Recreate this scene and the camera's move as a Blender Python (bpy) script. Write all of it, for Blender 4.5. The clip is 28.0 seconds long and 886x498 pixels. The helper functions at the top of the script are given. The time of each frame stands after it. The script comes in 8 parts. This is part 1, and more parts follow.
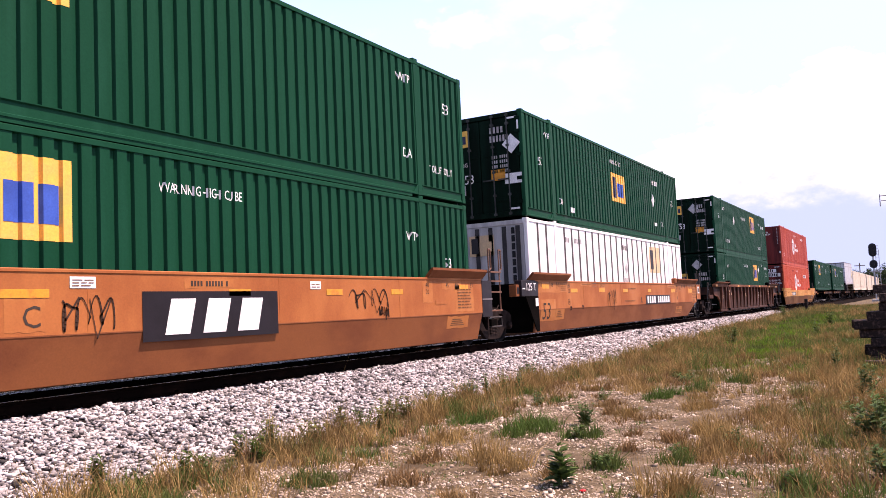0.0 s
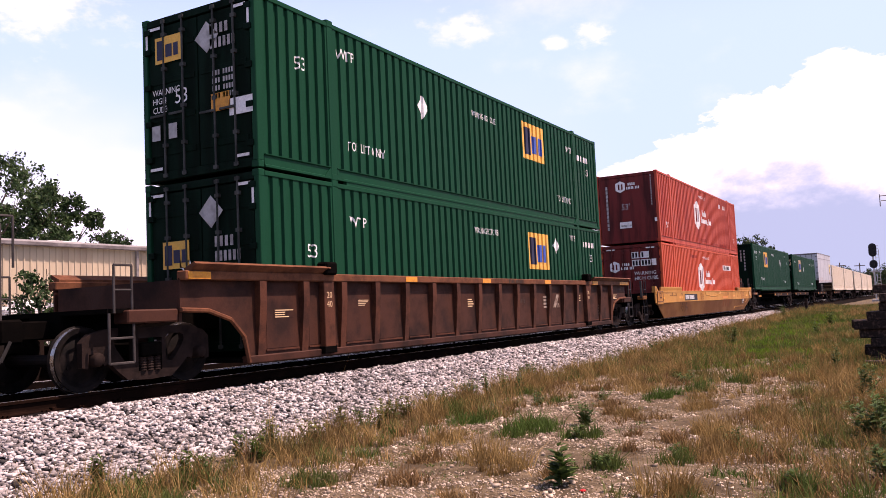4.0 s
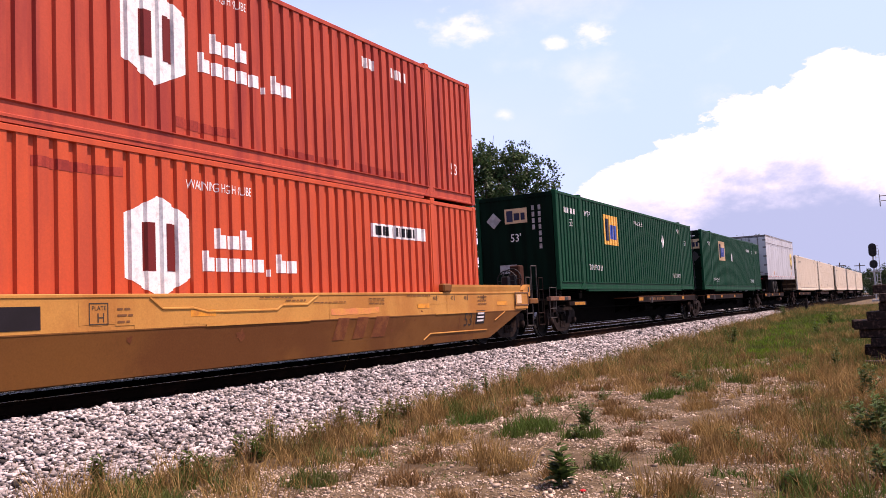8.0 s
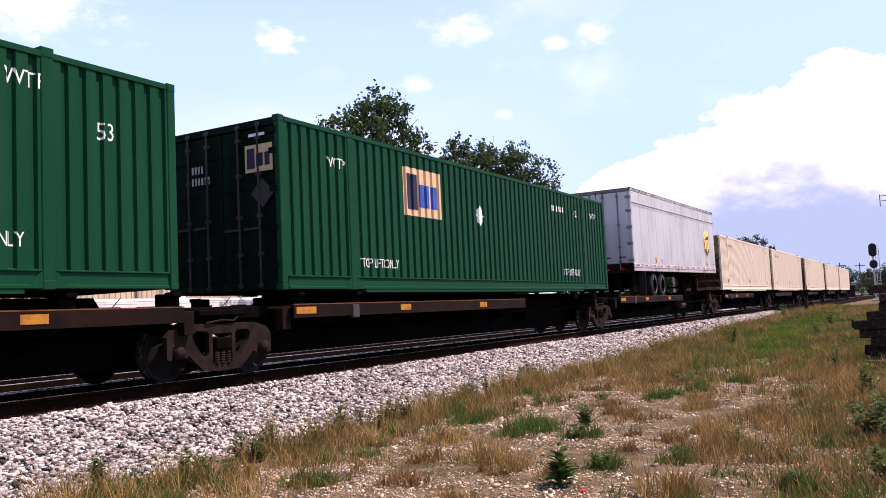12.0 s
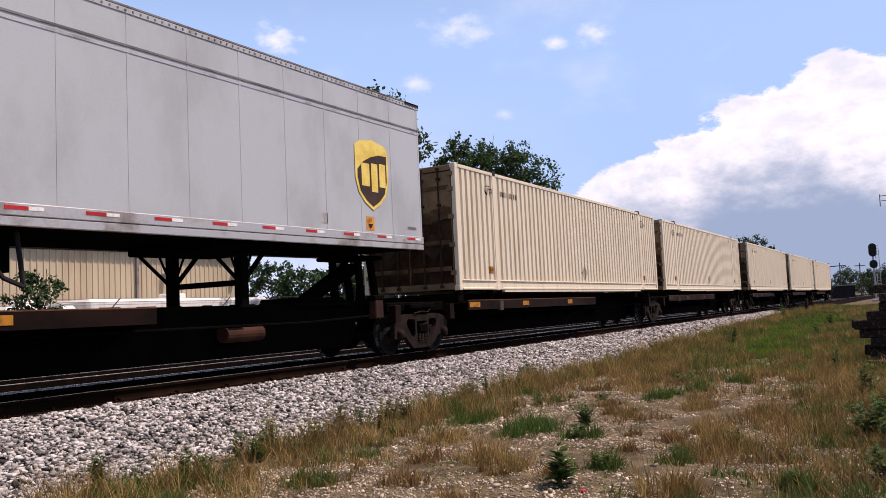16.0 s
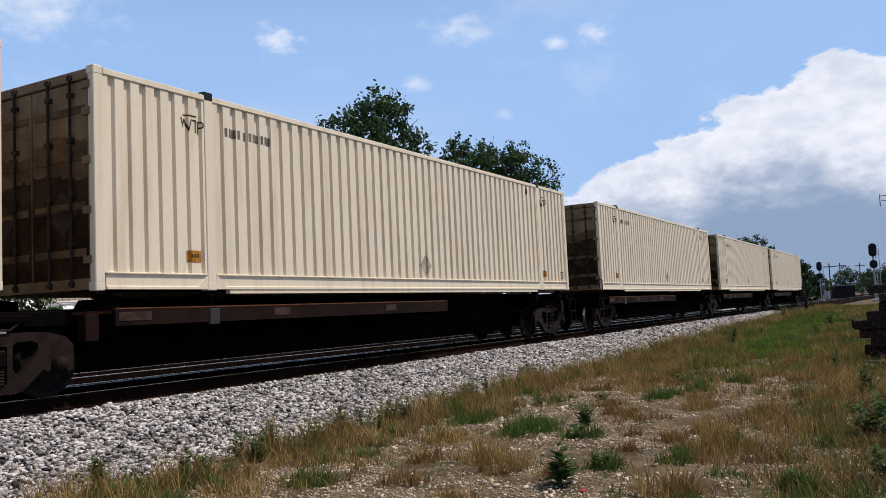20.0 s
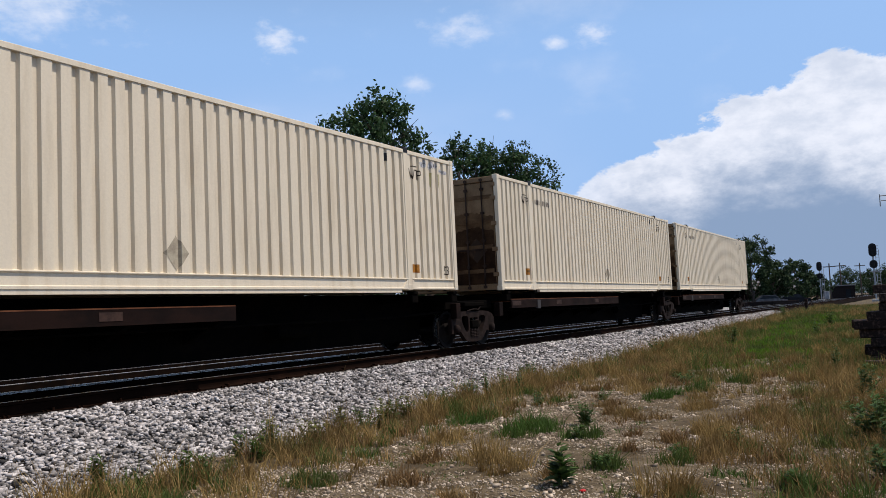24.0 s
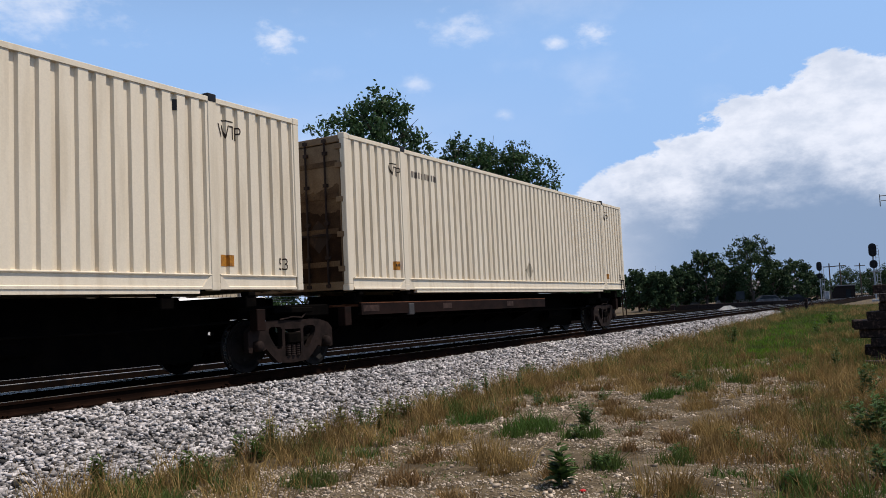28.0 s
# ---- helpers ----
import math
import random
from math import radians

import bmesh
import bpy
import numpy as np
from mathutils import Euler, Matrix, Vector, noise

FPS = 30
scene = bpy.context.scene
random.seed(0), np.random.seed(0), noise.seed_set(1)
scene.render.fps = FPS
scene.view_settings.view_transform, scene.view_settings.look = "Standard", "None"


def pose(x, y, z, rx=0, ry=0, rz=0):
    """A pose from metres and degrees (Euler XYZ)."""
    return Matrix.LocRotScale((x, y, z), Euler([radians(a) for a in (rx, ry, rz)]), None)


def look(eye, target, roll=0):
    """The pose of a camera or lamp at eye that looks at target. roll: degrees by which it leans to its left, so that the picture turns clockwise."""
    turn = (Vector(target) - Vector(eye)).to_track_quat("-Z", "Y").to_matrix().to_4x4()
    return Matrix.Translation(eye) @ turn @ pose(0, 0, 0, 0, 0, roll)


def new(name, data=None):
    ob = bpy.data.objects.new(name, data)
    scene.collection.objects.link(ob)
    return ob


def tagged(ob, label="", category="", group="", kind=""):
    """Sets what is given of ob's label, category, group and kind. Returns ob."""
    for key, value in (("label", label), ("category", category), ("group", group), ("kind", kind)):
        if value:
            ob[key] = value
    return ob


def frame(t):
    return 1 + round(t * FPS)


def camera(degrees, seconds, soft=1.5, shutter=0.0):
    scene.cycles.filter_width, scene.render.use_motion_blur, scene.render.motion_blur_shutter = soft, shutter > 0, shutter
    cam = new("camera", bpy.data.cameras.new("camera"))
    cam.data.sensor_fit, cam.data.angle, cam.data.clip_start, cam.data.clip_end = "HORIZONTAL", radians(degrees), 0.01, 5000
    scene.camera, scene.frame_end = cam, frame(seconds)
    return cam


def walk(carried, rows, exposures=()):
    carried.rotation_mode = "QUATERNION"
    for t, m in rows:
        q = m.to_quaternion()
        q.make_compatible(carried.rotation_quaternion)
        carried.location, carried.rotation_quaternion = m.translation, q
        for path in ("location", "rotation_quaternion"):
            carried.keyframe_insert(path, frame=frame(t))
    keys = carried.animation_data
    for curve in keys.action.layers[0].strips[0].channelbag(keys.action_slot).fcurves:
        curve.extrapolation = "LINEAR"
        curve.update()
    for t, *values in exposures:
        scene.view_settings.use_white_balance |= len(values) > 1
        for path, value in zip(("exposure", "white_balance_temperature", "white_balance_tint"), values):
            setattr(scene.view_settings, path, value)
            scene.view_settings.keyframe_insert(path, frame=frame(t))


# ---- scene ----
# ------------------------------------------------------------------ camera
cam = camera(55.82, 28.0, soft=0.6)
EYE = pose(0.0, 0.0, 0.828, 94.287, 2.646, -60.200)
EXPOSURES = [(0.0, 0.95, 7300, 42), (1.0, 0.48, 7400, 49), (2.0, 0.22, 7600, 49), (3.0, 0.36, 7750, 47), (6.0, 0.82, 7500, 44), (7.0, 0.56, 7700, 50), (8.0, 0.49, 7500, 44), (9.0, 0.58, 7300, 38), (10.0, 0.58, 7200, 40),
             (12.0, 0.60, 7200, 38), (14.5, 0.25, 7300, 32), (17.0, -0.05, 7100, 22), (21.0, -0.22, 6600, 14), (28.0, -0.24, 6500, 14)]
walk(cam, [(0.0, EYE), (28.0, EYE)], EXPOSURES)

# ------------------------------------------------------------------ plan, in metres
# x runs along the track away from the camera, y across it, z = 0 is the top of the rails
SIDE = 8.93          # the near face of the loads
MID = SIDE + 1.295   # the centre of the track
RUN = [0.0, 8.712, 17.268, 25.561, 34.042, 42.271, 50.385, 58.354, 66.314, 74.024, 81.744, 89.123, 96.603, 103.866,
       111.038, 118.064, 125.14, 131.873, 138.75, 145.538, 152.001, 158.612, 165.12, 171.528, 177.845, 184.048,
       190.047, 196.06, 201.608]   # metres that the train has gone, second by second


def run_at(t):
    """Metres gone at t seconds, by a smooth curve through RUN."""
    i = min(int(t), 27)
    a, b = RUN[i], RUN[i + 1]
    va = (RUN[i + 1] - RUN[max(i - 1, 0)]) / (2 if i else 1)
    vb = (RUN[min(i + 2, 28)] - RUN[i]) / (2 if i < 27 else 1)
    s = t - i
    return (a * (1 + 2 * s) * (1 - s) ** 2 + va * s * (1 - s) ** 2 + b * s * s * (3 - 2 * s) + vb * s * s * (s - 1))


# ------------------------------------------------------------------ sky and sun
SUN_EL, SUN_AZ = 61.0, -60.0   # degrees; the sun stands on the camera's side of the track, far to the right
sun_way = Vector((math.cos(radians(SUN_EL)) * math.cos(radians(SUN_AZ)),
                  math.cos(radians(SUN_EL)) * math.sin(radians(SUN_AZ)), math.sin(radians(SUN_EL))))
sun = new("sun", bpy.data.lights.new("sun", "SUN"))
sun.data.energy, sun.data.angle, sun.data.color = 4.7, radians(0.6), (1.0, 0.94, 0.84)
sun.matrix_world = look(sun_way * 100, (0, 0, 0))


def make_world():
    world = bpy.data.worlds.new("sky")
    scene.world = world
    world.use_nodes = True
    nt = world.node_tree
    nt.nodes.clear()
    N = nt.nodes.new

    def link(a, b):
        nt.links.new(a, b)

    def math_node(op, a, b=None, c=None, clamp=False):
        n = N("ShaderNodeMath")
        n.operation, n.use_clamp = op, clamp
        for k, v in enumerate((a, b, c)):
            if v is None:
                continue
            if isinstance(v, (int, float)):
                n.inputs[k].default_value = v
            else:
                link(v, n.inputs[k])
        return n.outputs[0]

    def ramp(v, lo, hi):
        n = N("ShaderNodeMapRange")
        n.interpolation_type = "SMOOTHSTEP"
        link(v, n.inputs[0])
        n.inputs[1].default_value, n.inputs[2].default_value = lo, hi
        return n.outputs[0]

    sky = N("ShaderNodeTexSky")
    sky.sky_type, sky.sun_disc = "NISHITA", False
    sky.sun_elevation, sky.sun_rotation = radians(SUN_EL), radians(90 - SUN_AZ)
    sky.air_density, sky.dust_density, sky.ozone_density = 1.0, 2.2, 1.6
    co = N("ShaderNodeTexCoord")
    sep = N("ShaderNodeSeparateXYZ")
    link(co.outputs["Generated"], sep.inputs[0])
    x, y, z = sep.outputs
    az = math_node("MULTIPLY", math_node("ARCTAN2", y, x), 57.2958)
    el = math_node("MULTIPLY", math_node("ARCSINE", z), 57.2958)
    pos = N("ShaderNodeCombineXYZ")
    link(az, pos.inputs[0])
    link(math_node("MULTIPLY", el, 1.7), pos.inputs[1])

    def cloud_noise(scale, detail, rough, shift=0.0):
        n = N("ShaderNodeTexNoise")
        n.inputs["Scale"].default_value, n.inputs["Detail"].default_value = scale, detail
        n.inputs["Roughness"].default_value = rough
        m = N("ShaderNodeVectorMath")
        m.operation = "ADD"
        link(pos.outputs[0], m.inputs[0])
        m.inputs[1].default_value = (shift, shift * 0.7, 3.1)
        link(m.outputs[0], n.inputs["Vector"])
        return math_node("SUBTRACT", n.outputs["Fac"], 0.5)

    puff = cloud_noise(0.22, 7.0, 0.6)
    fine = cloud_noise(0.75, 5.0, 0.6, 11.0)
    wide = cloud_noise(0.07, 4.0, 0.5, 30.0)
    # the tall cumulus over the track: its crown falls from 15 degrees at azimuth 5 to 8 at azimuth 24
    crown = math_node("SUBTRACT", 14.7, math_node("MULTIPLY", math_node("MAXIMUM", math_node("SUBTRACT", az, 4.5), 0.0), 0.40))
    over = math_node("ADD", math_node("SUBTRACT", crown, el), math_node("ADD", math_node("MULTIPLY", puff, 6.0), math_node("MULTIPLY", fine, 1.6)))
    heap = ramp(over, 0.0, 0.6)
    heap = math_node("MULTIPLY", heap, math_node("MULTIPLY", ramp(az, 34.0, 16.0), ramp(az, -42.0, -22.0)))
    # its grey-blue underside
    under = math_node("ADD", math_node("SUBTRACT", math_node("SUBTRACT", 8.8, math_node("MULTIPLY", math_node("ABSOLUTE", math_node("SUBTRACT", az, 8.0)), 0.16)), el), math_node("MULTIPLY", puff, 7.0))
    shade = math_node("MULTIPLY", ramp(under, -1.0, 3.2), ramp(az, 27.0, 12.0))

    def blob(a, e, wa, we, edge):
        """A small cloud at azimuth a and height e, of half sizes wa and we."""
        da = math_node("DIVIDE", math_node("SUBTRACT", az, a), wa)
        de = math_node("DIVIDE", math_node("SUBTRACT", el, e), we)
        r = math_node("SQRT", math_node("ADD", math_node("MULTIPLY", da, da), math_node("MULTIPLY", de, de)))
        r = math_node("ADD", r, math_node("MULTIPLY", math_node("ADD", puff, math_node("MULTIPLY", fine, 0.8)), 2.4))
        return ramp(r, 1.1, edge)

    small = blob(40.6, 18.4, 2.0, 1.15, 0.0)
    for a, e, wa, we, edge in ((18.2, 18.0, 1.5, 0.9, -0.2), (21.2, 17.6, 0.8, 0.5, -0.6), (27.0, 18.9, 3.2, 1.3, -0.6),
                               (30.8, 15.6, 1.0, 0.6, -0.9), (56.0, 20.0, 6.0, 3.0, -0.6), (25.0, 13.2, 1.0, 0.5, -1.2)):
        small = math_node("MAXIMUM", small, blob(a, e, wa, we, edge))
    # thin bright haze low on the left
    haze = math_node("MULTIPLY", ramp(el, 17.0, 5.0), ramp(az, 16.0, 34.0))
    haze = math_node("MULTIPLY", haze, ramp(math_node("ADD", wide, 0.35), 0.0, 0.5))
    thin = math_node("MULTIPLY", ramp(math_node("ADD", wide, math_node("MULTIPLY", puff, 0.5)), -0.02, 0.3), 0.27)

    def mix(fac, a, b):
        n = N("ShaderNodeMix")
        n.data_type = "RGBA"
        if isinstance(fac, (int, float)):
            n.inputs[0].default_value = fac
        else:
            link(fac, n.inputs[0])
        for k, v in ((6, a), (7, b)):
            if isinstance(v, tuple):
                n.inputs[k].default_value = (*v, 1)
            else:
                link(v, n.inputs[k])
        return n.outputs[2]

    white = mix(ramp(math_node("ADD", puff, math_node("MULTIPLY", fine, 0.5)), 0.25, -0.2), SKY_GREY, SKY_WHITE)
    c = mix(math_node("MULTIPLY", ramp(el, 34.0, 17.0), 0.85), sky.outputs[0], SKY_BLUE)
    c = mix(thin, c, SKY_WHITE)
    c = mix(haze, c, SKY_HAZE)
    c = mix(math_node("MULTIPLY", small, 0.68), c, SKY_WHITE)
    c = mix(heap, c, white)
    c = mix(math_node("MULTIPLY", shade, heap), c, SKY_DARK)
    bg = N("ShaderNodeBackground")
    link(c, bg.inputs[0])
    bg.inputs[1].default_value = 0.082
    out = N("ShaderNodeOutputWorld")
    link(bg.outputs[0], out.inputs[0])


SKY_BLUE, SKY_WHITE, SKY_GREY = (4.9, 8.4, 14.0), (12.4, 13.2, 14.4), (9.0, 10.2, 12.0)
SKY_HAZE, SKY_DARK = (10.0, 11.6, 14.4), (3.7, 5.3, 7.8)
make_world()


# ------------------------------------------------------------------ materials
def surface(name, color, rough=0.6, metal=0.0, second=None, second_amount=0.5, scale=1.5, fine=40.0, vary=0.15,
            streak=(1, 1, 1), bump=0.1, random=0.0, island=0.0, hard=0.25, sheen=0.2, translucent=0.0):
    """A base colour with patches of a second colour, fine grain, streaks and relief."""
    m = bpy.data.materials.new(name)
    m.use_nodes = True
    nt = m.node_tree
    nt.nodes.clear()
    N, L = nt.nodes.new, nt.links.new
    out, b = N("ShaderNodeOutputMaterial"), N("ShaderNodeBsdfPrincipled")
    L(b.outputs[0], out.inputs[0])
    co, mp = N("ShaderNodeTexCoord"), N("ShaderNodeMapping")
    L(co.outputs["Object"], mp.inputs[0])
    mp.inputs["Scale"].default_value = streak
    big, small = N("ShaderNodeTexNoise"), N("ShaderNodeTexNoise")
    for n, s, v in ((big, scale, mp.outputs[0]), (small, fine, co.outputs["Object"])):
        n.inputs["Scale"].default_value, n.inputs["Detail"].default_value = s, 5.0
        n.inputs["Roughness"].default_value = 0.6
        L(v, n.inputs["Vector"])
    second = second or tuple(c * 0.7 for c in color)
    ramp = N("ShaderNodeMapRange")
    ramp.interpolation_type = "SMOOTHSTEP"
    L(big.outputs["Fac"], ramp.inputs[0])
    centre = 0.72 - 0.42 * second_amount
    ramp.inputs[1].default_value, ramp.inputs[2].default_value = centre - hard * 0.5, centre + hard * 0.5
    mixed = N("ShaderNodeMix")
    mixed.data_type = "RGBA"
    L(ramp.outputs[0], mixed.inputs[0])
    mixed.inputs[6].default_value, mixed.inputs[7].default_value = (*color, 1), (*second, 1)
    # brightness: fine grain, and chance from object to object or piece to piece
    val = N("ShaderNodeMapRange")
    L(small.outputs["Fac"], val.inputs[0])
    val.inputs[1].default_value, val.inputs[2].default_value = 0.25, 0.75
    val.inputs[3].default_value, val.inputs[4].default_value = 1 - vary, 1 + vary
    v = val.outputs[0]
    for amount, node, socket in ((random, "ShaderNodeObjectInfo", "Random"), (island, "ShaderNodeNewGeometry", "Random Per Island")):
        if amount:
            src, mr, mul = N(node), N("ShaderNodeMapRange"), N("ShaderNodeMath")
            L(src.outputs[socket], mr.inputs[0])
            mr.inputs[3].default_value, mr.inputs[4].default_value = 1 - amount, 1 + amount
            mul.operation = "MULTIPLY"
            L(v, mul.inputs[0])
            L(mr.outputs[0], mul.inputs[1])
            v = mul.outputs[0]
    scaled = N("ShaderNodeVectorMath")
    scaled.operation = "SCALE"
    L(mixed.outputs[2], scaled.inputs[0])
    L(v, scaled.inputs["Scale"])
    L(scaled.outputs[0], b.inputs["Base Color"])
    b.inputs["Metallic"].default_value = metal
    b.inputs["Specular IOR Level"].default_value = sheen
    rr = N("ShaderNodeMapRange")
    L(big.outputs["Fac"], rr.inputs[0])
    rr.inputs[1].default_value, rr.inputs[2].default_value = 0.3, 0.7
    rr.inputs[3].default_value, rr.inputs[4].default_value = max(rough - 0.1, 0.03), min(rough + 0.12, 1)
    L(rr.outputs[0], b.inputs["Roughness"])
    if bump:
        bp = N("ShaderNodeBump")
        bp.inputs["Strength"].default_value, bp.inputs["Distance"].default_value = bump, 0.02
        L(small.outputs["Fac"], bp.inputs["Height"])
        L(bp.outputs[0], b.inputs["Normal"])
    if translucent:
        tr, ad = N("ShaderNodeBsdfTranslucent"), N("ShaderNodeMixShader")
        L(scaled.outputs[0], tr.inputs[0])
        ad.inputs[0].default_value = translucent
        L(b.outputs[0], ad.inputs[1])
        L(tr.outputs[0], ad.inputs[2])
        L(ad.outputs[0], out.inputs[0])
    return m


STREAK = (3.0, 3.0, 0.35)
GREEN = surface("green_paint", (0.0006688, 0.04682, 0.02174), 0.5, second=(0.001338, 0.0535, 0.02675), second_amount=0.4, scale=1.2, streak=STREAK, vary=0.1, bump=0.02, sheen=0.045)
# ends face away from the sun: their shade is in this green
SHADED_GREEN = surface("shaded_green_paint", (0.0018, 0.013, 0.0075), 0.65, second=(0.0025, 0.008, 0.005), scale=1.5, streak=STREAK, bump=0.02, sheen=0.03)
RED = surface("orange_red_paint", (0.5443, 0.08262, 0.02722), 0.55, second=(0.4471, 0.06804, 0.02916), second_amount=0.45, scale=1.1, streak=STREAK, vary=0.1, bump=0.02, sheen=0.2)
FADED_RED = surface("faded_red_paint", (0.4568, 0.06998, 0.03305), 0.6, second=(0.3208, 0.04374, 0.02916), second_amount=0.45, scale=0.9, streak=STREAK, vary=0.1, bump=0.02, sheen=0.2)
RED_STAIN = surface("dark_red_stain", (0.26, 0.03, 0.02), 0.65, second=(0.38, 0.05, 0.028), second_amount=0.5, scale=3.0, streak=STREAK, vary=0.2, bump=0.0)
# shade of the sunless ends is in this red; emblem blocks share it
DARK_RED = surface("shaded_end_and_emblem_red", (0.15, 0.0155, 0.012), 0.55, second=(0.055, 0.007, 0.006), second_amount=0.4, scale=1.0, streak=STREAK, bump=0.02, sheen=0.2)
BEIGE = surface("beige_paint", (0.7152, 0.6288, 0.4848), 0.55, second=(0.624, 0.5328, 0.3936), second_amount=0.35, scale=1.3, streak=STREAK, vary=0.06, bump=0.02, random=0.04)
BROWNED_BEIGE = surface("browned_beige_paint", (0.27, 0.185, 0.105), 0.75, second=(0.12, 0.068, 0.034), second_amount=0.55, scale=1.1, streak=(1.1, 1.1, 0.8), hard=0.5, vary=0.25, bump=0.05)
DOOR_BLACK = surface("black_door_film", (0.018, 0.0095, 0.006), 0.9, second=(0.055, 0.030, 0.016), second_amount=0.45, scale=2.2, streak=(1.0, 1.0, 1.4), hard=0.5, vary=0.3, bump=0.05, sheen=0.05)
DOOR_UMBER = surface("dark_brown_door_film", (0.062, 0.036, 0.020), 0.85, second=(0.025, 0.014, 0.009), second_amount=0.5, scale=2.2, streak=(1.0, 1.0, 1.6), hard=0.5, vary=0.3, bump=0.03, sheen=0.05)
DOOR_BROWN = surface("brown_door_film", (0.165, 0.105, 0.056), 0.8, second=(0.075, 0.043, 0.024), second_amount=0.55, scale=2.0, streak=(1.0, 1.0, 1.6), hard=0.5, vary=0.3, bump=0.03, sheen=0.1)
RUSTY_ROD = surface("grimy_lock_rod", (0.045, 0.028, 0.02), 0.8, second=(0.02, 0.012, 0.009), scale=3.0, vary=0.2)
WHITE = surface("white_paint", (0.76, 0.7505, 0.7315), 0.45, second=(0.646, 0.627, 0.589), second_amount=0.3, scale=1.0, streak=STREAK, vary=0.05, bump=0.02)
SILVER = surface("silver_panel", (0.455, 0.4792, 0.4937), 0.42, second=(0.3775, 0.3969, 0.4114), second_amount=0.35, scale=0.7, streak=(1, 1, 0.6), vary=0.05, bump=0.02, metal=0.15)
WORN_RIM = surface("dull_wheel_rim", (0.16, 0.155, 0.15), 0.6, metal=0.3, second=(0.07, 0.065, 0.06), second_amount=0.5, scale=6.0, vary=0.1)
ALU = surface("worn_aluminium", (0.50, 0.49, 0.48), 0.45, metal=0.5, second=(0.25, 0.22, 0.2), second_amount=0.3, scale=2.0, vary=0.1)
IRON = surface("dull_grey_iron", (0.055, 0.05, 0.047), 0.7, second=(0.03, 0.026, 0.024), scale=3.0)
ROD_STEEL = surface("grimy_green_rod", (0.06, 0.068, 0.062), 0.7, second=(0.03, 0.034, 0.03), scale=2.0)
GREY_POST = surface("grey_steel_strip", (0.20, 0.19, 0.19), 0.6, second=(0.12, 0.11, 0.11), scale=2.0)
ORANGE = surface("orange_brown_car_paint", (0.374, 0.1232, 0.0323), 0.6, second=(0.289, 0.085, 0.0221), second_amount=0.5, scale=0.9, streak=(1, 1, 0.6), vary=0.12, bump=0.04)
LADDER_RUST = surface("rusty_ladder_paint", (0.17, 0.085, 0.055), 0.75, second=(0.09, 0.045, 0.03), scale=4.0, vary=0.2)
FADED_INK = surface("faded_brown_ink", (0.17, 0.075, 0.03), 0.7, bump=0.0)
DIM_MARK = surface("dimmed_white_marking", (0.42, 0.40, 0.39), 0.65, second=(0.25, 0.24, 0.23), scale=6.0, bump=0.0)
CLEAN_ORANGE = surface("clean_orange_paint", (0.4116, 0.147, 0.03864), 0.55, second=(0.3612, 0.1193, 0.03192), second_amount=0.45, scale=3.0, vary=0.1, bump=0.0)
# darker orange: shade of inward lower sheets and leaning ledges, in the colour
SHADED_ORANGE = surface("shaded_orange_brown_paint", (0.216, 0.0704, 0.0216), 0.65, second=(0.16, 0.048, 0.016), second_amount=0.45, scale=0.8, streak=(0.7, 1, 1.2), vary=0.12, bump=0.04)
YELLOW = surface("yellow_ochre_car_paint", (0.48, 0.232, 0.052), 0.6, second=(0.384, 0.16, 0.036), second_amount=0.45, scale=0.9, streak=(1, 1, 0.6), vary=0.12, bump=0.04)
# dusty ochre darkened further: shade of the inward lower sheets
DUSTY_SHADED_YELLOW = surface("dusty_shaded_ochre_paint", (0.1644, 0.06529, 0.01354), 0.65, second=(0.1209, 0.04256, 0.009672), second_amount=0.5, scale=0.8, streak=(0.8, 1, 1), vary=0.14, bump=0.04)
# paler copy of the car's brown: sunlight on the ribs, in the colour
LIT_BROWN = surface("lit_brown_paint", (0.084, 0.0272, 0.0124), 0.75, second=(0.04, 0.0136, 0.0072), second_amount=0.5, scale=2.4, vary=0.25, bump=0.08)
WORN_WHITE = surface("worn_off_white_paint", (0.30, 0.24, 0.19), 0.75, second=(0.10, 0.05, 0.033), second_amount=0.5, scale=7.0, bump=0.0)
RUST_TRACE = surface("rust_red_trace", (0.135, 0.040, 0.014), 0.75, second=(0.20, 0.07, 0.022), second_amount=0.4, scale=5.0, bump=0.0)
PINK_TRACE = surface("faded_pink_trace", (0.58, 0.20, 0.075), 0.7, second=(0.58, 0.26, 0.06), second_amount=0.5, scale=3.0, bump=0.0)
BROWN = surface("rusty_brown_car_paint", (0.0495, 0.01613, 0.007875), 0.75, second=(0.0195, 0.007125, 0.00435), second_amount=0.42, scale=1.6, vary=0.2, bump=0.08)
RUST_EDGE = surface("orange_rust_edge", (0.15, 0.054, 0.023), 0.8, second=(0.085, 0.031, 0.015), scale=3.0, vary=0.2)
# steel and wheels under the cars: grime, plus deep shade in near-black colours
DARK_STEEL = surface("grimy_shaded_steel", (0.0026, 0.0023, 0.0021), 0.9, second=(0.005, 0.004, 0.0033), second_amount=0.4, scale=3.0, vary=0.25, bump=0.1, sheen=0.015)
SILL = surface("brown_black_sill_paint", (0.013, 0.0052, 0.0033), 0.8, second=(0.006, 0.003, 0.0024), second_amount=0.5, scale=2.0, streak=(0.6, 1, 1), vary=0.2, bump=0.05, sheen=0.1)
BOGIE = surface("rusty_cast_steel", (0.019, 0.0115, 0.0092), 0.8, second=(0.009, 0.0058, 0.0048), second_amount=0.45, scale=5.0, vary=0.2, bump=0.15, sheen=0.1)
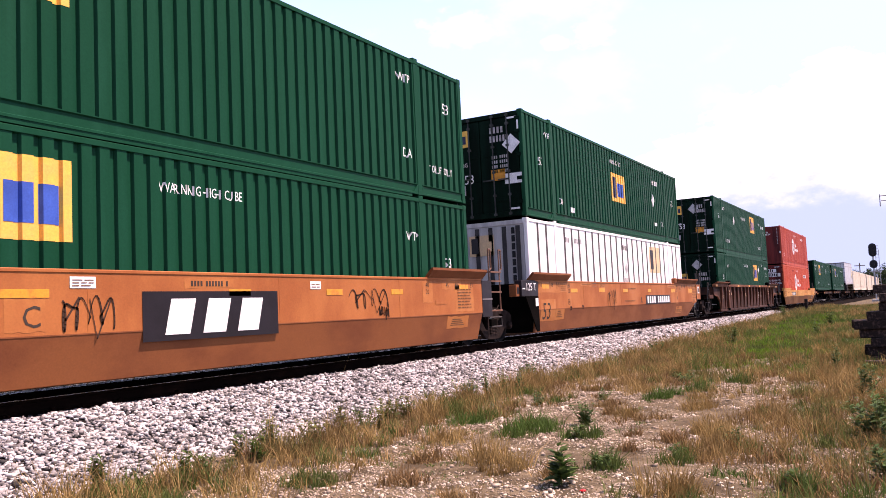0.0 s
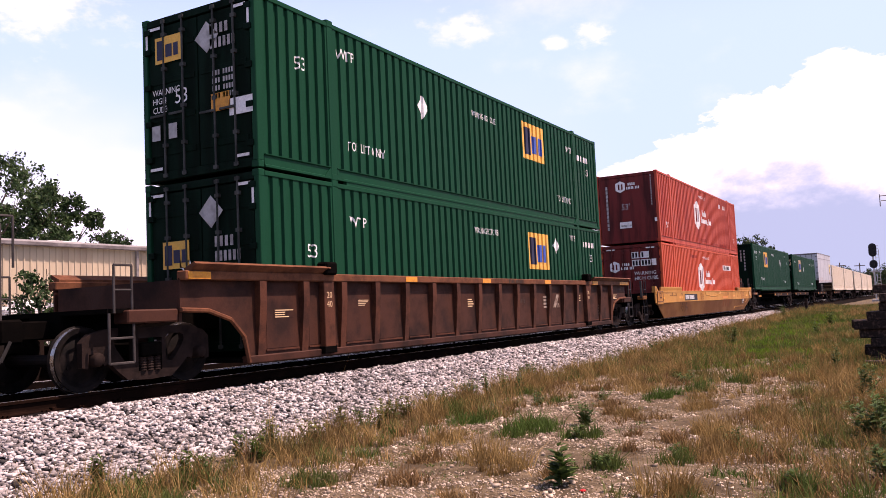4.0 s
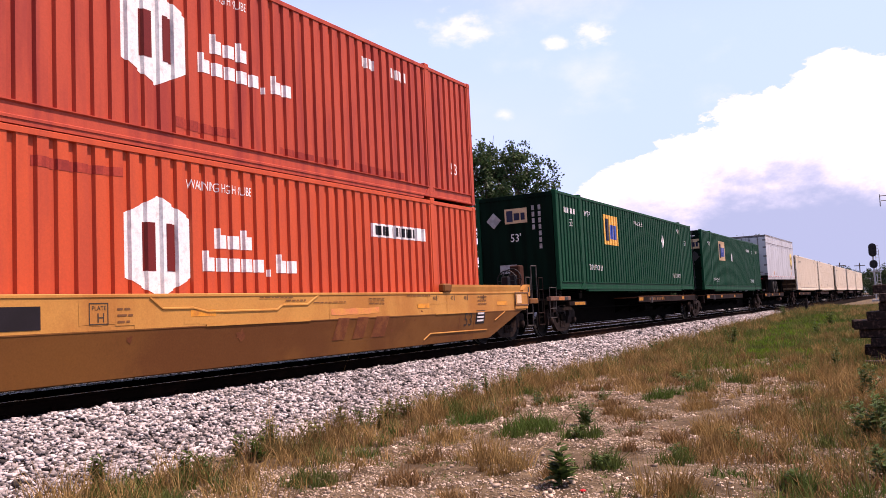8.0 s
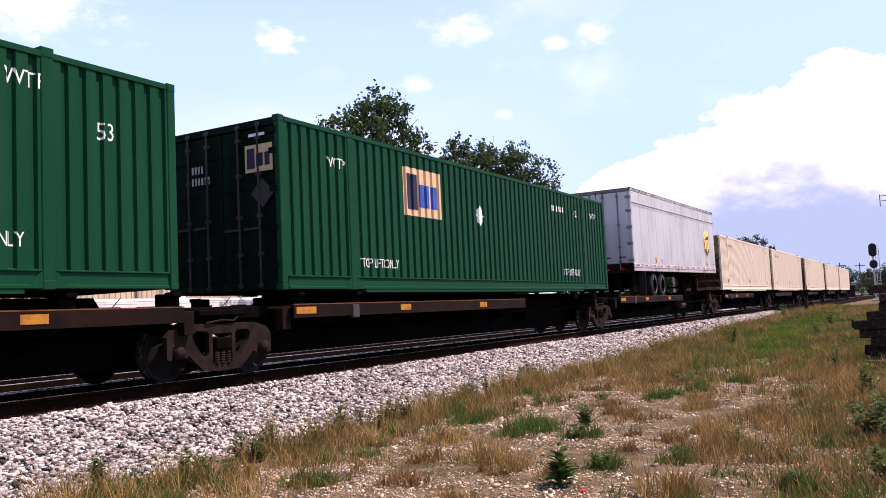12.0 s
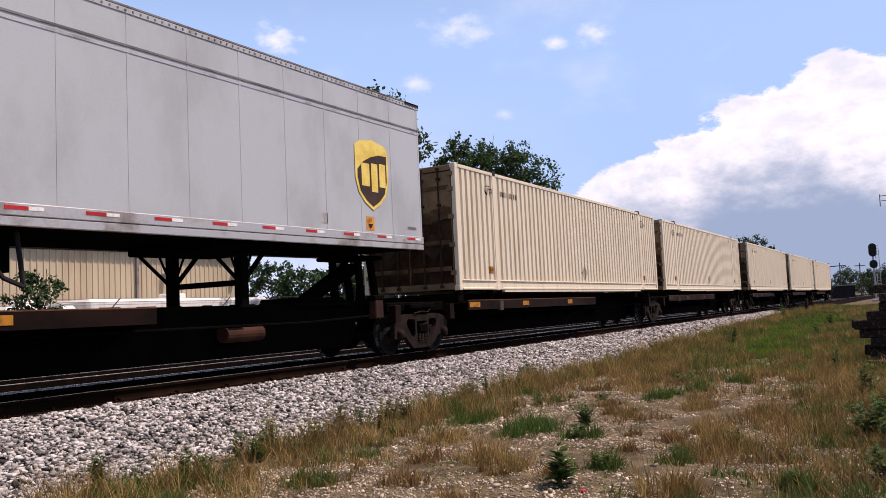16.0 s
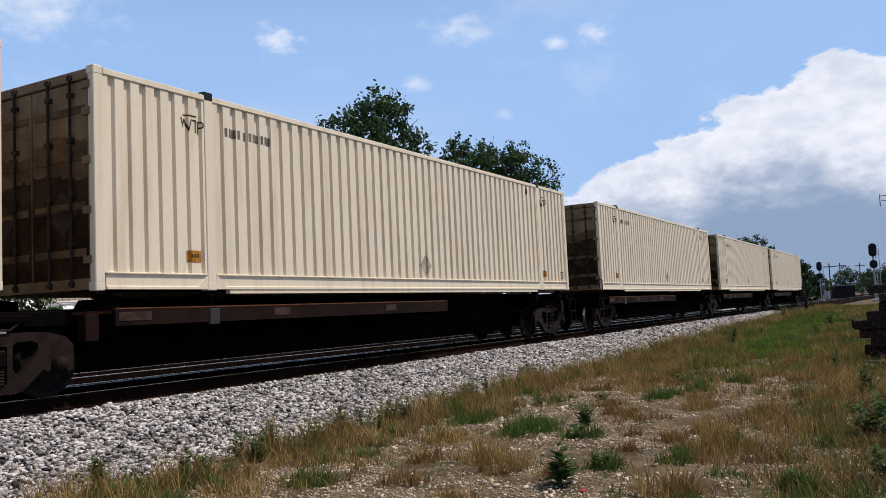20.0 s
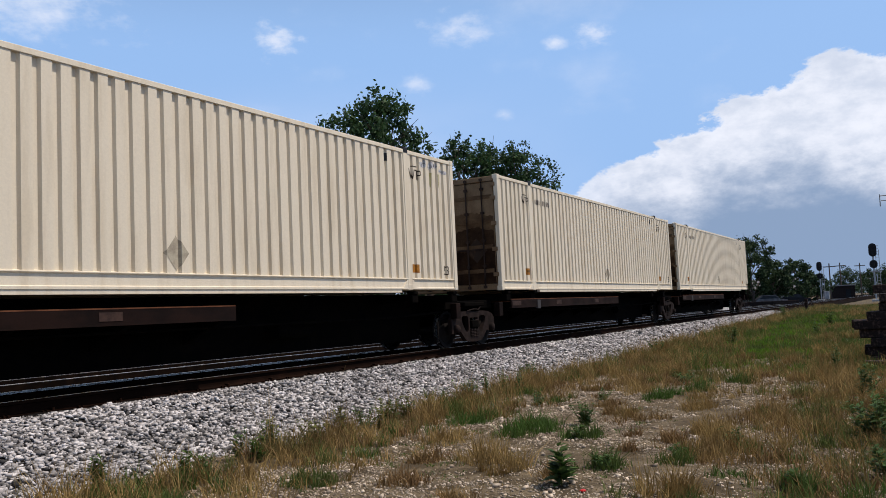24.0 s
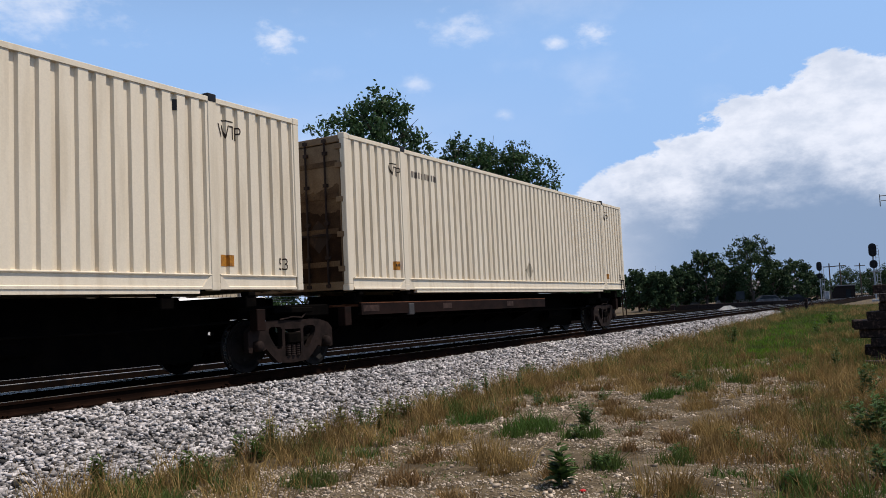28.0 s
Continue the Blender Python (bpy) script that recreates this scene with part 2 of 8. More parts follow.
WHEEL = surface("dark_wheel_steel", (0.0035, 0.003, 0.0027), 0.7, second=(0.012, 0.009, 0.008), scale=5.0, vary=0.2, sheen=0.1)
TREAD = surface("polished_steel", (0.62, 0.60, 0.58), 0.24, metal=0.95, second=(0.5, 0.48, 0.46), scale=8.0, bump=0.02)
BLACK = surface("black_paint", (0.012, 0.012, 0.014), 0.5, bump=0.02)
GLOSS_BLACK = surface("blackened_panel", (0.014, 0.011, 0.013), 0.5, bump=0.02)
RUBBER = surface("black_rubber", (0.018, 0.018, 0.018), 0.85, bump=0.1)
MARK = surface("white_marking", (0.78, 0.78, 0.76), 0.6, second=(0.55, 0.56, 0.55), second_amount=0.3, scale=6.0, bump=0.0)
DARK_MARK = surface("dark_marking", (0.05, 0.035, 0.025), 0.7, bump=0.0)
GOLD = surface("golden_yellow_film", (0.82, 0.44, 0.075), 0.55, second=(0.74, 0.40, 0.09), scale=4.0, bump=0.0)
FADED_GOLD = surface("faded_tan_film", (0.66, 0.46, 0.26), 0.6, second=(0.6, 0.42, 0.25), scale=4.0, bump=0.0)
BLUE = surface("blue_film", (0.035, 0.10, 0.42), 0.55, bump=0.0)
NAVY = surface("navy_film", (0.022, 0.025, 0.06), 0.55, bump=0.0)
DULL_AMBER = surface("dull_amber_plate", (0.42, 0.175, 0.018), 0.6, second=(0.24, 0.10, 0.02), second_amount=0.4, scale=9.0, bump=0.0)
DARK_PLATE = surface("blackened_plate", (0.05, 0.026, 0.018), 0.7, second=(0.025, 0.013, 0.01), scale=6.0, bump=0.0)
REFLECTOR = surface("amber_reflector_tape", (0.66, 0.27, 0.028), 0.4, second=(0.46, 0.17, 0.03), second_amount=0.3, scale=6.0, bump=0.0)
RED_TAPE = surface("red_reflector_tape", (0.55, 0.03, 0.03), 0.4, bump=0.0)
GREY_DECAL = surface("weathered_grey_placard", (0.42, 0.42, 0.41), 0.6, second=(0.28, 0.28, 0.27), scale=5.0, bump=0.0)
UMBER = surface("brown_shield_film", (0.055, 0.028, 0.018), 0.45, bump=0.0)
SPRAY = surface("black_spray_paint", (0.05, 0.025, 0.015), 0.8, bump=0.0)


# ------------------------------------------------------------------ mesh helpers
def box(bm, x0, x1, y0, y1, z0, z1, bevel=0.0):
    m = Matrix.LocRotScale(((x0 + x1) / 2, (y0 + y1) / 2, (z0 + z1) / 2), None, (abs(x1 - x0), abs(y1 - y0), abs(z1 - z0)))
    r = bmesh.ops.create_cube(bm, size=1.0, matrix=m)
    if bevel:
        edges = list({e for v in r["verts"] for e in v.link_edges})
        bmesh.ops.bevel(bm, geom=edges, offset=bevel, segments=1, affect="EDGES")
    return bm


def boxes(*rows, bevel=0.0):
    bm = bmesh.new()
    for r in rows:
        box(bm, *r, bevel=bevel)
    return bm


def prism(bm, points, axis, lo, hi):
    """Extrude a polygon along an axis. points: pairs in the two other axes, in the order x, y, z."""
    def at(a, b, c):
        return {"x": (c, a, b), "y": (a, c, b), "z": (a, b, c)}[axis]
    low = [bm.verts.new(at(a, b, lo)) for a, b in points]
    top = [bm.verts.new(at(a, b, hi)) for a, b in points]
    n = len(points)
    bm.faces.new(low)
    bm.faces.new(top[::-1])
    for i in range(n):
        bm.faces.new((low[i], top[i], top[(i + 1) % n], low[(i + 1) % n]))
    bmesh.ops.recalc_face_normals(bm, faces=bm.faces)
    return bm


def rod(bm, p, q, r, seg=8, r2=None):
    p, q = Vector(p), Vector(q)
    d = q - p
    m = Matrix.Translation((p + q) / 2) @ d.to_track_quat("Z", "Y").to_matrix().to_4x4()
    bmesh.ops.create_cone(bm, cap_ends=True, segments=seg, radius1=r, radius2=r if r2 is None else r2, depth=d.length, matrix=m)
    return bm


def pipe(bm, points, r, seg=6):
    for p, q in zip(points, points[1:]):
        rod(bm, p, q, r, seg)
    return bm


def lathe(bm, profile, axis_at, seg=24, ring=False):
    """Turn (radius, y) pairs about a line along y through axis_at (x, z). ring: the profile is closed."""
    rows = []
    for k in range(seg):
        a = 2 * math.pi * k / seg
        rows.append([bm.verts.new((axis_at[0] + r * math.cos(a), yy, axis_at[1] + r * math.sin(a))) for r, yy in profile])
    n = len(profile)
    for k in range(seg):
        a, b = rows[k], rows[(k + 1) % seg]
        for i in range(n if ring else n - 1):
            j = (i + 1) % n
            bm.faces.new((a[i], a[j], b[j], b[i]))
    bmesh.ops.recalc_face_normals(bm, faces=bm.faces)
    return bm


def part(name, bm, material, parent, label="", at=None, smooth=False):
    """Link a bmesh as one mesh object under a thing or a part."""
    me = bpy.data.meshes.new(name)
    bm.to_mesh(me)
    bm.free()
    me.materials.append(material)
    if smooth:
        me.polygons.foreach_set("use_smooth", [True] * len(me.polygons))
    ob = new(name, me)
    ob.parent = parent
    if at:
        ob.location = at
    if label:
        tagged(ob, label)
    return ob


def thing(name, label, category, group="", kind=""):
    return tagged(new(name), label, category, group, kind)


def cloud_mesh(name, verts, faces, material, parent=None, smooth=False):
    """A mesh from numpy arrays of vertices and of equal-sized faces."""
    me = bpy.data.meshes.new(name)
    n, k = faces.shape
    me.vertices.add(len(verts))
    me.vertices.foreach_set("co", np.asarray(verts, np.float32).ravel())
    me.loops.add(n * k)
    me.loops.foreach_set("vertex_index", faces.astype(np.int32).ravel())
    me.polygons.add(n)
    me.polygons.foreach_set("loop_start", np.arange(0, n * k, k, dtype=np.int32))
    me.update(calc_edges=True)
    me.materials.append(material)
    if smooth:
        me.polygons.foreach_set("use_smooth", np.ones(n, bool))
    ob = new(name, me)
    ob.parent = parent
    return ob


FONT_CACHE = {}


def glyphs(words, size, squeeze=1.0):
    """The mesh of some words in the built-in font, in the plane x, z, with its foot at 0, 0, as a bmesh."""
    curve = bpy.data.curves.new("words", "FONT")
    curve.body, curve.size, curve.resolution_u = words, size * 1.38, 2
    ob = bpy.data.objects.new("words", curve)
    scene.collection.objects.link(ob)
    me = bpy.data.meshes.new_from_object(ob.evaluated_get(bpy.context.evaluated_depsgraph_get()))
    bpy.data.objects.remove(ob)
    bpy.data.curves.remove(curve)
    bm = bmesh.new()
    bm.from_mesh(me)
    bpy.data.meshes.remove(me)
    for v in bm.verts:
        v.co = (v.co.x * squeeze, 0.0, v.co.y)
    return bm


def bars(count, size, gaps=(), width=0.5, squeeze=1.0):
    """A row of plain upright bars, one for each sign of a number, in the plane x, z."""
    bm = bmesh.new()
    x = 0.0
    for i in range(count):
        if i in gaps:
            x += size * 0.6 * squeeze
        bm.faces.new([bm.verts.new((x + a * size * width * squeeze, 0, b * size)) for a, b in ((0, 0), (1, 0), (1, 1), (0, 1))])
        x += size * (width + 0.32) * squeeze
    return bm


def flat(*polys):
    """Flat polygons in the plane x, z."""
    bm = bmesh.new()
    for pts in polys:
        bm.faces.new([bm.verts.new((a, 0, b)) for a, b in pts])
    return bm


def rect(x0, x1, z0, z1):
    return ((x0, z0), (x1, z0), (x1, z1), (x0, z1))


def mark(name, bm, material, parent, x, z, depth=None, y=0.0, lift=0.004, label="", turned=False, breaks=()):
    """Lay a flat marking on a side (the plane x, z) at x, z, following the relief depth(x); or, turned, on an end (the plane y, z)."""
    for v in bm.verts:
        v.co.x += x
        v.co.z += z
    if depth:
        lo, hi = min(v.co.x for v in bm.verts), max(v.co.x for v in bm.verts)
        for b in breaks:
            if lo < b < hi:
                bmesh.ops.bisect_plane(bm, geom=bm.verts[:] + bm.edges[:] + bm.faces[:], plane_co=(b, 0, 0), plane_no=(1, 0, 0))
    for v in bm.verts:
        v.co.y = y - lift + (depth(v.co.x) if depth else 0.0)
    if turned:
        for v in bm.verts:
            v.co.x, v.co.y = v.co.y, -v.co.x
    bmesh.ops.recalc_face_normals(bm, faces=bm.faces)
    ob = part(name, bm, material, parent, label)
    if name in ("number_bar", "small_writing", "graffiti", "name_block", "lettering"):
        tagged(ob, kind="stuff")
    return ob


# ------------------------------------------------------------------ containers
LONG, WIDE, TALL = 16.15, 2.59, 2.896
PITCH = 0.265
MOVERS = []          # every thing that rolls past: (object, its place along the train, y, z)


def relief(x0, x1, deep=0.046, pitch=PITCH):
    """The breaks and the depth of a corrugated sheet between x0 and x1."""
    n = max(1, round((x1 - x0) / pitch))
    w = (x1 - x0) / n
    pts = [(x0, 0.0)]
    for i in range(n):
        a = x0 + i * w
        pts += [(a + 0.40 * w, 0.0), (a + 0.49 * w, deep), (a + 0.74 * w, deep), (a + 0.83 * w, 0.0)]
    pts.append((x1, 0.0))
    return pts


SECTIONS = ((0.13, 1.90), (2.07, 14.08), (14.25, 16.02))
RELIEF = [p for s in SECTIONS for p in relief(*s)]
RELIEF_X = [p[0] for p in RELIEF]
RELIEF_D = [p[1] + 0.014 for p in RELIEF]
BREAKS = [x for x in RELIEF_X]


def depth_at(x):
    return float(np.interp(x, RELIEF_X, RELIEF_D))


def corrugated(section, z0, z1):
    bm = bmesh.new()
    rows = [(bm.verts.new((x, d + 0.014, z0)), bm.verts.new((x, d + 0.014, z1))) for x, d in relief(*section)]
    for a, b in zip(rows, rows[1:]):
        bm.faces.new((a[0], b[0], b[1], a[1]))
    return bm


def mirrored(bm):
    for v in bm.verts:
        v.co.y = WIDE - v.co.y
    bmesh.ops.reverse_faces(bm, faces=bm.faces)
    return bm


def door_end(box_thing, paint, rods, x=0.0, sign=1, rib_paint=None):
    """Two door leaves with lock rods, handles and hinges on the end at x; sign 1 faces back along the track."""
    for k, (a, b) in enumerate(((0.14, 1.285), (1.305, 2.45))):
        bm = bmesh.new()
        box(bm, x + sign * 0.03, x + sign * 0.075, a, b, 0.17, 2.72, bevel=0.008)
        leaf = part("door", bm, paint, box_thing)
        for z in (0.45, 1.05, 1.70, 2.30):
            part("door_rib", boxes((x + sign * 0.016, x + sign * 0.034, a + 0.06, b - 0.06, z, z + 0.10), bevel=0.004), rib_paint or paint, leaf)
        for f in (0.27, 0.66):
            y = a + (b - a) * f
            bm = rod(bmesh.new(), (x - sign * 0.012, y, 0.06), (x - sign * 0.012, y, 2.82), 0.019)
            for z in (0.10, 0.62, 1.25, 1.95, 2.55, 2.78):
                box(bm, x - sign * 0.030, x + sign * 0.030, y - 0.045, y + 0.045, z - 0.03, z + 0.03)
            part("lock_rod", bm, rods, leaf)
            bm = boxes((x - sign * 0.045, x - sign * 0.025, y - 0.02, y + 0.32, 1.02 + 0.1 * k, 1.06 + 0.1 * k), bevel=0.004)
            part("door_handle", bm, rods, leaf)
        edge = a if k == 0 else b
        for z in (0.35, 0.98, 1.62, 2.25, 2.60):
            bm = boxes((x - sign * 0.025, x + sign * 0.03, edge - 0.07, edge + 0.07, z, z + 0.10), bevel=0.006)
            part("hinge", bm, paint, leaf)
    return leaf


def darken_doors(c, seed):
    """Ragged bands on the door leaves, darker towards the bottom, and dark placard squares."""
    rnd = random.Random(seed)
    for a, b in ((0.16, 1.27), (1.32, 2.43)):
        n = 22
        for step, (high, m) in enumerate(((1.95, DOOR_BROWN), (1.55, DOOR_UMBER), (1.12, DOOR_BLACK))):
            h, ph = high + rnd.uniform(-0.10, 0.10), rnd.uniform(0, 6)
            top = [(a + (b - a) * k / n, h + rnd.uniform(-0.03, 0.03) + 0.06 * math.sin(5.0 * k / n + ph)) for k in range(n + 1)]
            mark("dark_band", flat([(q, 0.18) for q, _ in top] + top[::-1]), m, c, -WIDE, 0.0, None, lift=-0.0285 + 0.0015 * step, turned=True)
    for left, z in ((0.62, 1.02), (1.92, 1.02)):
        mark("placard", flat(diamond(0.31)), surface_dark, c, left - WIDE, z, None, lift=-0.022, turned=True)
    for left in (0.42, 0.92, 1.72, 2.15):
        w = rnd.uniform(0.16, 0.26)
        mark("cam_plate", flat(rect(-w / 2, w / 2, -0.025, 0.025), rect(-0.035, 0.035, 0.027, 0.075), rect(-0.035, 0.035, -0.075, -0.027)), DOOR_BLACK, c, left - WIDE, 0.62, None, lift=-0.018, turned=True)


def plain_end(box_thing, paint, x=0.0, sign=1, ribs=0):
    bm = boxes((x + sign * 0.03, x + sign * 0.07, 0.13, WIDE - 0.13, 0.16, 2.74), bevel=0.006)
    for k in range(ribs):
        y = 0.30 + k * (WIDE - 0.6) / max(1, ribs - 1)
        box(bm, x - sign * 0.005, x + sign * 0.03, y - 0.03, y + 0.03, 0.2, 2.7)
    return part("end_wall", bm, paint, box_thing)


def container(label, place, z, paint, end_paint, rods, doors=True, sheet=None, group="containers on the train", cap=None):
    """A 16 m container with corrugated (or smooth, riveted) sides, at its place along the train and its height."""
    c = thing("shipping_container", label, "container", group)
    for a, b in SECTIONS:
        if sheet:
            bm = boxes((a, b, 0.020, 0.05, 0.14, 2.80))
        else:
            bm = corrugated((a, b), 0.225, 2.80)
        side = part("side_panel", bm, paint, c)
        if sheet:
            n = round((b - a) / 0.60)
            for k in range(1, n):
                x = a + (b - a) * k / n
                bm = prism(bmesh.new(), [(x - 0.05, 0.024), (x - 0.045, 0.006), (x - 0.015, 0.004), (x - 0.010, 0.014), (x + 0.010, 0.014), (x + 0.015, 0.004), (x + 0.045, 0.006), (x + 0.05, 0.024)], "z", 0.15, 2.79)
                part("post_strip", bm, sheet, side)
        part("side_panel", mirrored(boxes((a, b, 0.020, 0.05, 0.14, 2.80)) if sheet else corrugated((a, b), 0.225, 2.80)), paint, c)
    for y0, y1 in ((0.0, 0.11), (WIDE - 0.11, WIDE)):
        near = y0 == 0.0
        bm = bmesh.new()
        ys = 0.0 if near else WIDE
        s = 1 if near else -1
        for a, b in ((0.17, 1.90), (2.07, 14.08), (14.25, 15.98)):
            prism(bm, [(ys + s * 0.05, 0.018), (ys, 0.018), (ys, 0.052), (ys + s * 0.020, 0.064), (ys + s * 0.022, 0.205), (ys - s * 0.005, 0.222), (ys - s * 0.005, 0.234), (ys + s * 0.075, 0.254), (ys + s * 0.11, 0.254), (ys + s * 0.11, 0.018)], "x", a, b)
        box(bm, 2.35, 13.85, min(ys + s * 0.012, ys + s * 0.10), max(ys + s * 0.012, ys + s * 0.10), -0.045, 0.020)
        part("bottom_rail", bm, paint, c)
        part("top_rail", boxes((0.15, 16.0, y0 if near else y1 - 0.09, y0 + 0.09 if near else y1, 2.795, 2.875), bevel=0.006), paint, c)
        for x0, x1 in ((0.0, 0.14), (16.01, 16.15)):
            part("corner_post", boxes((x0, x1, y0, y1, 0.11, 2.79), bevel=0.01), paint, c)
            for z0, z1 in ((0.0, 0.118), (2.778, 2.896)):
                part("corner_casting", boxes((x0 - 0.004, x1 + 0.004, y0 - 0.003 if near else y0 - 0.03, y1 + 0.03 if near else y1 + 0.003, z0, z1), bevel=0.012), cap or paint, c)
        for x in (1.985, 14.165):
            bm = boxes((x - 0.085, x + 0.085, y0 if near else y0 + 0.02, y1 - 0.02 if near else y1, 0.10, 2.80), bevel=0.008)
            yy = -0.004 if near else WIDE + 0.004
            s = 1 if near else -1
            for d in (-1, 1):
                prism(bm, [(x + d * 0.085, 0.02), (x + d * 0.30, 0.03), (x + d * 0.26, 0.06), (x + d * 0.085, 0.24)], "y", min(yy + s * 0.006, yy + s * 0.03), max(yy + s * 0.006, yy + s * 0.03))
            post = part("lifting_post", bm, paint, c)
            for z0, z1 in ((0.0, 0.12), (2.80, 2.93)):
                part("corner_casting", boxes((x - 0.09, x + 0.09, y0 - 0.004 if near else y0 - 0.04, y1 + 0.04 if near else y1 + 0.004, z0, z1), bevel=0.012), (BLACK if z0 > 1 and cap else cap or paint), post)
    bm = boxes((0.1, 16.05, 0.06, WIDE - 0.06, 2.845, 2.87))
    for k in range(27):
        box(bm, 0.4 + k * 0.58, 0.7 + k * 0.58, 0.12, WIDE - 0.12, 2.87, 2.882)
    part("roof", bm, paint, c)
    part("floor", boxes((0.1, 16.05, 0.07, WIDE - 0.07, 0.10, 0.15)), DARK_STEEL, c)
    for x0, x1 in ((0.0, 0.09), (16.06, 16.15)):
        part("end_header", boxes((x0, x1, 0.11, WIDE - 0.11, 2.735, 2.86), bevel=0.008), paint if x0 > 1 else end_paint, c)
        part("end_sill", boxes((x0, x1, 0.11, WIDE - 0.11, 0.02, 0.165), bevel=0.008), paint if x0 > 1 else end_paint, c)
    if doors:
        door_end(c, end_paint, rods, rib_paint=DOOR_BROWN if cap else None)
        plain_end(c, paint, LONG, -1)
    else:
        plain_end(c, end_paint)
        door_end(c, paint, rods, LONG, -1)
    MOVERS.append((c, place, SIDE, z))
    return c


def side_words(c, words, x, z, size, material=MARK, squeeze=0.9, smooth=False):
    d = (lambda q: 0.02) if smooth else depth_at
    return mark("lettering", glyphs(words, size, squeeze), material, c, x, z, d, breaks=() if smooth else BREAKS)


def side_bars(c, count, x, z, size, material=MARK, gaps=(), squeeze=1.0, smooth=False):
    d = (lambda q: 0.02) if smooth else depth_at
    return mark("number_bar", bars(count, size, gaps, squeeze=squeeze), material, c, x, z, d, breaks=() if smooth else BREAKS)


def diamond(r, k=1.0):
    return ((0, -r), (r * k, 0), (0, r), (-r * k, 0))


def end_mark(name, bm, c, left, z, material, y=0.0):
    """A marking on the end that faces back along the track; left: metres from its left edge."""
    return mark(name, bm, material, c, left - WIDE, z, None, y=y, lift=0.012, turned=True)


# the square emblem: a yellow field with dark and blue blocks in place of its letters
def emblem_polys(w, h):
    """Blocks of the emblem on a field w by h."""
    dark = [rect(0.08 * w, 0.36 * w, 0.13 * h, 0.87 * h)]
    blue = [((0.41 * w, 0.20 * h), (0.66 * w, 0.20 * h), (0.66 * w, 0.68 * h), (0.41 * w, 0.68 * h)),
            ((0.72 * w, 0.20 * h), (0.90 * w, 0.20 * h), (0.90 * w, 0.68 * h), (0.72 * w, 0.68 * h))]
    return dark, blue


def emblem(c, x, z, w=1.45, h=1.0, field=GOLD, first=NAVY, second=BLUE, smooth=False):
    d = (lambda q: 0.016) if smooth else depth_at
    br = () if smooth else BREAKS
    dark, blue = emblem_polys(w, h)
    plate = mark("emblem", flat(rect(0, w, 0, h)), field, c, x, z, d, breaks=br)
    mark("emblem_block", flat(*dark), first, plate, x, z, d, lift=0.008, breaks=br)
    if second:
        mark("emblem_block", flat(*blue), second, plate, x, z, d, lift=0.008, breaks=br)
    return plate


def end_emblem(c, left, z, w, h, field=GOLD, first=NAVY, second=NAVY):
    dark, blue = emblem_polys(w, h)
    plate = end_mark("emblem", flat(rect(0, w, 0, h)), c, left, z, field)
    for polys, m in ((dark, first), (blue, second)):
        mark("emblem_block", flat(*polys), m, plate, left - WIDE, z, None, lift=0.018, turned=True)


def end_words(c, words, left, z, size, material=MARK, squeeze=0.9):
    return end_mark("lettering", glyphs(words, size, squeeze), c, left, z, material)


def end_bars(c, count, left, z, size, material=DIM_MARK, gaps=(), squeeze=1.0):
    return end_mark("number_bar", bars(count, size, gaps, squeeze=squeeze), c, left, z, material)


def end_column(c, count, left, z_top, size, material=MARK, step=1.35):
    bm = bmesh.new()
    for i in range(count):
        zz = -i * size * step
        bm.faces.new([bm.verts.new(q) for q in ((0, 0, zz), (size * 0.6, 0, zz), (size * 0.6, 0, zz - size), (0, 0, zz - size))])
    return end_mark("number_bar", bm, c, left, z_top, material)


def door_marks(c, kind):
    """The lettering and plates on a green container's doors."""
    end_emblem(c, 0.33 if kind != "lower" else 0.42, 2.05 if kind != "lower" else 1.42, 0.62, 0.46)
    end_bars(c, 4, 1.62, 2.32 if kind != "lower" else 1.72, 0.17, squeeze=0.8)
    end_bars(c, 6, 1.62, 2.08 if kind != "lower" else 1.48, 0.17, squeeze=0.7)
    end_words(c, "53", 0.78, 1.02 if kind == "first" else 1.30, 0.26)
    end_mark("placard", flat(diamond(0.27)), c, 2.25 if kind == "first" else 1.55, 1.98 if kind == "first" else 2.30, GREY_DECAL if kind != "first" else MARK)
    if kind == "lower":
        return
    end_words(c, "WARNING\nHIGH\nCUBE", 0.25, 1.50, 0.11)
    for k in range(4):
        end_bars(c, 7, 1.66, 1.62 - k * 0.13, 0.085, GREY_DECAL, gaps=(3,), squeeze=0.9)
    end_mark("plate", flat(rect(0, 0.42, 0, 0.30)), c, 1.62, 1.02, REFLECTOR)
    end_mark("plate", flat(rect(0, 0.50, 0, 0.28)), c, 2.02, 0.90, MARK)
    end_mark("plate", flat(rect(0, 0.20, 0, 0.26)), c, 0.22, 0.72, GREY_DECAL)
    end_mark("plate", flat(rect(0, 0.20, 0, 0.26)), c, 0.62, 0.72, GREY_DECAL)


def white_edges(c):
    """Strips of light tape on the door corners."""
    for left, w in ((0.16, 0.30), (2.12, 0.30)):
        for z in (2.66, 0.20):
            end_mark("tape", flat(rect(0, w, 0, 0.05)), c, left, z, MARK)
    for left in (0.10, 2.44):
        end_mark("tape", flat(rect(0, 0.05, 0, 0.36)), c, left, 2.28, MARK)


GREY_SHEET = surface("greyed_white_sheet", (0.50, 0.49, 0.48), 0.6, second=(0.36, 0.35, 0.34), scale=1.0, streak=STREAK, vary=0.1)
GREY_INK = surface("weathered_black_ink", (0.12, 0.10, 0.085), 0.7, second=(0.25, 0.21, 0.16), second_amount=0.35, scale=9.0, bump=0.0)
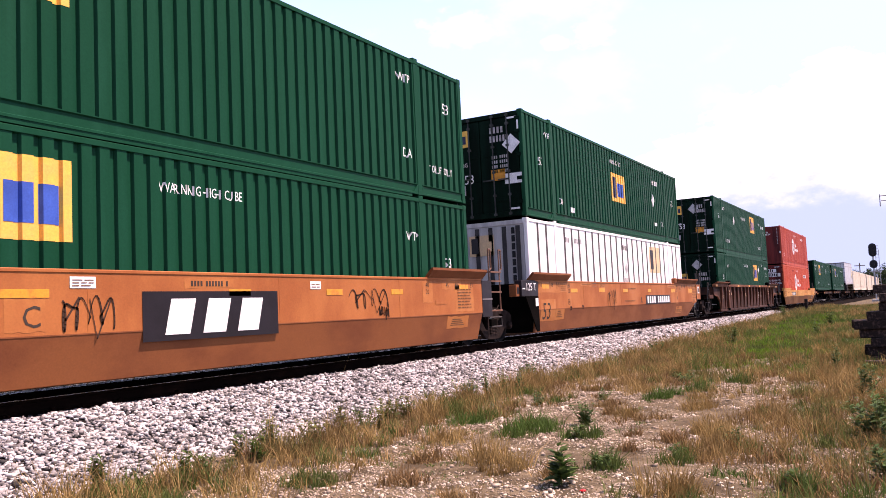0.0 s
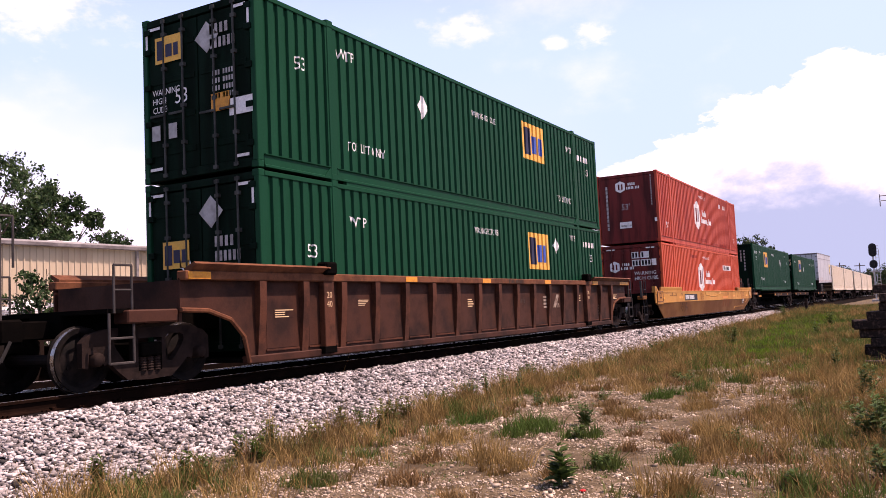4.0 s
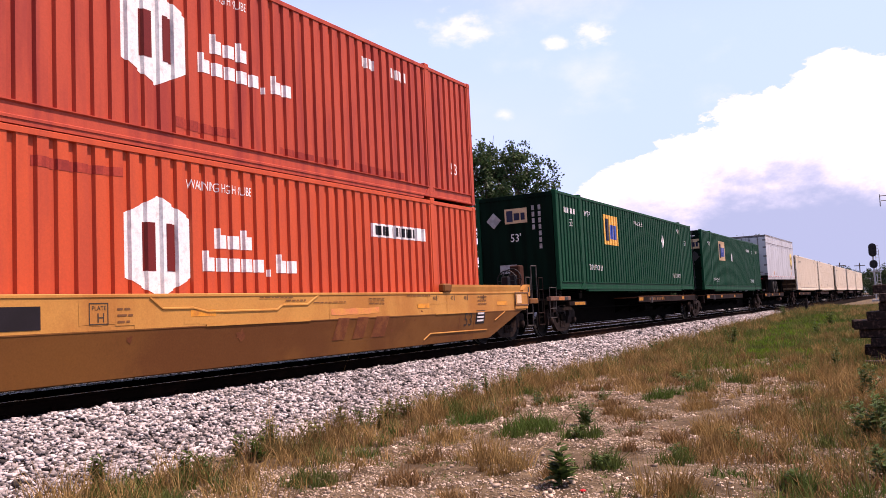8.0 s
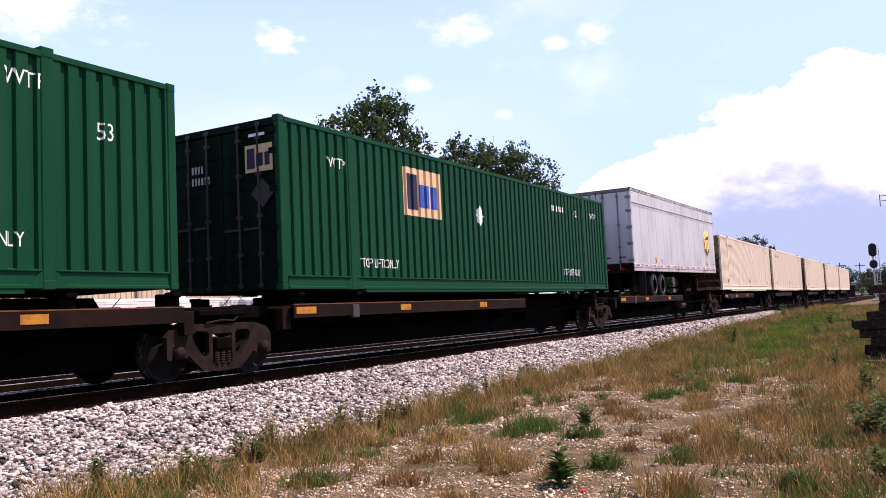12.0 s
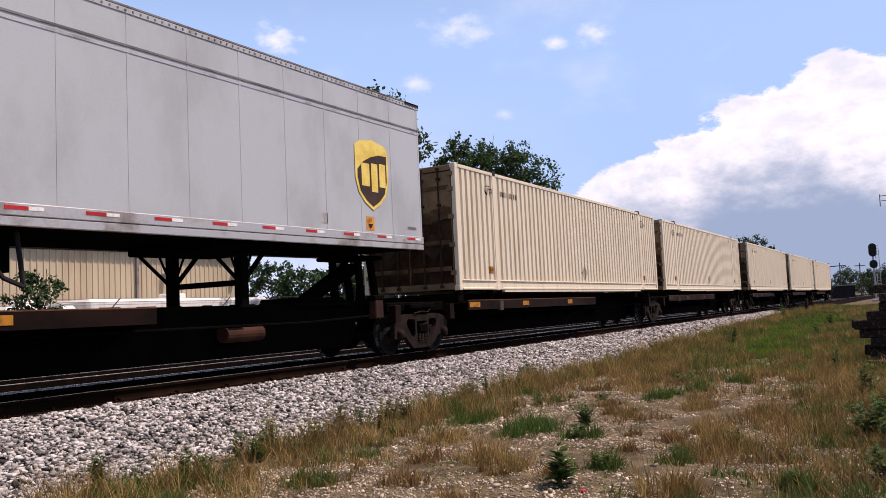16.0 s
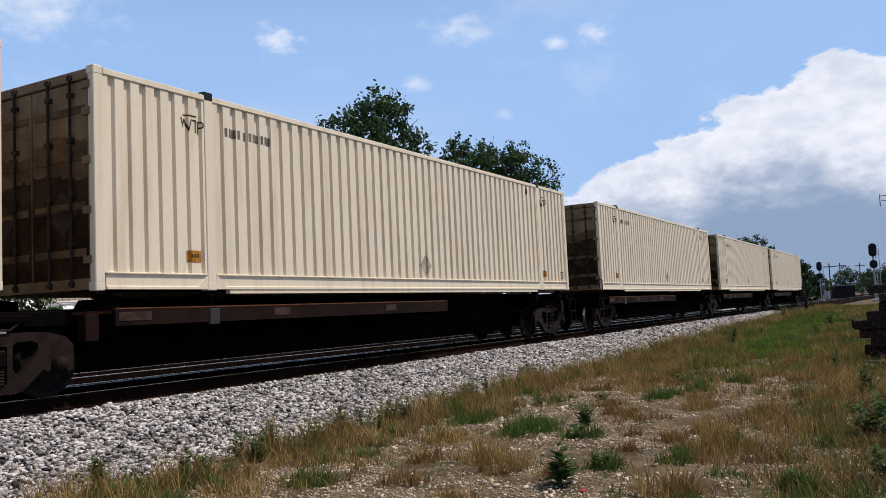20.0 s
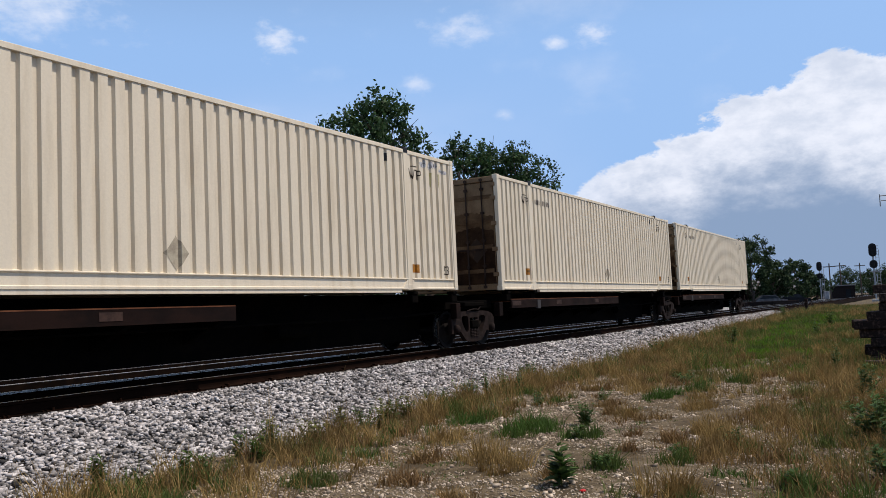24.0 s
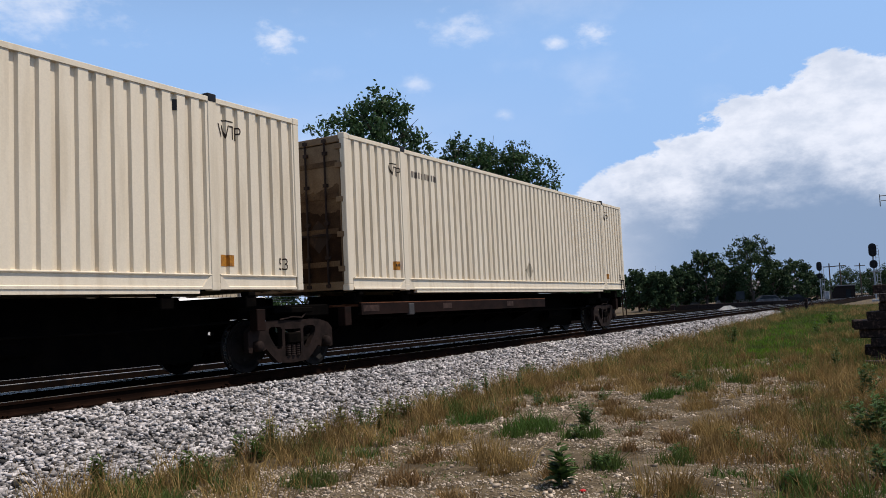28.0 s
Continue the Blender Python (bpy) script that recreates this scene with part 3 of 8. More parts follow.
DARK_STRIP = surface("brown_grey_post_strip", (0.105, 0.095, 0.093), 0.6, second=(0.07, 0.06, 0.058), scale=2.0)
BLACK_STRIP = surface("dark_grey_strip", (0.045, 0.042, 0.042), 0.7)


def load_train():
    green_label = "green corrugated container with yellow emblem, "
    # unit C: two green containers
    lo = container(green_label + "lower in an orange well car", 0.72, 0.33, GREEN, SHADED_GREEN, ROD_STEEL)
    emblem(lo, 4.38, 1.55, 1.5, 1.0, second=BLUE)
    side_words(lo, "WARNING HIGH CUBE", 7.27, 2.32, 0.15, squeeze=0.74)
    side_words(lo, "WTP", 13.55, 1.98, 0.18)
    side_words(lo, "53", 15.10, 1.45, 0.22)
    up = container(green_label + "on top of another green one", 0.72, 3.27, GREEN, SHADED_GREEN, ROD_STEEL)
    side_words(up, "TOP LIFT ONLY", 14.62, 0.56, 0.16, squeeze=0.62)
    side_words(up, "53", 15.25, 1.95, 0.24)
    side_words(up, "DA", 13.55, 0.75, 0.20)
    side_words(up, "WTP", 13.45, 2.33, 0.18)
    emblem(up, 4.38, 1.55, 1.5, 1.0, second=BLUE)
    # unit A: a green one on a white one
    lo = container("white sheet-and-post container with grey strips, in an orange well car", 20.28, 0.33, WHITE, GREY_SHEET, GREY_POST, sheet=DARK_STRIP, doors=False)
    emblem(lo, 11.40, 1.62, 1.42, 1.0, FADED_GOLD, BLACK, None, smooth=True)
    side_bars(lo, 4, 2.62, 2.36, 0.15, GREY_POST, squeeze=0.9, smooth=True)
    side_bars(lo, 6, 3.45, 2.36, 0.15, GREY_POST, squeeze=0.9, smooth=True)
    side_bars(lo, 5, 8.15, 2.35, 0.17, DARK_MARK, gaps=(2,), squeeze=0.6, smooth=True)
    mark("placard", flat(diamond(0.22, 0.8)), GREY_DECAL, lo, 8.45, 1.70, lambda q: 0.018)
    mark("placard", flat(rect(0, 0.42, 0, 0.16)), GREY_DECAL, lo, 8.20, 1.22, lambda q: 0.018)
    for k in range(6):
        y = 0.28 + k * 0.405
        end_mark("post_strip", flat(rect(0, 0.13, 0, 2.5)), lo, WIDE - y - 0.06, 0.2, BLACK_STRIP)
    end_emblem(lo, 0.85, 1.95, 0.75, 0.56, FADED_GOLD, BLACK, FADED_GOLD)
    end_column(lo, 10, 2.12, 2.66, 0.17, BLACK, 1.25)
    up = container(green_label + "on top of a white container", 20.28, 3.27, GREEN, SHADED_GREEN, ROD_STEEL)
    emblem(up, 7.35, 1.08, 1.45, 0.98)
    door_marks(up, "first")
    white_edges(up)
    side_words(up, "53", 1.05, 1.50, 0.24)
    side_words(up, "DA", 2.45, 0.52, 0.20)
    side_words(up, "WTP", 1.5, 2.35, 0.16)
    side_words(up, "WARNING HIGH CUBE", 7.25, 2.38, 0.14, squeeze=0.6)
    mark("placard", flat(diamond(0.25, 0.85)), MARK, up, 12.42, 1.55, depth_at, breaks=BREAKS)
    side_bars(up, 10, 12.35, 2.18, 0.17, gaps=(4,), squeeze=0.55)
    side_words(up, "53", 15.10, 1.55, 0.24)
    mark("plate", flat(rect(0, 0.34, 0, 0.13)), MARK, up, 12.45, 0.55, depth_at, breaks=BREAKS)
    mark("plate", flat(rect(0, 0.30, 0, 0.15)), MARK, up, 3.35, 0.35, depth_at, breaks=BREAKS)
    side_words(up, "DA", 13.45, 0.60, 0.18)
    # brown well car: two green ones
    lo = container(green_label + "lower in a brown well car", 43.99, 0.33, GREEN, SHADED_GREEN, ROD_STEEL)
    emblem(lo, 10.38, 1.52, 1.36, 0.98)
    door_marks(lo, "lower")
    white_edges(lo)
    side_words(lo, "53", 1.15, 1.52, 0.24)
    side_words(lo, "WTP", 2.40, 2.12, 0.20)
    side_words(lo, "WARNING HIGH CUBE", 7.35, 2.30, 0.15, squeeze=0.6)
    mark("placard", flat(diamond(0.24, 0.85)), MARK, lo, 12.33, 2.22, depth_at, breaks=BREAKS)
    side_words(lo, "WTP", 13.48, 2.42, 0.18, squeeze=0.7)
    side_bars(lo, 10, 14.55, 2.28, 0.16, gaps=(4,), squeeze=0.68)
    side_words(lo, "53", 15.05, 1.84, 0.23, squeeze=0.8)
    up = container(green_label + "stacked on another green one", 43.99, 3.25, GREEN, SHADED_GREEN, ROD_STEEL)
    emblem(up, 10.35, 1.58, 1.45, 1.0)
    door_marks(up, "upper")
    white_edges(up)
    side_words(up, "53", 1.00, 1.82, 0.24)
    side_words(up, "WTP", 2.20, 2.30, 0.20)
    side_words(up, "TOP LIFT ONLY", 2.45, 0.62, 0.18, squeeze=0.7)
    mark("placard", flat(diamond(0.26, 0.85)), MARK, up, 5.20, 1.95, depth_at, breaks=BREAKS)
    side_words(up, "WARNING HIGH CUBE", 7.45, 2.18, 0.15, squeeze=0.6)
    side_words(up, "TOP LIFT ONLY", 12.62, 0.62, 0.18, squeeze=0.66)
    side_words(up, "WTP", 13.50, 2.18, 0.18)
    side_bars(up, 10, 14.45, 2.05, 0.17, gaps=(4,), squeeze=0.68)
    side_words(up, "53", 15.08, 1.64, 0.23, squeeze=0.8)
    # yellow well car: two red ones
    for top in (False, True):
        paint = FADED_RED if top else RED
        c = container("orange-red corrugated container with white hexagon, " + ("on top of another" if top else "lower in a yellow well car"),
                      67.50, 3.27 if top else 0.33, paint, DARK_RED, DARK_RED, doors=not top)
        hexagon(c, 6.20, 0.86)
        for x, z, w, h in (((7.1, 0.34, 1.2, 0.15), (9.3, 0.27, 1.6, 0.10), (11.4, 0.26, 1.7, 0.14)) if top else ((4.9, 2.44, 1.3, 0.13),)):
            mark("stain", flat(((0, 0), (w * 0.3, -0.02), (w, 0.01), (w, h), (w * 0.6, h * 0.8), (0, h))), RED_STAIN, c, x, z, depth_at, breaks=BREAKS)
        if top:
            side_bars(c, 4, 11.75, 2.30, 0.20, gaps=(), squeeze=0.7)
            side_bars(c, 6, 12.75, 2.30, 0.20, gaps=(), squeeze=0.6)
            side_words(c, "53'", 15.05, 0.62, 0.26)
            side_words(c, "53'", 1.05, 0.60, 0.26)
            side_words(c, "WARNING HIGH CUBE", 7.3, 2.42, 0.14, squeeze=0.65)
            end_hexagon(c, 0.85, 2.35, 0.40)
            end_column(c, 11, 0.42, 2.40, 0.135, DIM_MARK, 1.25)
            end_words(c, "53'", 1.05, 1.38, 0.25, DIM_MARK)
            end_mark("plate", flat(rect(0, 0.50, 0, 0.26)), c, 0.95, 0.62, MARK)
            end_bars(c, 10, 0.99, 0.68, 0.07, DARK_MARK, squeeze=0.8)
            end_column(c, 12, 2.30, 2.72, 0.07, DIM_MARK, 1.5)
            end_mark("plate", flat(rect(0, 0.10, 0, 0.16)), c, 2.40, 0.80, MARK)
        else:
            plate = mark("number_plate", flat(rect(0, 1.95, 0, 0.26)), MARK, c, 11.88, 1.98, depth_at, breaks=BREAKS)
            mark("number_bar", bars(11, 0.18, (4,), squeeze=0.85), BLACK, plate, 11.98, 2.02, depth_at, lift=0.009, breaks=BREAKS)
            side_words(c, "WARNING HIGH CUBE", 7.3, 2.42, 0.14, squeeze=0.65)
            end_hexagon(c, 0.42, 2.00, 0.40)
            for k, (n, w) in enumerate(((4, 0.72), (6, 1.0))):
                p2 = end_mark("number_plate", flat(rect(0, w, 0, 0.26)), c, 1.35, 2.30 - 0.32 * k, MARK)
                mark("number_bar", bars(n, 0.20, squeeze=0.78), BLACK, p2, 1.38 - WIDE, 2.33 - 0.32 * k, None, lift=0.018, turned=True)
            end_words(c, "53", 0.30, 1.28, 0.28)
            end_words(c, "WARNING\nHIGH CUBE", 1.42, 1.62, 0.15)
            for left, w in ((0.30, 0.35), (1.95, 0.35)):
                end_mark("tape", flat(rect(0, w, 0, 0.05)), c, left, 2.68, MARK)
    # spine cars: single green ones
    c = container(green_label + "alone on a spine car", 88.72, 1.30, GREEN, SHADED_GREEN, ROD_STEEL, doors=False)
    emblem(c, 4.15, 1.50, 1.42, 1.0)
    end_emblem(c, 0.95, 2.02, 0.72, 0.44, FADED_GOLD)
    end_mark("placard", flat(diamond(0.24)), c, 0.58, 2.15, GREY_DECAL)
    end_words(c, "53'", 1.10, 1.48, 0.24)
    end_column(c, 4, 1.82, 2.50, 0.14, DIM_MARK)
    end_column(c, 7, 2.02, 2.50, 0.14, DIM_MARK)
    end_mark("plate", flat(rect(0, 0.55, 0, 0.26)), c, 0.72, 0.55, GREY_DECAL)
    side_bars(c, 10, 0.62, 2.28, 0.16, gaps=(4,), squeeze=0.66)
    side_words(c, "53", 1.02, 1.90, 0.22)
    side_words(c, "WTP", 2.32, 2.28, 0.20)
    side_words(c, "TOP LIFT ONLY", 2.55, 0.62, 0.18, squeeze=0.72)
    side_words(c, "WARNING HIGH CUBE", 7.49, 2.36, 0.16, squeeze=0.47)
    mark("placard", flat(diamond(0.25, 0.85)), MARK, c, 11.35, 1.95, depth_at, breaks=BREAKS)
    side_words(c, "TOP LIFT ONLY", 12.60, 0.50, 0.18, squeeze=0.72)
    side_words(c, "WTP", 13.62, 2.40, 0.20)
    side_words(c, "53", 14.88, 1.92, 0.24, squeeze=0.75)
    c = container(green_label + "doors showing, on a spine car", 107.05, 1.30, GREEN, SHADED_GREEN, BLACK_STRIP)
    emblem(c, 3.80, 1.52, 1.50, 1.0, FADED_GOLD)
    end_emblem(c, 1.86, 1.98, 0.60, 0.46, FADED_GOLD)
    end_mark("placard", flat(diamond(0.25)), c, 2.22, 1.62, BLACK_STRIP)
    end_bars(c, 4, 0.62, 2.10, 0.13, squeeze=0.7)
    end_bars(c, 6, 0.62, 1.90, 0.13, squeeze=0.7)
    end_mark("tape", flat(rect(0, 0.35, 0, 0.05)), c, 1.95, 2.58, MARK)
    side_words(c, "WTP", 1.32, 2.18, 0.20)
    side_words(c, "TOP LIFT ONLY", 2.25, 0.42, 0.18, squeeze=0.72)
    mark("placard", flat(diamond(0.25, 0.85)), MARK, c, 7.15, 1.75, depth_at, breaks=BREAKS)
    side_bars(c, 10, 11.55, 2.25, 0.16, gaps=(4,), squeeze=0.7)
    side_words(c, "42", 13.35, 2.20, 0.20)
    side_words(c, "WTP", 14.75, 2.22, 0.20)
    side_words(c, "TOP LIFT ONLY", 12.35, 0.42, 0.20, squeeze=0.72)
    # beige ones
    for k, (place, stain) in enumerate(((141.55, 0), (158.92, 0), (178.02, 1), (196.42, 0), (213.85, 0))):
        c = container("beige corrugated container with brown doors darker below, on a spine car", place, 1.29, BEIGE, BROWNED_BEIGE, RUSTY_ROD, cap=BEIGE)
        darken_doors(c, k + 3)
        side_words(c, "WTP", 1.45, 2.28, 0.20, DARK_MARK, squeeze=0.75)
        mark("bar_over", flat(rect(0, 0.24, 0, 0.02)), DARK_MARK, c, 1.52, 2.51, depth_at, breaks=BREAKS)
        side_bars(c, 11, 2.32, 2.33, 0.13, GREY_INK, gaps=(4,), squeeze=0.85)
        plate = mark("warning_plate", flat(rect(0, 0.27, 0, 0.17)), DULL_AMBER, c, 1.55, 0.40, depth_at, breaks=BREAKS)
        mark("number_bar", bars(3, 0.05, squeeze=1.3), DARK_MARK, plate, 1.60, 0.47, depth_at, lift=0.008, breaks=BREAKS)
        mark("placard", flat(diamond(0.27, 0.8)), surface_grime, c, 8.08, 0.52, depth_at, breaks=BREAKS)
        mark("warning_plate", flat(rect(0, 0.27, 0, 0.17)), DULL_AMBER, c, 14.28, 0.36, depth_at, breaks=BREAKS)
        side_words(c, "WTP", 14.28, 2.30, 0.22, DARK_MARK, squeeze=0.75)
        mark("bar_over", flat(rect(0, 0.24, 0, 0.02)), DARK_MARK, c, 14.36, 2.56, depth_at, breaks=BREAKS)
        side_words(c, "53", 15.55, 0.33, 0.20, DARK_MARK)
        mark("slot", flat(rect(0, 0.05, 0, 0.16)), BLACK, c, 13.45, 2.55, depth_at)
        if stain:
            # paint peeled off the top of the far end, with green streaks under it
            rnd = random.Random(44)
            for q in range(7):
                w, h = rnd.uniform(0.12, 0.30), rnd.uniform(0.08, 0.20)
                x = 14.72 + 0.15 * q
                peel = [(w * 0.5 + w * 0.5 * rnd.uniform(0.6, 1.1) * math.cos(a), h * 0.5 + h * 0.5 * rnd.uniform(0.6, 1.1) * math.sin(a)) for a in [0.7 * j for j in range(9)]]
                mark("peeled_paint", flat(peel), PEELED, c, x, 2.58 + rnd.uniform(0.0, 0.06) - 0.008 * q, depth_at, breaks=BREAKS)
                if q % 2:
                    mark("green_streak", flat(((0, 0), (0.05, 0.0), (0.035, -rnd.uniform(0.15, 0.35)), (0.015, -0.3))), MOSS, c, x, 2.52, depth_at)


PEELED = surface("bare_primer_patch", (0.52, 0.52, 0.53), 0.7, second=(0.10, 0.085, 0.08), second_amount=0.35, scale=14.0, bump=0.0)
MOSS = surface("green_brown_streak", (0.33, 0.30, 0.14), 0.8, second=(0.45, 0.40, 0.25), scale=6.0, bump=0.0)
surface_grime = surface("faded_placard", (0.44, 0.38, 0.28), 0.7, second=(0.32, 0.27, 0.2), scale=6.0, bump=0.0)
surface_dark = surface("dark_placard", (0.035, 0.022, 0.015), 0.8, second=(0.09, 0.05, 0.03), second_amount=0.3, scale=4.0, bump=0.0)


def hexagon_polys(w, h):
    field = ((0, 0.20 * h), (0.5 * w, 0), (w, 0.20 * h), (w, 0.80 * h), (0.5 * w, h), (0, 0.80 * h))
    inner = [rect(0.27 * w, 0.43 * w, 0.26 * h, 0.73 * h), rect(0.60 * w, 0.76 * w, 0.26 * h, 0.73 * h)]
    return field, inner


def hexagon(c, x, z):
    """A white hexagon with blocks, and two rows of rounded white blocks beside it in place of a name."""
    field, inner = hexagon_polys(1.14, 1.40)
    plate = mark("emblem", flat(field), MARK, c, x, z, depth_at, breaks=BREAKS)
    mark("emblem_block", flat(*inner), DARK_RED, plate, x, z, depth_at, lift=0.008, breaks=BREAKS)
    for row, zz, n, x0, w in ((0, 0.72, 3, 1.62, 0.20), (1, 0.38, 8, 1.38, 0.19)):
        polys = []
        for k in range(n):
            a = k * (w + 0.075)
            if row and k == 5:
                polys.append(rect(a + 0.02, a + 0.08, -0.06, 0.05))
                continue
            hgt = 0.30 if (k == 0 or (row == 0 and k == 2) or (row and k == 6)) else 0.20
            polys.append(((a, 0), (a + w, 0), (a + w, 0.20), (a + w * 0.45, 0.20), (a + w * 0.45, hgt), (a, hgt)))
        mark("name_block", flat(*polys), MARK, plate, x + x0, z + zz, depth_at, lift=0.005, breaks=BREAKS)


def end_hexagon(c, left, z, w):
    field, inner = hexagon_polys(w, w * 1.2)
    plate = end_mark("emblem", flat(field), c, left, z - 0.25, MARK)
    mark("emblem_block", flat(*inner), DARK_RED, plate, left - WIDE, z - 0.25, None, lift=0.018, turned=True)
    end_bars(c, 4, left + w + 0.12, z + 0.02, 0.11, MARK, squeeze=0.9)
    end_bars(c, 8, left + w + 0.06, z - 0.14, 0.11, MARK, gaps=(5,), squeeze=0.7)


# ------------------------------------------------------------------ bogies
WHEELSETS = []
WHEEL_R = 0.42


def sideframe_mesh():
    """A cast side frame: a deep top member, two three-cornered windows, a spring opening and pedestal jaws; x along, z up, thin in y."""
    bm = bmesh.new()
    right = [(0.0, 0.80), (0.45, 0.815), (0.72, 0.80), (0.96, 0.74), (1.07, 0.64), (1.07, 0.33), (0.985, 0.31), (0.965, 0.49), (0.78, 0.49), (0.745, 0.33), (0.66, 0.36), (0.50, 0.22), (0.37, 0.12), (0.0, 0.10)]
    outline = right + [(-x, z) for x, z in right[-2:0:-1]]
    opening = [(-0.20, 0.22), (0.20, 0.22), (0.20, 0.66), (-0.20, 0.66)]
    window_hole = [(0.27, 0.66), (0.31, 0.70), (0.52, 0.71), (0.585, 0.68), (0.595, 0.62), (0.55, 0.53), (0.43, 0.38), (0.37, 0.33), (0.30, 0.34), (0.27, 0.39)]
    edges = []
    for loop in (outline, opening, window_hole, [(-x, z) for x, z in window_hole]):
        vs = [bm.verts.new((x, -0.05, z)) for x, z in loop]
        edges += [bm.edges.new((vs[k], vs[(k + 1) % len(vs)])) for k in range(len(vs))]
    bmesh.ops.triangle_fill(bm, edges=edges, use_beauty=True, normal=(0, -1, 0))
    r = bmesh.ops.extrude_face_region(bm, geom=bm.faces[:])
    bmesh.ops.translate(bm, verts=[v for v in r["geom"] if isinstance(v, bmesh.types.BMVert)], vec=(0, 0.10, 0))
    bmesh.ops.recalc_face_normals(bm, faces=bm.faces)
    return bm


def bogie(car, at, shade=None):
    """A two-axle bogie under a car, at a place along the car."""
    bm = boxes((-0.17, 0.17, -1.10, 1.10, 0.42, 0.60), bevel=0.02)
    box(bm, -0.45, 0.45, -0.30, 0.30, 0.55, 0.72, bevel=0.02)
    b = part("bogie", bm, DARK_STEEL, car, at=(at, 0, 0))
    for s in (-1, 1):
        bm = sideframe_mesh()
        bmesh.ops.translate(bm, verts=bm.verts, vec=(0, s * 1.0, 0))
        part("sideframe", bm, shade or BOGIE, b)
        for x in (-0.12, 0.0, 0.12):
            bm = lathe(bmesh.new(), [(r, 0.21 + k * 0.0175) for k, r in enumerate((0.0, 0.056, 0.046, 0.056, 0.046, 0.056, 0.046, 0.056, 0.046, 0.056, 0.046, 0.056, 0.0))], (0, 0), 10)
            for v in bm.verts:
                v.co = (v.co.x + x, s * 1.03 + v.co.z, v.co.y)
            part("spring", bm, shade or BOGIE, b)
        for x in (-0.865, 0.865):
            bm = lathe(bmesh.new(), [(0.0, s * 1.13), (0.075, s * 1.13), (0.085, s * 1.11), (0.095, s * 1.04), (0.095, s * 0.96)], (x, WHEEL_R), 14)
            part("bearing_cap", bm, shade or BOGIE, b, smooth=True)
    for x in (-0.865, 0.865):
        bm = bmesh.new()
        for s in (-1, 1):
            lathe(bm, [(0.07, s * 0.66), (0.10, s * 0.82), (0.16, s * 0.80), (0.30, s * 0.755), (0.355, s * 0.80), (WHEEL_R - 0.005, s * 0.805),
                       (WHEEL_R, s * 0.79), (WHEEL_R, s * 0.715), (WHEEL_R + 0.022, s * 0.69), (WHEEL_R + 0.012, s * 0.675), (0.355, s * 0.675), (0.30, s * 0.72), (0.12, s * 0.68)], (0, 0), 30)
        rod(bm, (0, -1.0, 0), (0, 1.0, 0), 0.08, 12)
        for k in range(3):
            a = 2 * math.pi * k / 3
            rod(bm, (0.22 * math.cos(a), -0.79, 0.22 * math.sin(a)), (0.22 * math.cos(a), -0.76, 0.22 * math.sin(a)), 0.03, 8)
        w = part("wheelset", bm, WHEEL, b, at=(x, 0, WHEEL_R), smooth=False)
        for s in (-1, 1):
            bm = lathe(bmesh.new(), [(WHEEL_R + 0.001, s * 0.788), (WHEEL_R + 0.0015, s * 0.715)], (0, 0), 30)
            part("tread", bm, TREAD, w, "bright worn wheel tread")
        WHEELSETS.append((w, x))
    bm = bmesh.new()
    pipe(bm, [(-0.35, -1.07, 0.82), (0.0, -1.07, 0.86), (0.22, -1.07, 0.84), (0.34, -1.07, 0.93)], 0.014)
    pipe(bm, [(-0.16, -1.06, 0.56), (0.16, -1.06, 0.60)], 0.02)
    tagged(part("brake_rigging", bm, BOGIE, b), kind="stuff")
    return b


# ------------------------------------------------------------------ well cars
def side_profile(bm, pts, y0, y1):
    """A plate whose outline is given in x, z, between two y."""
    return prism(bm, pts, "y", min(y0, y1), max(y0, y1))


HALF = 1.465   # half the width over a well car's sides


def end_gear(car, x, sign, paint, wheel=False):
    """Coupler, end platform, grab irons and steps at one end; sign: the way the end points."""
    bm = boxes((x, x + sign * 0.9, -0.10, 0.10, 0.70, 0.95), bevel=0.02)
    box(bm, x + sign * 0.85, x + sign * 1.18, -0.15, 0.15, 0.66, 0.98, bevel=0.03)
    part("coupler", bm, DARK_STEEL, car)
    bm = boxes((x, x + sign * 0.45, -1.25, 1.25, 1.0, 1.06), (x + sign * 0.02, x + sign * 0.12, -1.25, 1.25, 0.70, 1.0))
    part("end_platform", bm, DARK_STEEL, car)
    for y in (-1.30, 1.30):
        bm = bmesh.new()
        pipe(bm, [(x + sign * 0.10, y, 1.0), (x + sign * 0.10, y, 1.62), (x + sign * 0.38, y, 1.62), (x + sign * 0.38, y, 1.0)], 0.016)
        pipe(bm, [(x + sign * 0.10, y, 1.30), (x + sign * 0.38, y, 1.30)], 0.012)
        part("grab_iron", bm, paint, car)
        bm = bmesh.new()
        pipe(bm, [(x + sign * 0.08, y, 1.0), (x + sign * 0.08, y, 0.36), (x + sign * 0.46, y, 0.36), (x + sign * 0.46, y, 1.0)], 0.018)
        pipe(bm, [(x + sign * 0.08, y, 0.68), (x + sign * 0.46, y, 0.68)], 0.016)
        part("step", bm, paint, car)
    bm = bmesh.new()
    pipe(bm, [(x + sign * 1.1, -0.25, 0.7), (x + sign * 1.25, -0.28, 0.45), (x + sign * 1.5, -0.25, 0.5)], 0.022)
    part("brake_hose", bm, RUBBER, car)
    if wheel:
        hand_wheel(car, (x + sign * 0.12, -0.75, 1.55), sign)


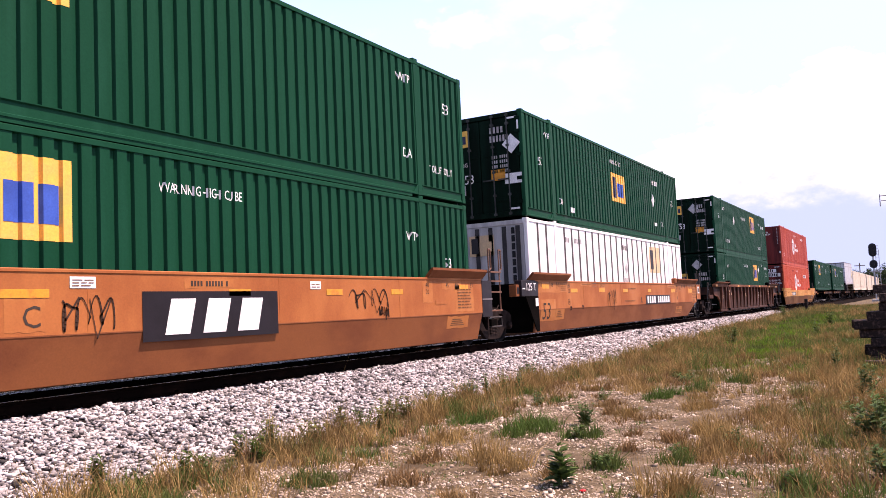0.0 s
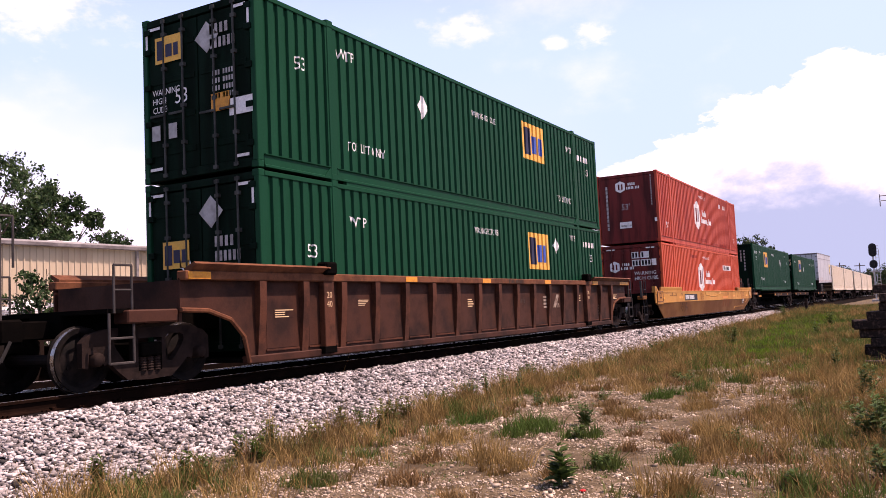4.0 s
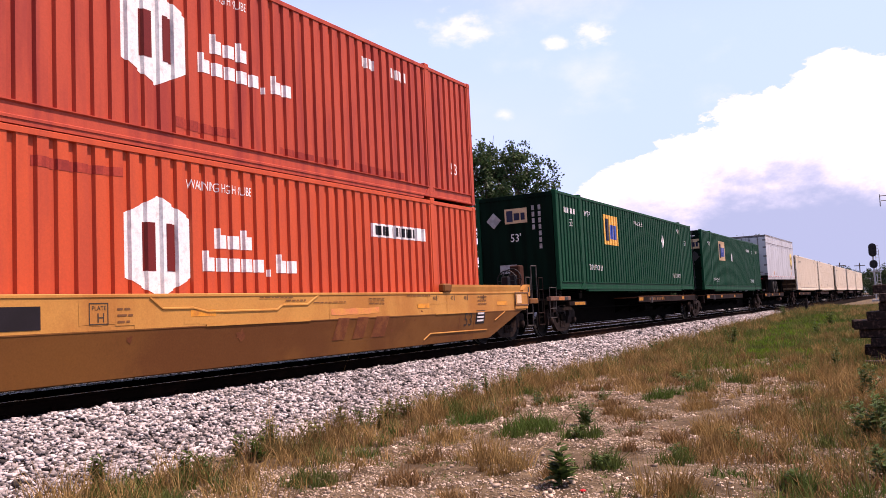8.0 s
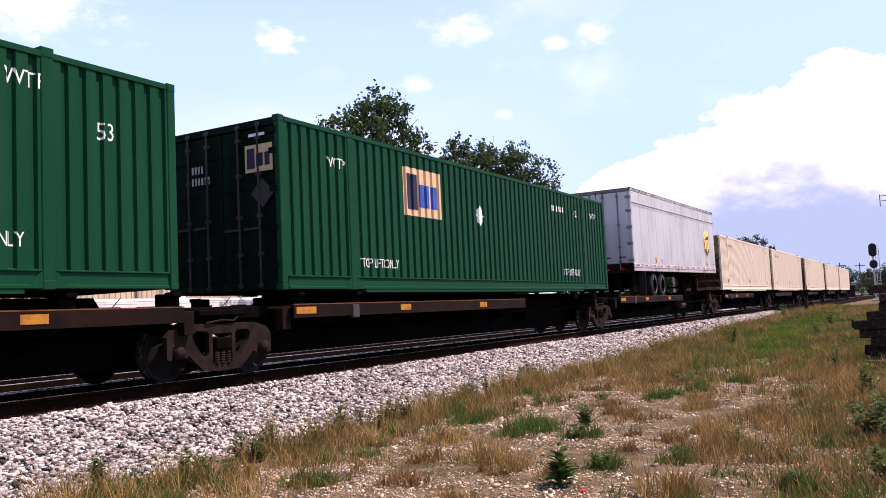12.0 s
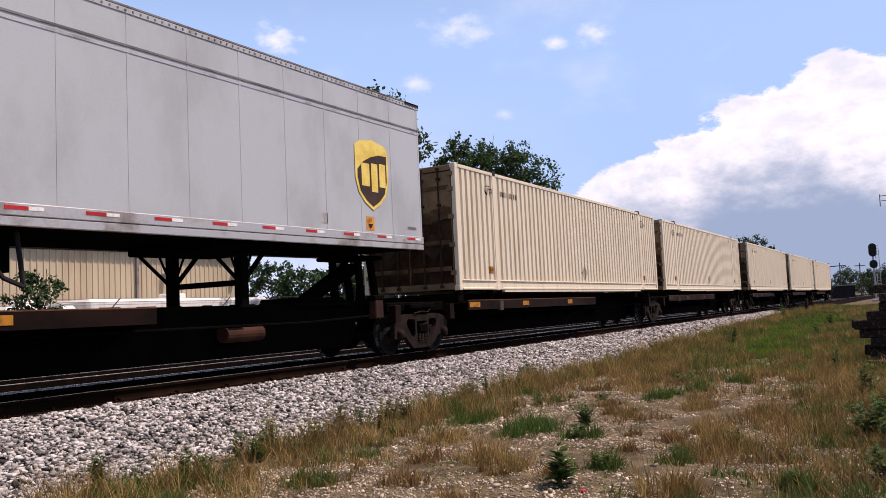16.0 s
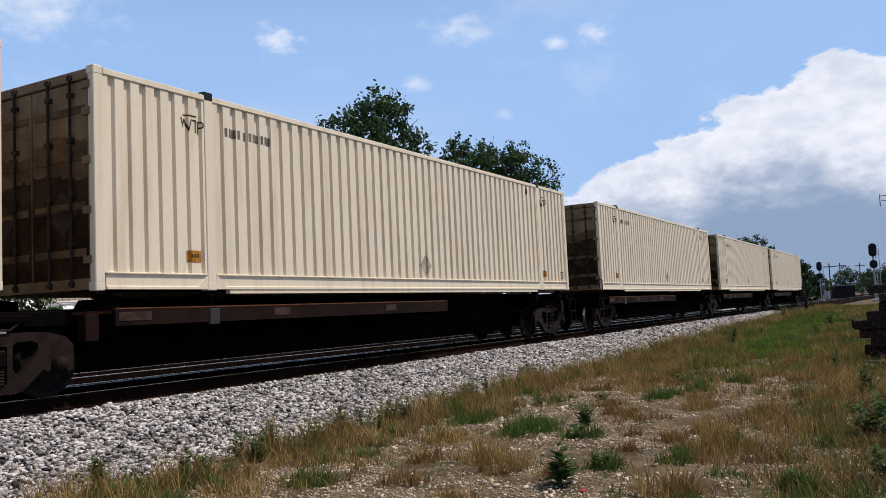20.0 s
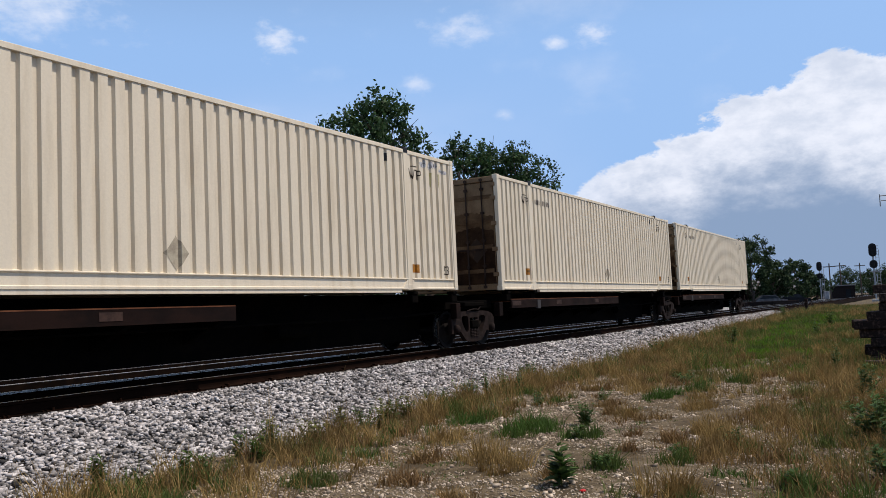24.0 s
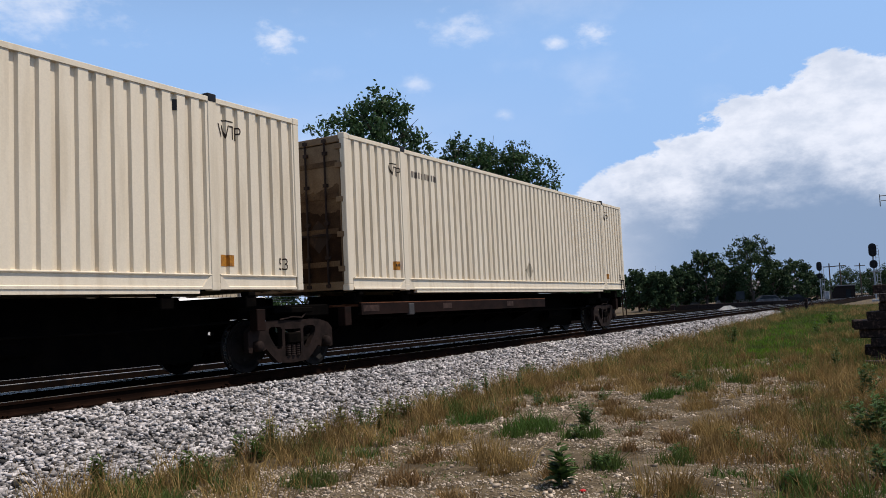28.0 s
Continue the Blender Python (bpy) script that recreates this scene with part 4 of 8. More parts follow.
def hand_wheel(car, at, sign):
    bm = bmesh.new()
    ring = [(at[0], at[1] + 0.28 * math.cos(a), at[2] + 0.28 * math.sin(a)) for a in [2 * math.pi * k / 16 for k in range(17)]]
    pipe(bm, ring, 0.016)
    for k in range(6):
        a = 2 * math.pi * k / 6
        rod(bm, at, (at[0], at[1] + 0.28 * math.cos(a), at[2] + 0.28 * math.sin(a)), 0.011)
    w = part("brake_wheel", bm, BLACK, car)
    part("brake_stand", boxes((at[0] + sign * 0.02, at[0] - sign * 0.14, at[1] - 0.10, at[1] + 0.10, 1.0, at[2] + 0.12), bevel=0.02), BLACK, w)


def smooth_well(car, x0, x1, top, fold, low, upper, lower, slope_left=0.0, slope_right=0.0, ledges=(), ledge_top=1.74, flare=0.13):
    """A smooth-sided well body between x0 and x1: upper sheet, inward lower sheet, top chord, ledges, floor and ends."""
    xb0, xb1 = x0 + slope_left, x1 - slope_right
    for s in (-1, 1):
        y = s * HALF
        bm = bmesh.new()
        side_profile(bm, [(x0, fold), (x1, fold), (x1, top - 0.04), (x0, top - 0.04)], y, y - s * 0.03)
        side = part("side_sheet", bm, upper, car)
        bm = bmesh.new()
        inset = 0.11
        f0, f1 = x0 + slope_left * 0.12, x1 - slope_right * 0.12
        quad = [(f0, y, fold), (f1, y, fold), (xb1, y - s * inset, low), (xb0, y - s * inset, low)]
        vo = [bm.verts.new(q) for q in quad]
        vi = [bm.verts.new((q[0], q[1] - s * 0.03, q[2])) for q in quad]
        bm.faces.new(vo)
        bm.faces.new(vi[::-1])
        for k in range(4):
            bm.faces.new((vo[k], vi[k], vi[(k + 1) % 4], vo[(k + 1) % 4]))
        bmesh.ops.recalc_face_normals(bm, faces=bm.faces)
        # the darker lower paint carries the shade of the inward slope
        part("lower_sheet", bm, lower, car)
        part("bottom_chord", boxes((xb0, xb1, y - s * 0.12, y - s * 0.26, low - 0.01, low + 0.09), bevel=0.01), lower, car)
        part("top_chord", boxes((x0, x1, y + s * 0.012, y - s * 0.14, top - 0.05, top), bevel=0.01), upper, car)
        part("weld_seam", boxes((f0, f1, y + s * 0.004, y - s * 0.01, fold - 0.008, fold + 0.008)), lower, side)
        for a, b in ledges:
            bm = bmesh.new()
            prism(bm, [(y - s * 0.10, top), (y + s * 0.0, top), (y + s * flare, ledge_top - 0.05), (y + s * flare, ledge_top), (y + s * (flare - 0.04), ledge_top), (y - s * 0.06, top + 0.04)], "x", a, b)
            # outward-leaning ledges take the darker paint for their own shade
            part("ledge", bm, lower if flare > 0.1 else upper, car)
        n = 5
        for k in range(1, n):
            xx = x0 + (x1 - x0) * k / n
            part("sheet_seam", boxes((xx - 0.006, xx + 0.006, y + s * 0.003, y - s * 0.01, fold, top - 0.05)), upper, side)
    part("well_floor", boxes((xb0, xb1, -HALF + 0.26, HALF - 0.26, low, low + 0.06)), DARK_STEEL, car)
    # near-black plates added to darken the well ends
    for a, b in ((x0, x0 + 0.05), (x1 - 0.05, x1)):
        part("bulkhead", boxes((a, b, -HALF + 0.04, HALF - 0.04, max(fold - 0.05, 0.70), top - 0.06)), DARK_STEEL, car)
    for a in (xb0, xb1 - 0.04):
        part("bulkhead", boxes((a, a + 0.04, -HALF + 0.14, HALF - 0.14, low, max(fold - 0.05, 0.70) + 0.3)), DARK_STEEL, car)
    for a, b in ((x0 - 0.9, xb0 + 0.9), (xb1 - 0.9, x1 + 0.9)):
        part("end_sill", boxes((a, b, -0.35, 0.35, 0.72, 1.02), bevel=0.02), DARK_STEEL, car)


def on_side(car, name, bm, material, x, z, y=-HALF, lift=0.006, label="", parent=None):
    return mark(name, bm, material, parent or car, x, z, None, y=y, lift=lift, label=label)


def on_fold(car, name, bm, material, x, z, fold, lift=0.006, low=0.18):
    """A marking that crosses the fold and follows the inward slope of the lower sheet."""
    bmesh.ops.bisect_plane(bm, geom=bm.verts[:] + bm.edges[:] + bm.faces[:], plane_co=(0, 0, fold - z), plane_no=(0, 0, 1))
    for v in bm.verts:
        v.co.x += x
        v.co.z += z
        v.co.y = -HALF - lift + max(0.0, fold - v.co.z) / (fold - low) * 0.11
    bmesh.ops.recalc_face_normals(bm, faces=bm.faces)
    return part(name, bm, material, car)


def patch(w, h, seed, jag=0.025):
    """An uneven rectangle in the plane x, z."""
    rnd = random.Random(seed)
    top = [(w * k / 6, h - rnd.uniform(0, jag)) for k in range(7)]
    low = [(w * k / 6, rnd.uniform(0, jag)) for k in range(7)]
    return flat(low + top[::-1])


def chart(car, x, z, w, h, rows=5, field=None, ink=FADED_INK):
    """A panel of small writing: plain bars in rows."""
    polys = []
    for r in range(rows):
        zz = h - (r + 0.8) * h / rows
        a = 0.0
        while a < w - 0.04:
            b = min(w, a + random.uniform(0.05, 0.16))
            polys.append(rect(a, b, zz, zz + 0.32 * h / rows))
            a = b + 0.025
    base = car
    if field:
        base = on_side(car, "panel", flat(rect(-0.03, w + 0.03, -0.02, h + 0.02)), field, x, z)
    on_side(car, "small_writing", flat(*polys), ink, x, z, lift=0.011, parent=base)


def scrawl(car, x, z, w, h, seed, ink=SPRAY, y=-HALF):
    """A looped spray line that says nothing, with two cross strokes."""
    rnd = random.Random(seed)
    f, g, a, b = rnd.uniform(4.0, 5.5), rnd.uniform(7.5, 9.5), rnd.uniform(0, 6), rnd.uniform(0, 6)
    n = 90
    pts = [(w * k / n + 0.07 * w * math.sin(2 * math.pi * f * k / n + b), h * (0.5 + 0.34 * math.sin(2 * math.pi * f * k / n + a) + 0.16 * math.sin(2 * math.pi * g * k / n + b))) for k in range(n + 1)]
    lines = [pts, [(0.1 * w, 0.3 * h), (0.35 * w, 0.95 * h)], [(0.55 * w, 0.9 * h), (0.68 * w, -0.25 * h)], [(0.68 * w, -0.25 * h), (0.95 * w, 0.85 * h)]]
    polys = []
    for line in lines:
        for p, q in zip(line, line[1:]):
            d = Vector((q[0] - p[0], q[1] - p[1]))
            if d.length < 1e-4:
                continue
            m = Vector((-d.y, d.x)).normalized() * (0.010 + 0.004 * math.sin(9 * p[0] / w))
            e = d.normalized() * 0.006
            polys.append(((p[0] + m.x - e.x, p[1] + m.y - e.y), (p[0] - m.x - e.x, p[1] - m.y - e.y), (q[0] - m.x + e.x, q[1] - m.y + e.y), (q[0] + m.x + e.x, q[1] + m.y + e.y)))
    on_side(car, "graffiti", flat(*polys), ink, x, z, lift=0.008, y=y)


def move_with(car, place):
    MOVERS.append((car, place, MID, 0.0))
    return car


def orange_car_c():
    car = move_with(thing("well_car", "orange-brown smooth-sided container well car unit with a black and white emblem", "railway wagon", "wagons of the train"), 0.0)
    smooth_well(car, -0.30, 17.12, 1.54, 0.76, 0.18, ORANGE, SHADED_ORANGE, 0.1, 0.1, ((-0.2, 2.6), (14.75, 17.2)))
    panel = on_side(car, "emblem_panel", flat(rect(0, 2.62, 0, 0.66)), GLOSS_BLACK, 7.48, 0.61)
    white = []
    for x in (0.36, 1.04, 1.72):
        white.append(((x, 0.08), (x + 0.44, 0.08), (x + 0.56, 0.56), (x + 0.12, 0.56)))
    on_side(car, "emblem_block", flat(*white), MARK, 7.48, 0.61, lift=0.012, parent=panel)
    on_side(car, "lettering", glyphs("C", 0.26), DARK_MARK, 5.80, 0.86)
    scrawl(car, 6.28, 0.80, 0.75, 0.42, 4)
    scrawl(car, 12.05, 0.95, 1.15, 0.36, 9)
    scrawl(car, 12.90, 0.78, 0.35, 0.20, 12)
    on_side(car, "number_bar", bars(11, 0.075, (4, 10), squeeze=0.95), DARK_MARK, 8.32, 1.34)
    for x, w in ((5.45, 0.7), (9.05, 0.45), (11.35, 0.45), (13.35, 0.40), (2.6, 0.5)):
        on_side(car, "reflector", flat(rect(0, w, 0, 0.10)), REFLECTOR, x, 1.20)
    chart(car, 6.45, 1.33, 0.30, 0.10, 3, WHITE)
    chart(car, 10.95, 1.32, 0.22, 0.09, 2, WHITE)
    for k, (x, z, w, h) in enumerate(((14.5, 1.02, 0.4, 0.46), (15.3, 1.28, 0.85, 0.18), (15.85, 0.80, 0.85, 0.60), (15.5, 0.45, 0.95, 0.28), (5.6, 0.80, 0.5, 0.40), (8.2, 1.30, 0.95, 0.16))):
        on_fold(car, "clean_patch", patch(w, h, 300 + k), CLEAN_ORANGE, x, z, 0.76, 0.003)
    chart(car, 15.95, 0.88, 0.62, 0.46, 7)
    small = flat(*[rect(0.0 + 0.02 * k, 0.62 - 0.05 * k, 0.04 * k, 0.04 * k + 0.02) for k in range(4)])
    on_fold(car, "small_writing", small, FADED_INK, 15.65, 0.52, 0.76)
    for x, words in ((14.62, "40"), (15.45, "45"), (15.85, "48"), (16.55, "53")):
        on_side(car, "lettering", glyphs(words, 0.10), DARK_MARK, x, 1.34)
    on_side(car, "lettering", glyphs("20", 0.10), DARK_MARK, 14.62, 1.20)
    on_side(car, "reflector", flat(rect(0, 0.40, 0, 0.12)), REFLECTOR, 16.05, 1.28)
    on_side(car, "raised_panel", flat(rect(0, 0.45, 0, 0.10)), ORANGE, 15.0, 0.98)
    for s in (-1, 1):
        part("end_panel", boxes((17.14, 17.64, s * HALF, s * (HALF - 0.10), 0.66, 1.50), bevel=0.01), GLOSS_BLACK, car)
        part("end_panel", boxes((17.13, 17.65, s * (HALF + 0.008), s * (HALF - 0.02), 1.06, 1.085)), GREY_POST, car)
        y = s * 1.34
        bm = bmesh.new()
        for x in (17.78, 18.34):
            pipe(bm, [(x, y, 0.80), (x, y, 2.26), (x + 0.12, y, 2.26), (x + 0.12, y, 1.80), (x, y, 1.76)], 0.020)
        part("ladder", bm, LADDER_RUST, car)
        for z in (0.80, 1.24, 1.50, 1.72):
            part("rung", boxes((17.78, 18.34, y - 0.05, y + 0.05, z - 0.018, z + 0.018)), LADDER_RUST, car)
        bm = bmesh.new()
        pipe(bm, [(17.70, y, 0.64), (18.36, y, 0.64), (18.36, y, 0.42), (17.80, y, 0.42)], 0.018)
        part("step", bm, IRON, car)
    part("end_platform", boxes((17.15, 18.3, -1.2, 1.2, 1.44, 1.50), (17.66, 17.72, -1.25, 1.25, 0.60, 1.46)), DARK_STEEL, car)
    bogie(car, -1.15)
    bogie(car, 18.45)


def orange_car_a():
    car = move_with(thing("well_car", "orange-brown smooth-sided container well car unit with a white-lettered black panel", "railway wagon", "wagons of the train"), 0.0)
    smooth_well(car, 20.20, 38.10, 1.54, 0.76, 0.18, ORANGE, SHADED_ORANGE, 0.02, 1.33, ((19.85, 22.53), (34.68, 38.04)))
    panel = on_side(car, "number_panel", flat(rect(0, 3.40, 0, 0.33)), GLOSS_BLACK, 30.22, 0.755)
    on_side(car, "number_bar", bars(10, 0.24, (4,), squeeze=1.50), MARK, 30.40, 0.80, lift=0.012, parent=panel)
    on_side(car, "lettering", glyphs("A", 0.24), DARK_MARK, 29.55, 0.80)
    for k, (x, z, w, h) in enumerate(((20.52, 0.44, 1.02, 0.60), (20.40, 1.20, 2.0, 0.31), (22.40, 0.78, 0.34, 0.72), (23.55, 1.38, 0.95, 0.14), (21.55, 0.45, 0.65, 0.32), (25.15, 1.19, 0.62, 0.30),
                                      (33.3, 1.36, 1.25, 0.12), (34.5, 0.72, 0.36, 0.78), (34.95, 1.20, 0.55, 0.25), (37.25, 0.70, 0.80, 0.80), (34.60, 0.32, 0.95, 0.30), (36.6, 1.10, 0.55, 0.40))):
        on_fold(car, "clean_patch", patch(w, h, 320 + k), CLEAN_ORANGE, x, z, 0.76, 0.003)
    on_fold(car, "lettering", glyphs("53", 0.46, 0.95), DARK_MARK, 20.62, 0.50, 0.76)
    part("end_box", boxes((19.32, 20.37, -HALF - 0.012, -HALF + 0.19, 1.12, 1.535), bevel=0.01), GLOSS_BLACK, car)
    on_side(car, "lettering", glyphs("125 T", 0.20), MARK, 19.56, 1.27, y=-HALF - 0.012)
    on_side(car, "bar_mark", flat(rect(0, 0.16, 0, 0.03)), MARK, 19.36, 1.30, y=-HALF - 0.012)
    bm = prism(bmesh.new(), [(19.55, 1.12), (20.36, 1.12), (20.36, 0.20), (20.20, 0.20)], "y", -HALF - 0.010, -HALF + 0.02)
    part("end_plate", bm, DARK_STEEL, car)
    bx = part("end_box", boxes((19.12, 19.31, -HALF + 0.05, -HALF + 0.25, 1.12, 1.42), bevel=0.01), SHADED_ORANGE, car)
    on_side(car, "plate", flat(rect(0, 0.11, 0, 0.16)), BLACK, 19.16, 1.19, y=-HALF + 0.05, parent=bx)
    on_side(car, "plate", flat(rect(0, 0.18, 0, 0.21)), WHITE, 20.15, 0.86, y=-HALF - 0.010)
    scrawl(car, 25.95, 0.76, 0.85, 0.56, 21)
    on_side(car, "lettering", glyphs("GWG33", 0.10), DARK_MARK, 25.24, 1.37)
    for x, w, z, h in ((20.64, 0.48, 1.32, 0.11), (22.74, 0.53, 1.21, 0.11), (25.17, 0.54, 1.22, 0.11), (27.6, 0.5, 1.20, 0.11), (30.55, 0.4, 1.20, 0.11), (33.83, 0.57, 1.18, 0.14), (36.70, 0.60, 1.16, 0.16)):
        on_side(car, "reflector", flat(rect(0, w, 0, h)), REFLECTOR, x, z)
    on_side(car, "frame_mark", flat(rect(0, 0.30, 0, 0.012), rect(0, 0.30, 0.10, 0.112), rect(0, 0.012, 0.012, 0.10), rect(0.288, 0.30, 0.012, 0.10)), GREY_POST, 24.62, 1.37)
    chart(car, 23.64, 1.42, 0.78, 0.07, 1)
    chart(car, 28.15, 1.30, 0.85, 0.09, 1)
    chart(car, 27.75, 0.88, 1.15, 0.09, 1)
    chart(car, 21.94, 1.26, 0.40, 0.22, 4)
    chart(car, 33.45, 1.40, 0.85, 0.06, 1)
    chart(car, 34.98, 1.22, 0.42, 0.20, 4)
    on_fold(car, "small_writing", flat(*[rect(0.02 * k, 0.44 - 0.05 * k, 0.05 * k, 0.05 * k + 0.022) for k in range(4)]), FADED_INK, 21.62, 0.53, 0.76)
    for x, words in ((20.48, "53"), (21.24, "48"), (21.73, "45"), (22.51, "40"), (34.63, "40"), (35.44, "45"), (35.91, "48"), (36.73, "53")):
        on_side(car, "lettering", glyphs(words, 0.12), DARK_MARK, x, 1.37)
        on_side(car, "tick", flat(rect(0, 0.03, 0, 0.19)), DARK_MARK, x - 0.06 if x < 30 else x + 0.17, 1.32)
    for x in (22.50, 34.63):
        on_side(car, "lettering", glyphs("20", 0.12), DARK_MARK, x, 1.19)
        on_side(car, "bar_mark", flat(rect(0, 0.16, 0, 0.015)), DARK_MARK, x, 1.335)
    chart(car, 37.34, 0.92, 0.66, 0.55, 8)
    on_side(car, "lettering", glyphs("L 200-S", 0.09), DARK_MARK, 37.36, 0.80)
    on_fold(car, "small_writing", flat(*[rect(0.0, 0.80 - 0.12 * (k % 2), 0.045 * k, 0.045 * k + 0.022) for k in range(3)], rect(0.05, 0.35, 0.18, 0.21)), FADED_INK, 34.68, 0.37, 0.76)
    ring = [(0.09 * math.cos(2 * math.pi * k / 20), 0.09 * math.sin(2 * math.pi * k / 20)) for k in range(20)]
    inner = [(0.075 * math.cos(2 * math.pi * k / 20), 0.075 * math.sin(2 * math.pi * k / 20)) for k in range(20)]
    for x, z in ((34.75, 0.94), (22.56, 0.94)):
        on_side(car, "ring_mark", flat(*[(ring[k], ring[(k + 1) % 20], inner[(k + 1) % 20], inner[k]) for k in range(20)]), DARK_MARK, x, z)
        on_side(car, "number_bar", bars(3, 0.06, squeeze=0.8), DARK_MARK, x - 0.05, z - 0.03)
    rnd = random.Random(77)
    for x, z in ((22.69, 0.76), (23.67, 0.77)):
        pts = [(rnd.uniform(0.05, 0.11) * math.cos(k * 0.52), rnd.uniform(0.04, 0.09) * math.sin(k * 0.52)) for k in range(12)]
        on_fold(car, "dirt_spot", flat(pts), BROWN, x, z, 0.76, 0.004)
    box1 = part("sign_box", boxes((38.08, 38.82, -HALF - 0.02, -HALF + 0.06, 0.86, 1.52), bevel=0.02), ORANGE, car)
    part("box_rim", boxes((38.06, 38.84, -HALF - 0.03, -HALF - 0.015, 1.50, 1.53), (38.06, 38.84, -HALF - 0.03, -HALF - 0.015, 0.85, 0.88), (38.06, 38.09, -HALF - 0.03, -HALF - 0.015, 0.88, 1.50), (38.81, 38.84, -HALF - 0.03, -HALF - 0.015, 0.88, 1.50)), LADDER_RUST, box1)
    on_side(car, "panel", flat(rect(0, 0.36, 0, 0.30)), WHITE, 38.30, 1.12, y=-HALF - 0.02, parent=box1)
    on_side(car, "panel_block", flat(rect(0.04, 0.16, 0.06, 0.24), rect(0.20, 0.32, 0.06, 0.24)), BLACK, 38.30, 1.12, y=-HALF - 0.02, lift=0.012, parent=box1)
    part("tie_down", boxes((34.35, 34.68, -HALF - 0.06, -HALF + 0.1, 1.54, 1.76), bevel=0.03), SHADED_ORANGE, car)
    bogie(car, 37.75)
    end_gear(car, 38.6, 1, BLACK)
    for s in (-1, 1):
        for x in (39.07, 39.70):
            part("end_post", boxes((x - 0.028, x + 0.028, s * 1.30, s * 1.24, 0.95, 2.05), bevel=0.008), IRON, car)
            bm = bmesh.new()
            pipe(bm, [(x, s * 1.30, 2.14), (x + 0.16, s * 1.30, 2.14), (x + 0.16, s * 1.30, 1.55)], 0.014)
            part("grab_iron", bm, IRON, car)
        for a, b in ((38.86, 39.02), (39.12, 39.60)):
            part("step_box", boxes((a, b, s * 1.33, s * 1.05, 0.87, 0.99), bevel=0.015), LADDER_RUST, car)


def brown_car():
    car = move_with(thing("well_car", "rusty brown ribbed container well car with a bright orange rust edge", "railway wagon", "wagons of the train"), 0.0)
    x0, x1, top, low = 42.25, 62.10, 1.56, 0.20
    for s in (-1, 1):
        y = s * (HALF - 0.10)
        bm = bmesh.new()
        pts = [(x0, 1.02), (x0 + 0.5, 1.00), (x0 + 0.95, 0.86), (x0 + 1.22, 0.60), (x0 + 1.32, low), (x1 - 1.62, low), (x1 - 1.50, 0.60), (x1 - 1.22, 0.86), (x1 - 0.7, 1.00), (x1, 1.02), (x1, top - 0.1), (x0, top - 0.1)]
        prism(bm, pts, "y", min(y, y - s * 0.03), max(y, y - s * 0.03))
        sheet = part("side_sheet", bm, BROWN, car)
        part("top_chord", boxes((x0, x1, y + s * 0.12, y - s * 0.06, top - 0.13, top), bevel=0.015), RUST_EDGE, car)
        part("bottom_chord", boxes((x0 + 1.3, x1 - 1.6, y + s * 0.05, y - s * 0.12, low - 0.02, low + 0.10), bevel=0.015), BROWN, car)
        for k in range(17):
            x = 43.82 + k * 1.04
            bm = bmesh.new()
            w = 0.075
            prism(bm, [(y, low + 0.05), (y + s * 0.03, low + 0.05), (y + s * 0.11, top - 0.45), (y + s * 0.11, top - 0.13), (y, top - 0.13)], "x", x - w, x + w)
            part("rib", bm, LIT_BROWN, sheet)
            if k < 16:
                part("inset_panel", boxes((x + 0.16, x + 0.90, y + s * 0.004, y - s * 0.01, low + 0.18, top - 0.30), bevel=0.004), BROWN, sheet)
                part("panel_edge", boxes((x + 0.14, x + 0.92, y + s * 0.02, y - s * 0.01, low + 0.145, low + 0.172)), LIT_BROWN, sheet)
        # arch rims over the bogies
        for pa in ([(x0, 1.02), (x0 + 0.5, 1.00), (x0 + 0.95, 0.86), (x0 + 1.22, 0.60), (x0 + 1.32, low)], [(x1, 1.02), (x1 - 0.7, 1.00), (x1 - 1.22, 0.86), (x1 - 1.50, 0.60), (x1 - 1.62, low)]):
            bm = bmesh.new()
            for p, q in zip(pa, pa[1:]):
                rod(bm, (p[0], y + s * 0.02, p[1]), (q[0], y + s * 0.02, q[1]), 0.035, 6)
            part("arch_rim", bm, RUST_EDGE, sheet)
        for a, b in ((x0 + 0.1, 45.4), (58.6, x1 + 0.1)):
            bm = bmesh.new()
            prism(bm, [(y, top), (y + s * 0.10, top), (y + s * 0.22, top + 0.09), (y + s * 0.18, top + 0.12), (y, top + 0.04)], "x", a, b)
            part("ledge", bm, RUST_EDGE, car)
        for x in (45.45, 58.18):
            part("tie_down", boxes((x - 0.16, x + 0.16, y - s * 0.02, y + s * 0.2, top - 0.02, top + 0.20), bevel=0.03), DARK_STEEL, car)
    yy = -(HALF - 0.10)
    for x, w in ((42.3, 0.42), (47.9, 0.42), (54.85, 0.42), (58.6, 0.47), (61.25, 0.95), (51.2, 0.42)):
        on_side(car, "reflector", flat(rect(0, w, 0, 0.10)), REFLECTOR, x, top - 0.115, y=yy - 0.12)
    on_side(car, "number_bar", bars(10, 0.09, (4,), squeeze=1.1), DARK_MARK, 52.62, top - 0.11, y=yy - 0.12)
    # remains of a white emblem, crossed by the ribs
    for polys, x in (([rect(0, 0.55 - 0.04 * k, 0.09 * k, 0.09 * k + 0.055) for k in range(4)], 54.95), ([((0, 0), (0.2, 0), (0.5, 0.36), (0.3, 0.36)), ((0.32, 0), (0.5, 0), (0.46, 0.1), (0.36, 0.14))], 55.60)):
        on_side(car, "emblem_block", flat(*polys), WORN_WHITE, x, 0.80, y=yy - 0.004)
    on_side(car, "lettering", glyphs("NWF13", 0.11), DARK_MARK, 53.25, 0.95, y=yy)
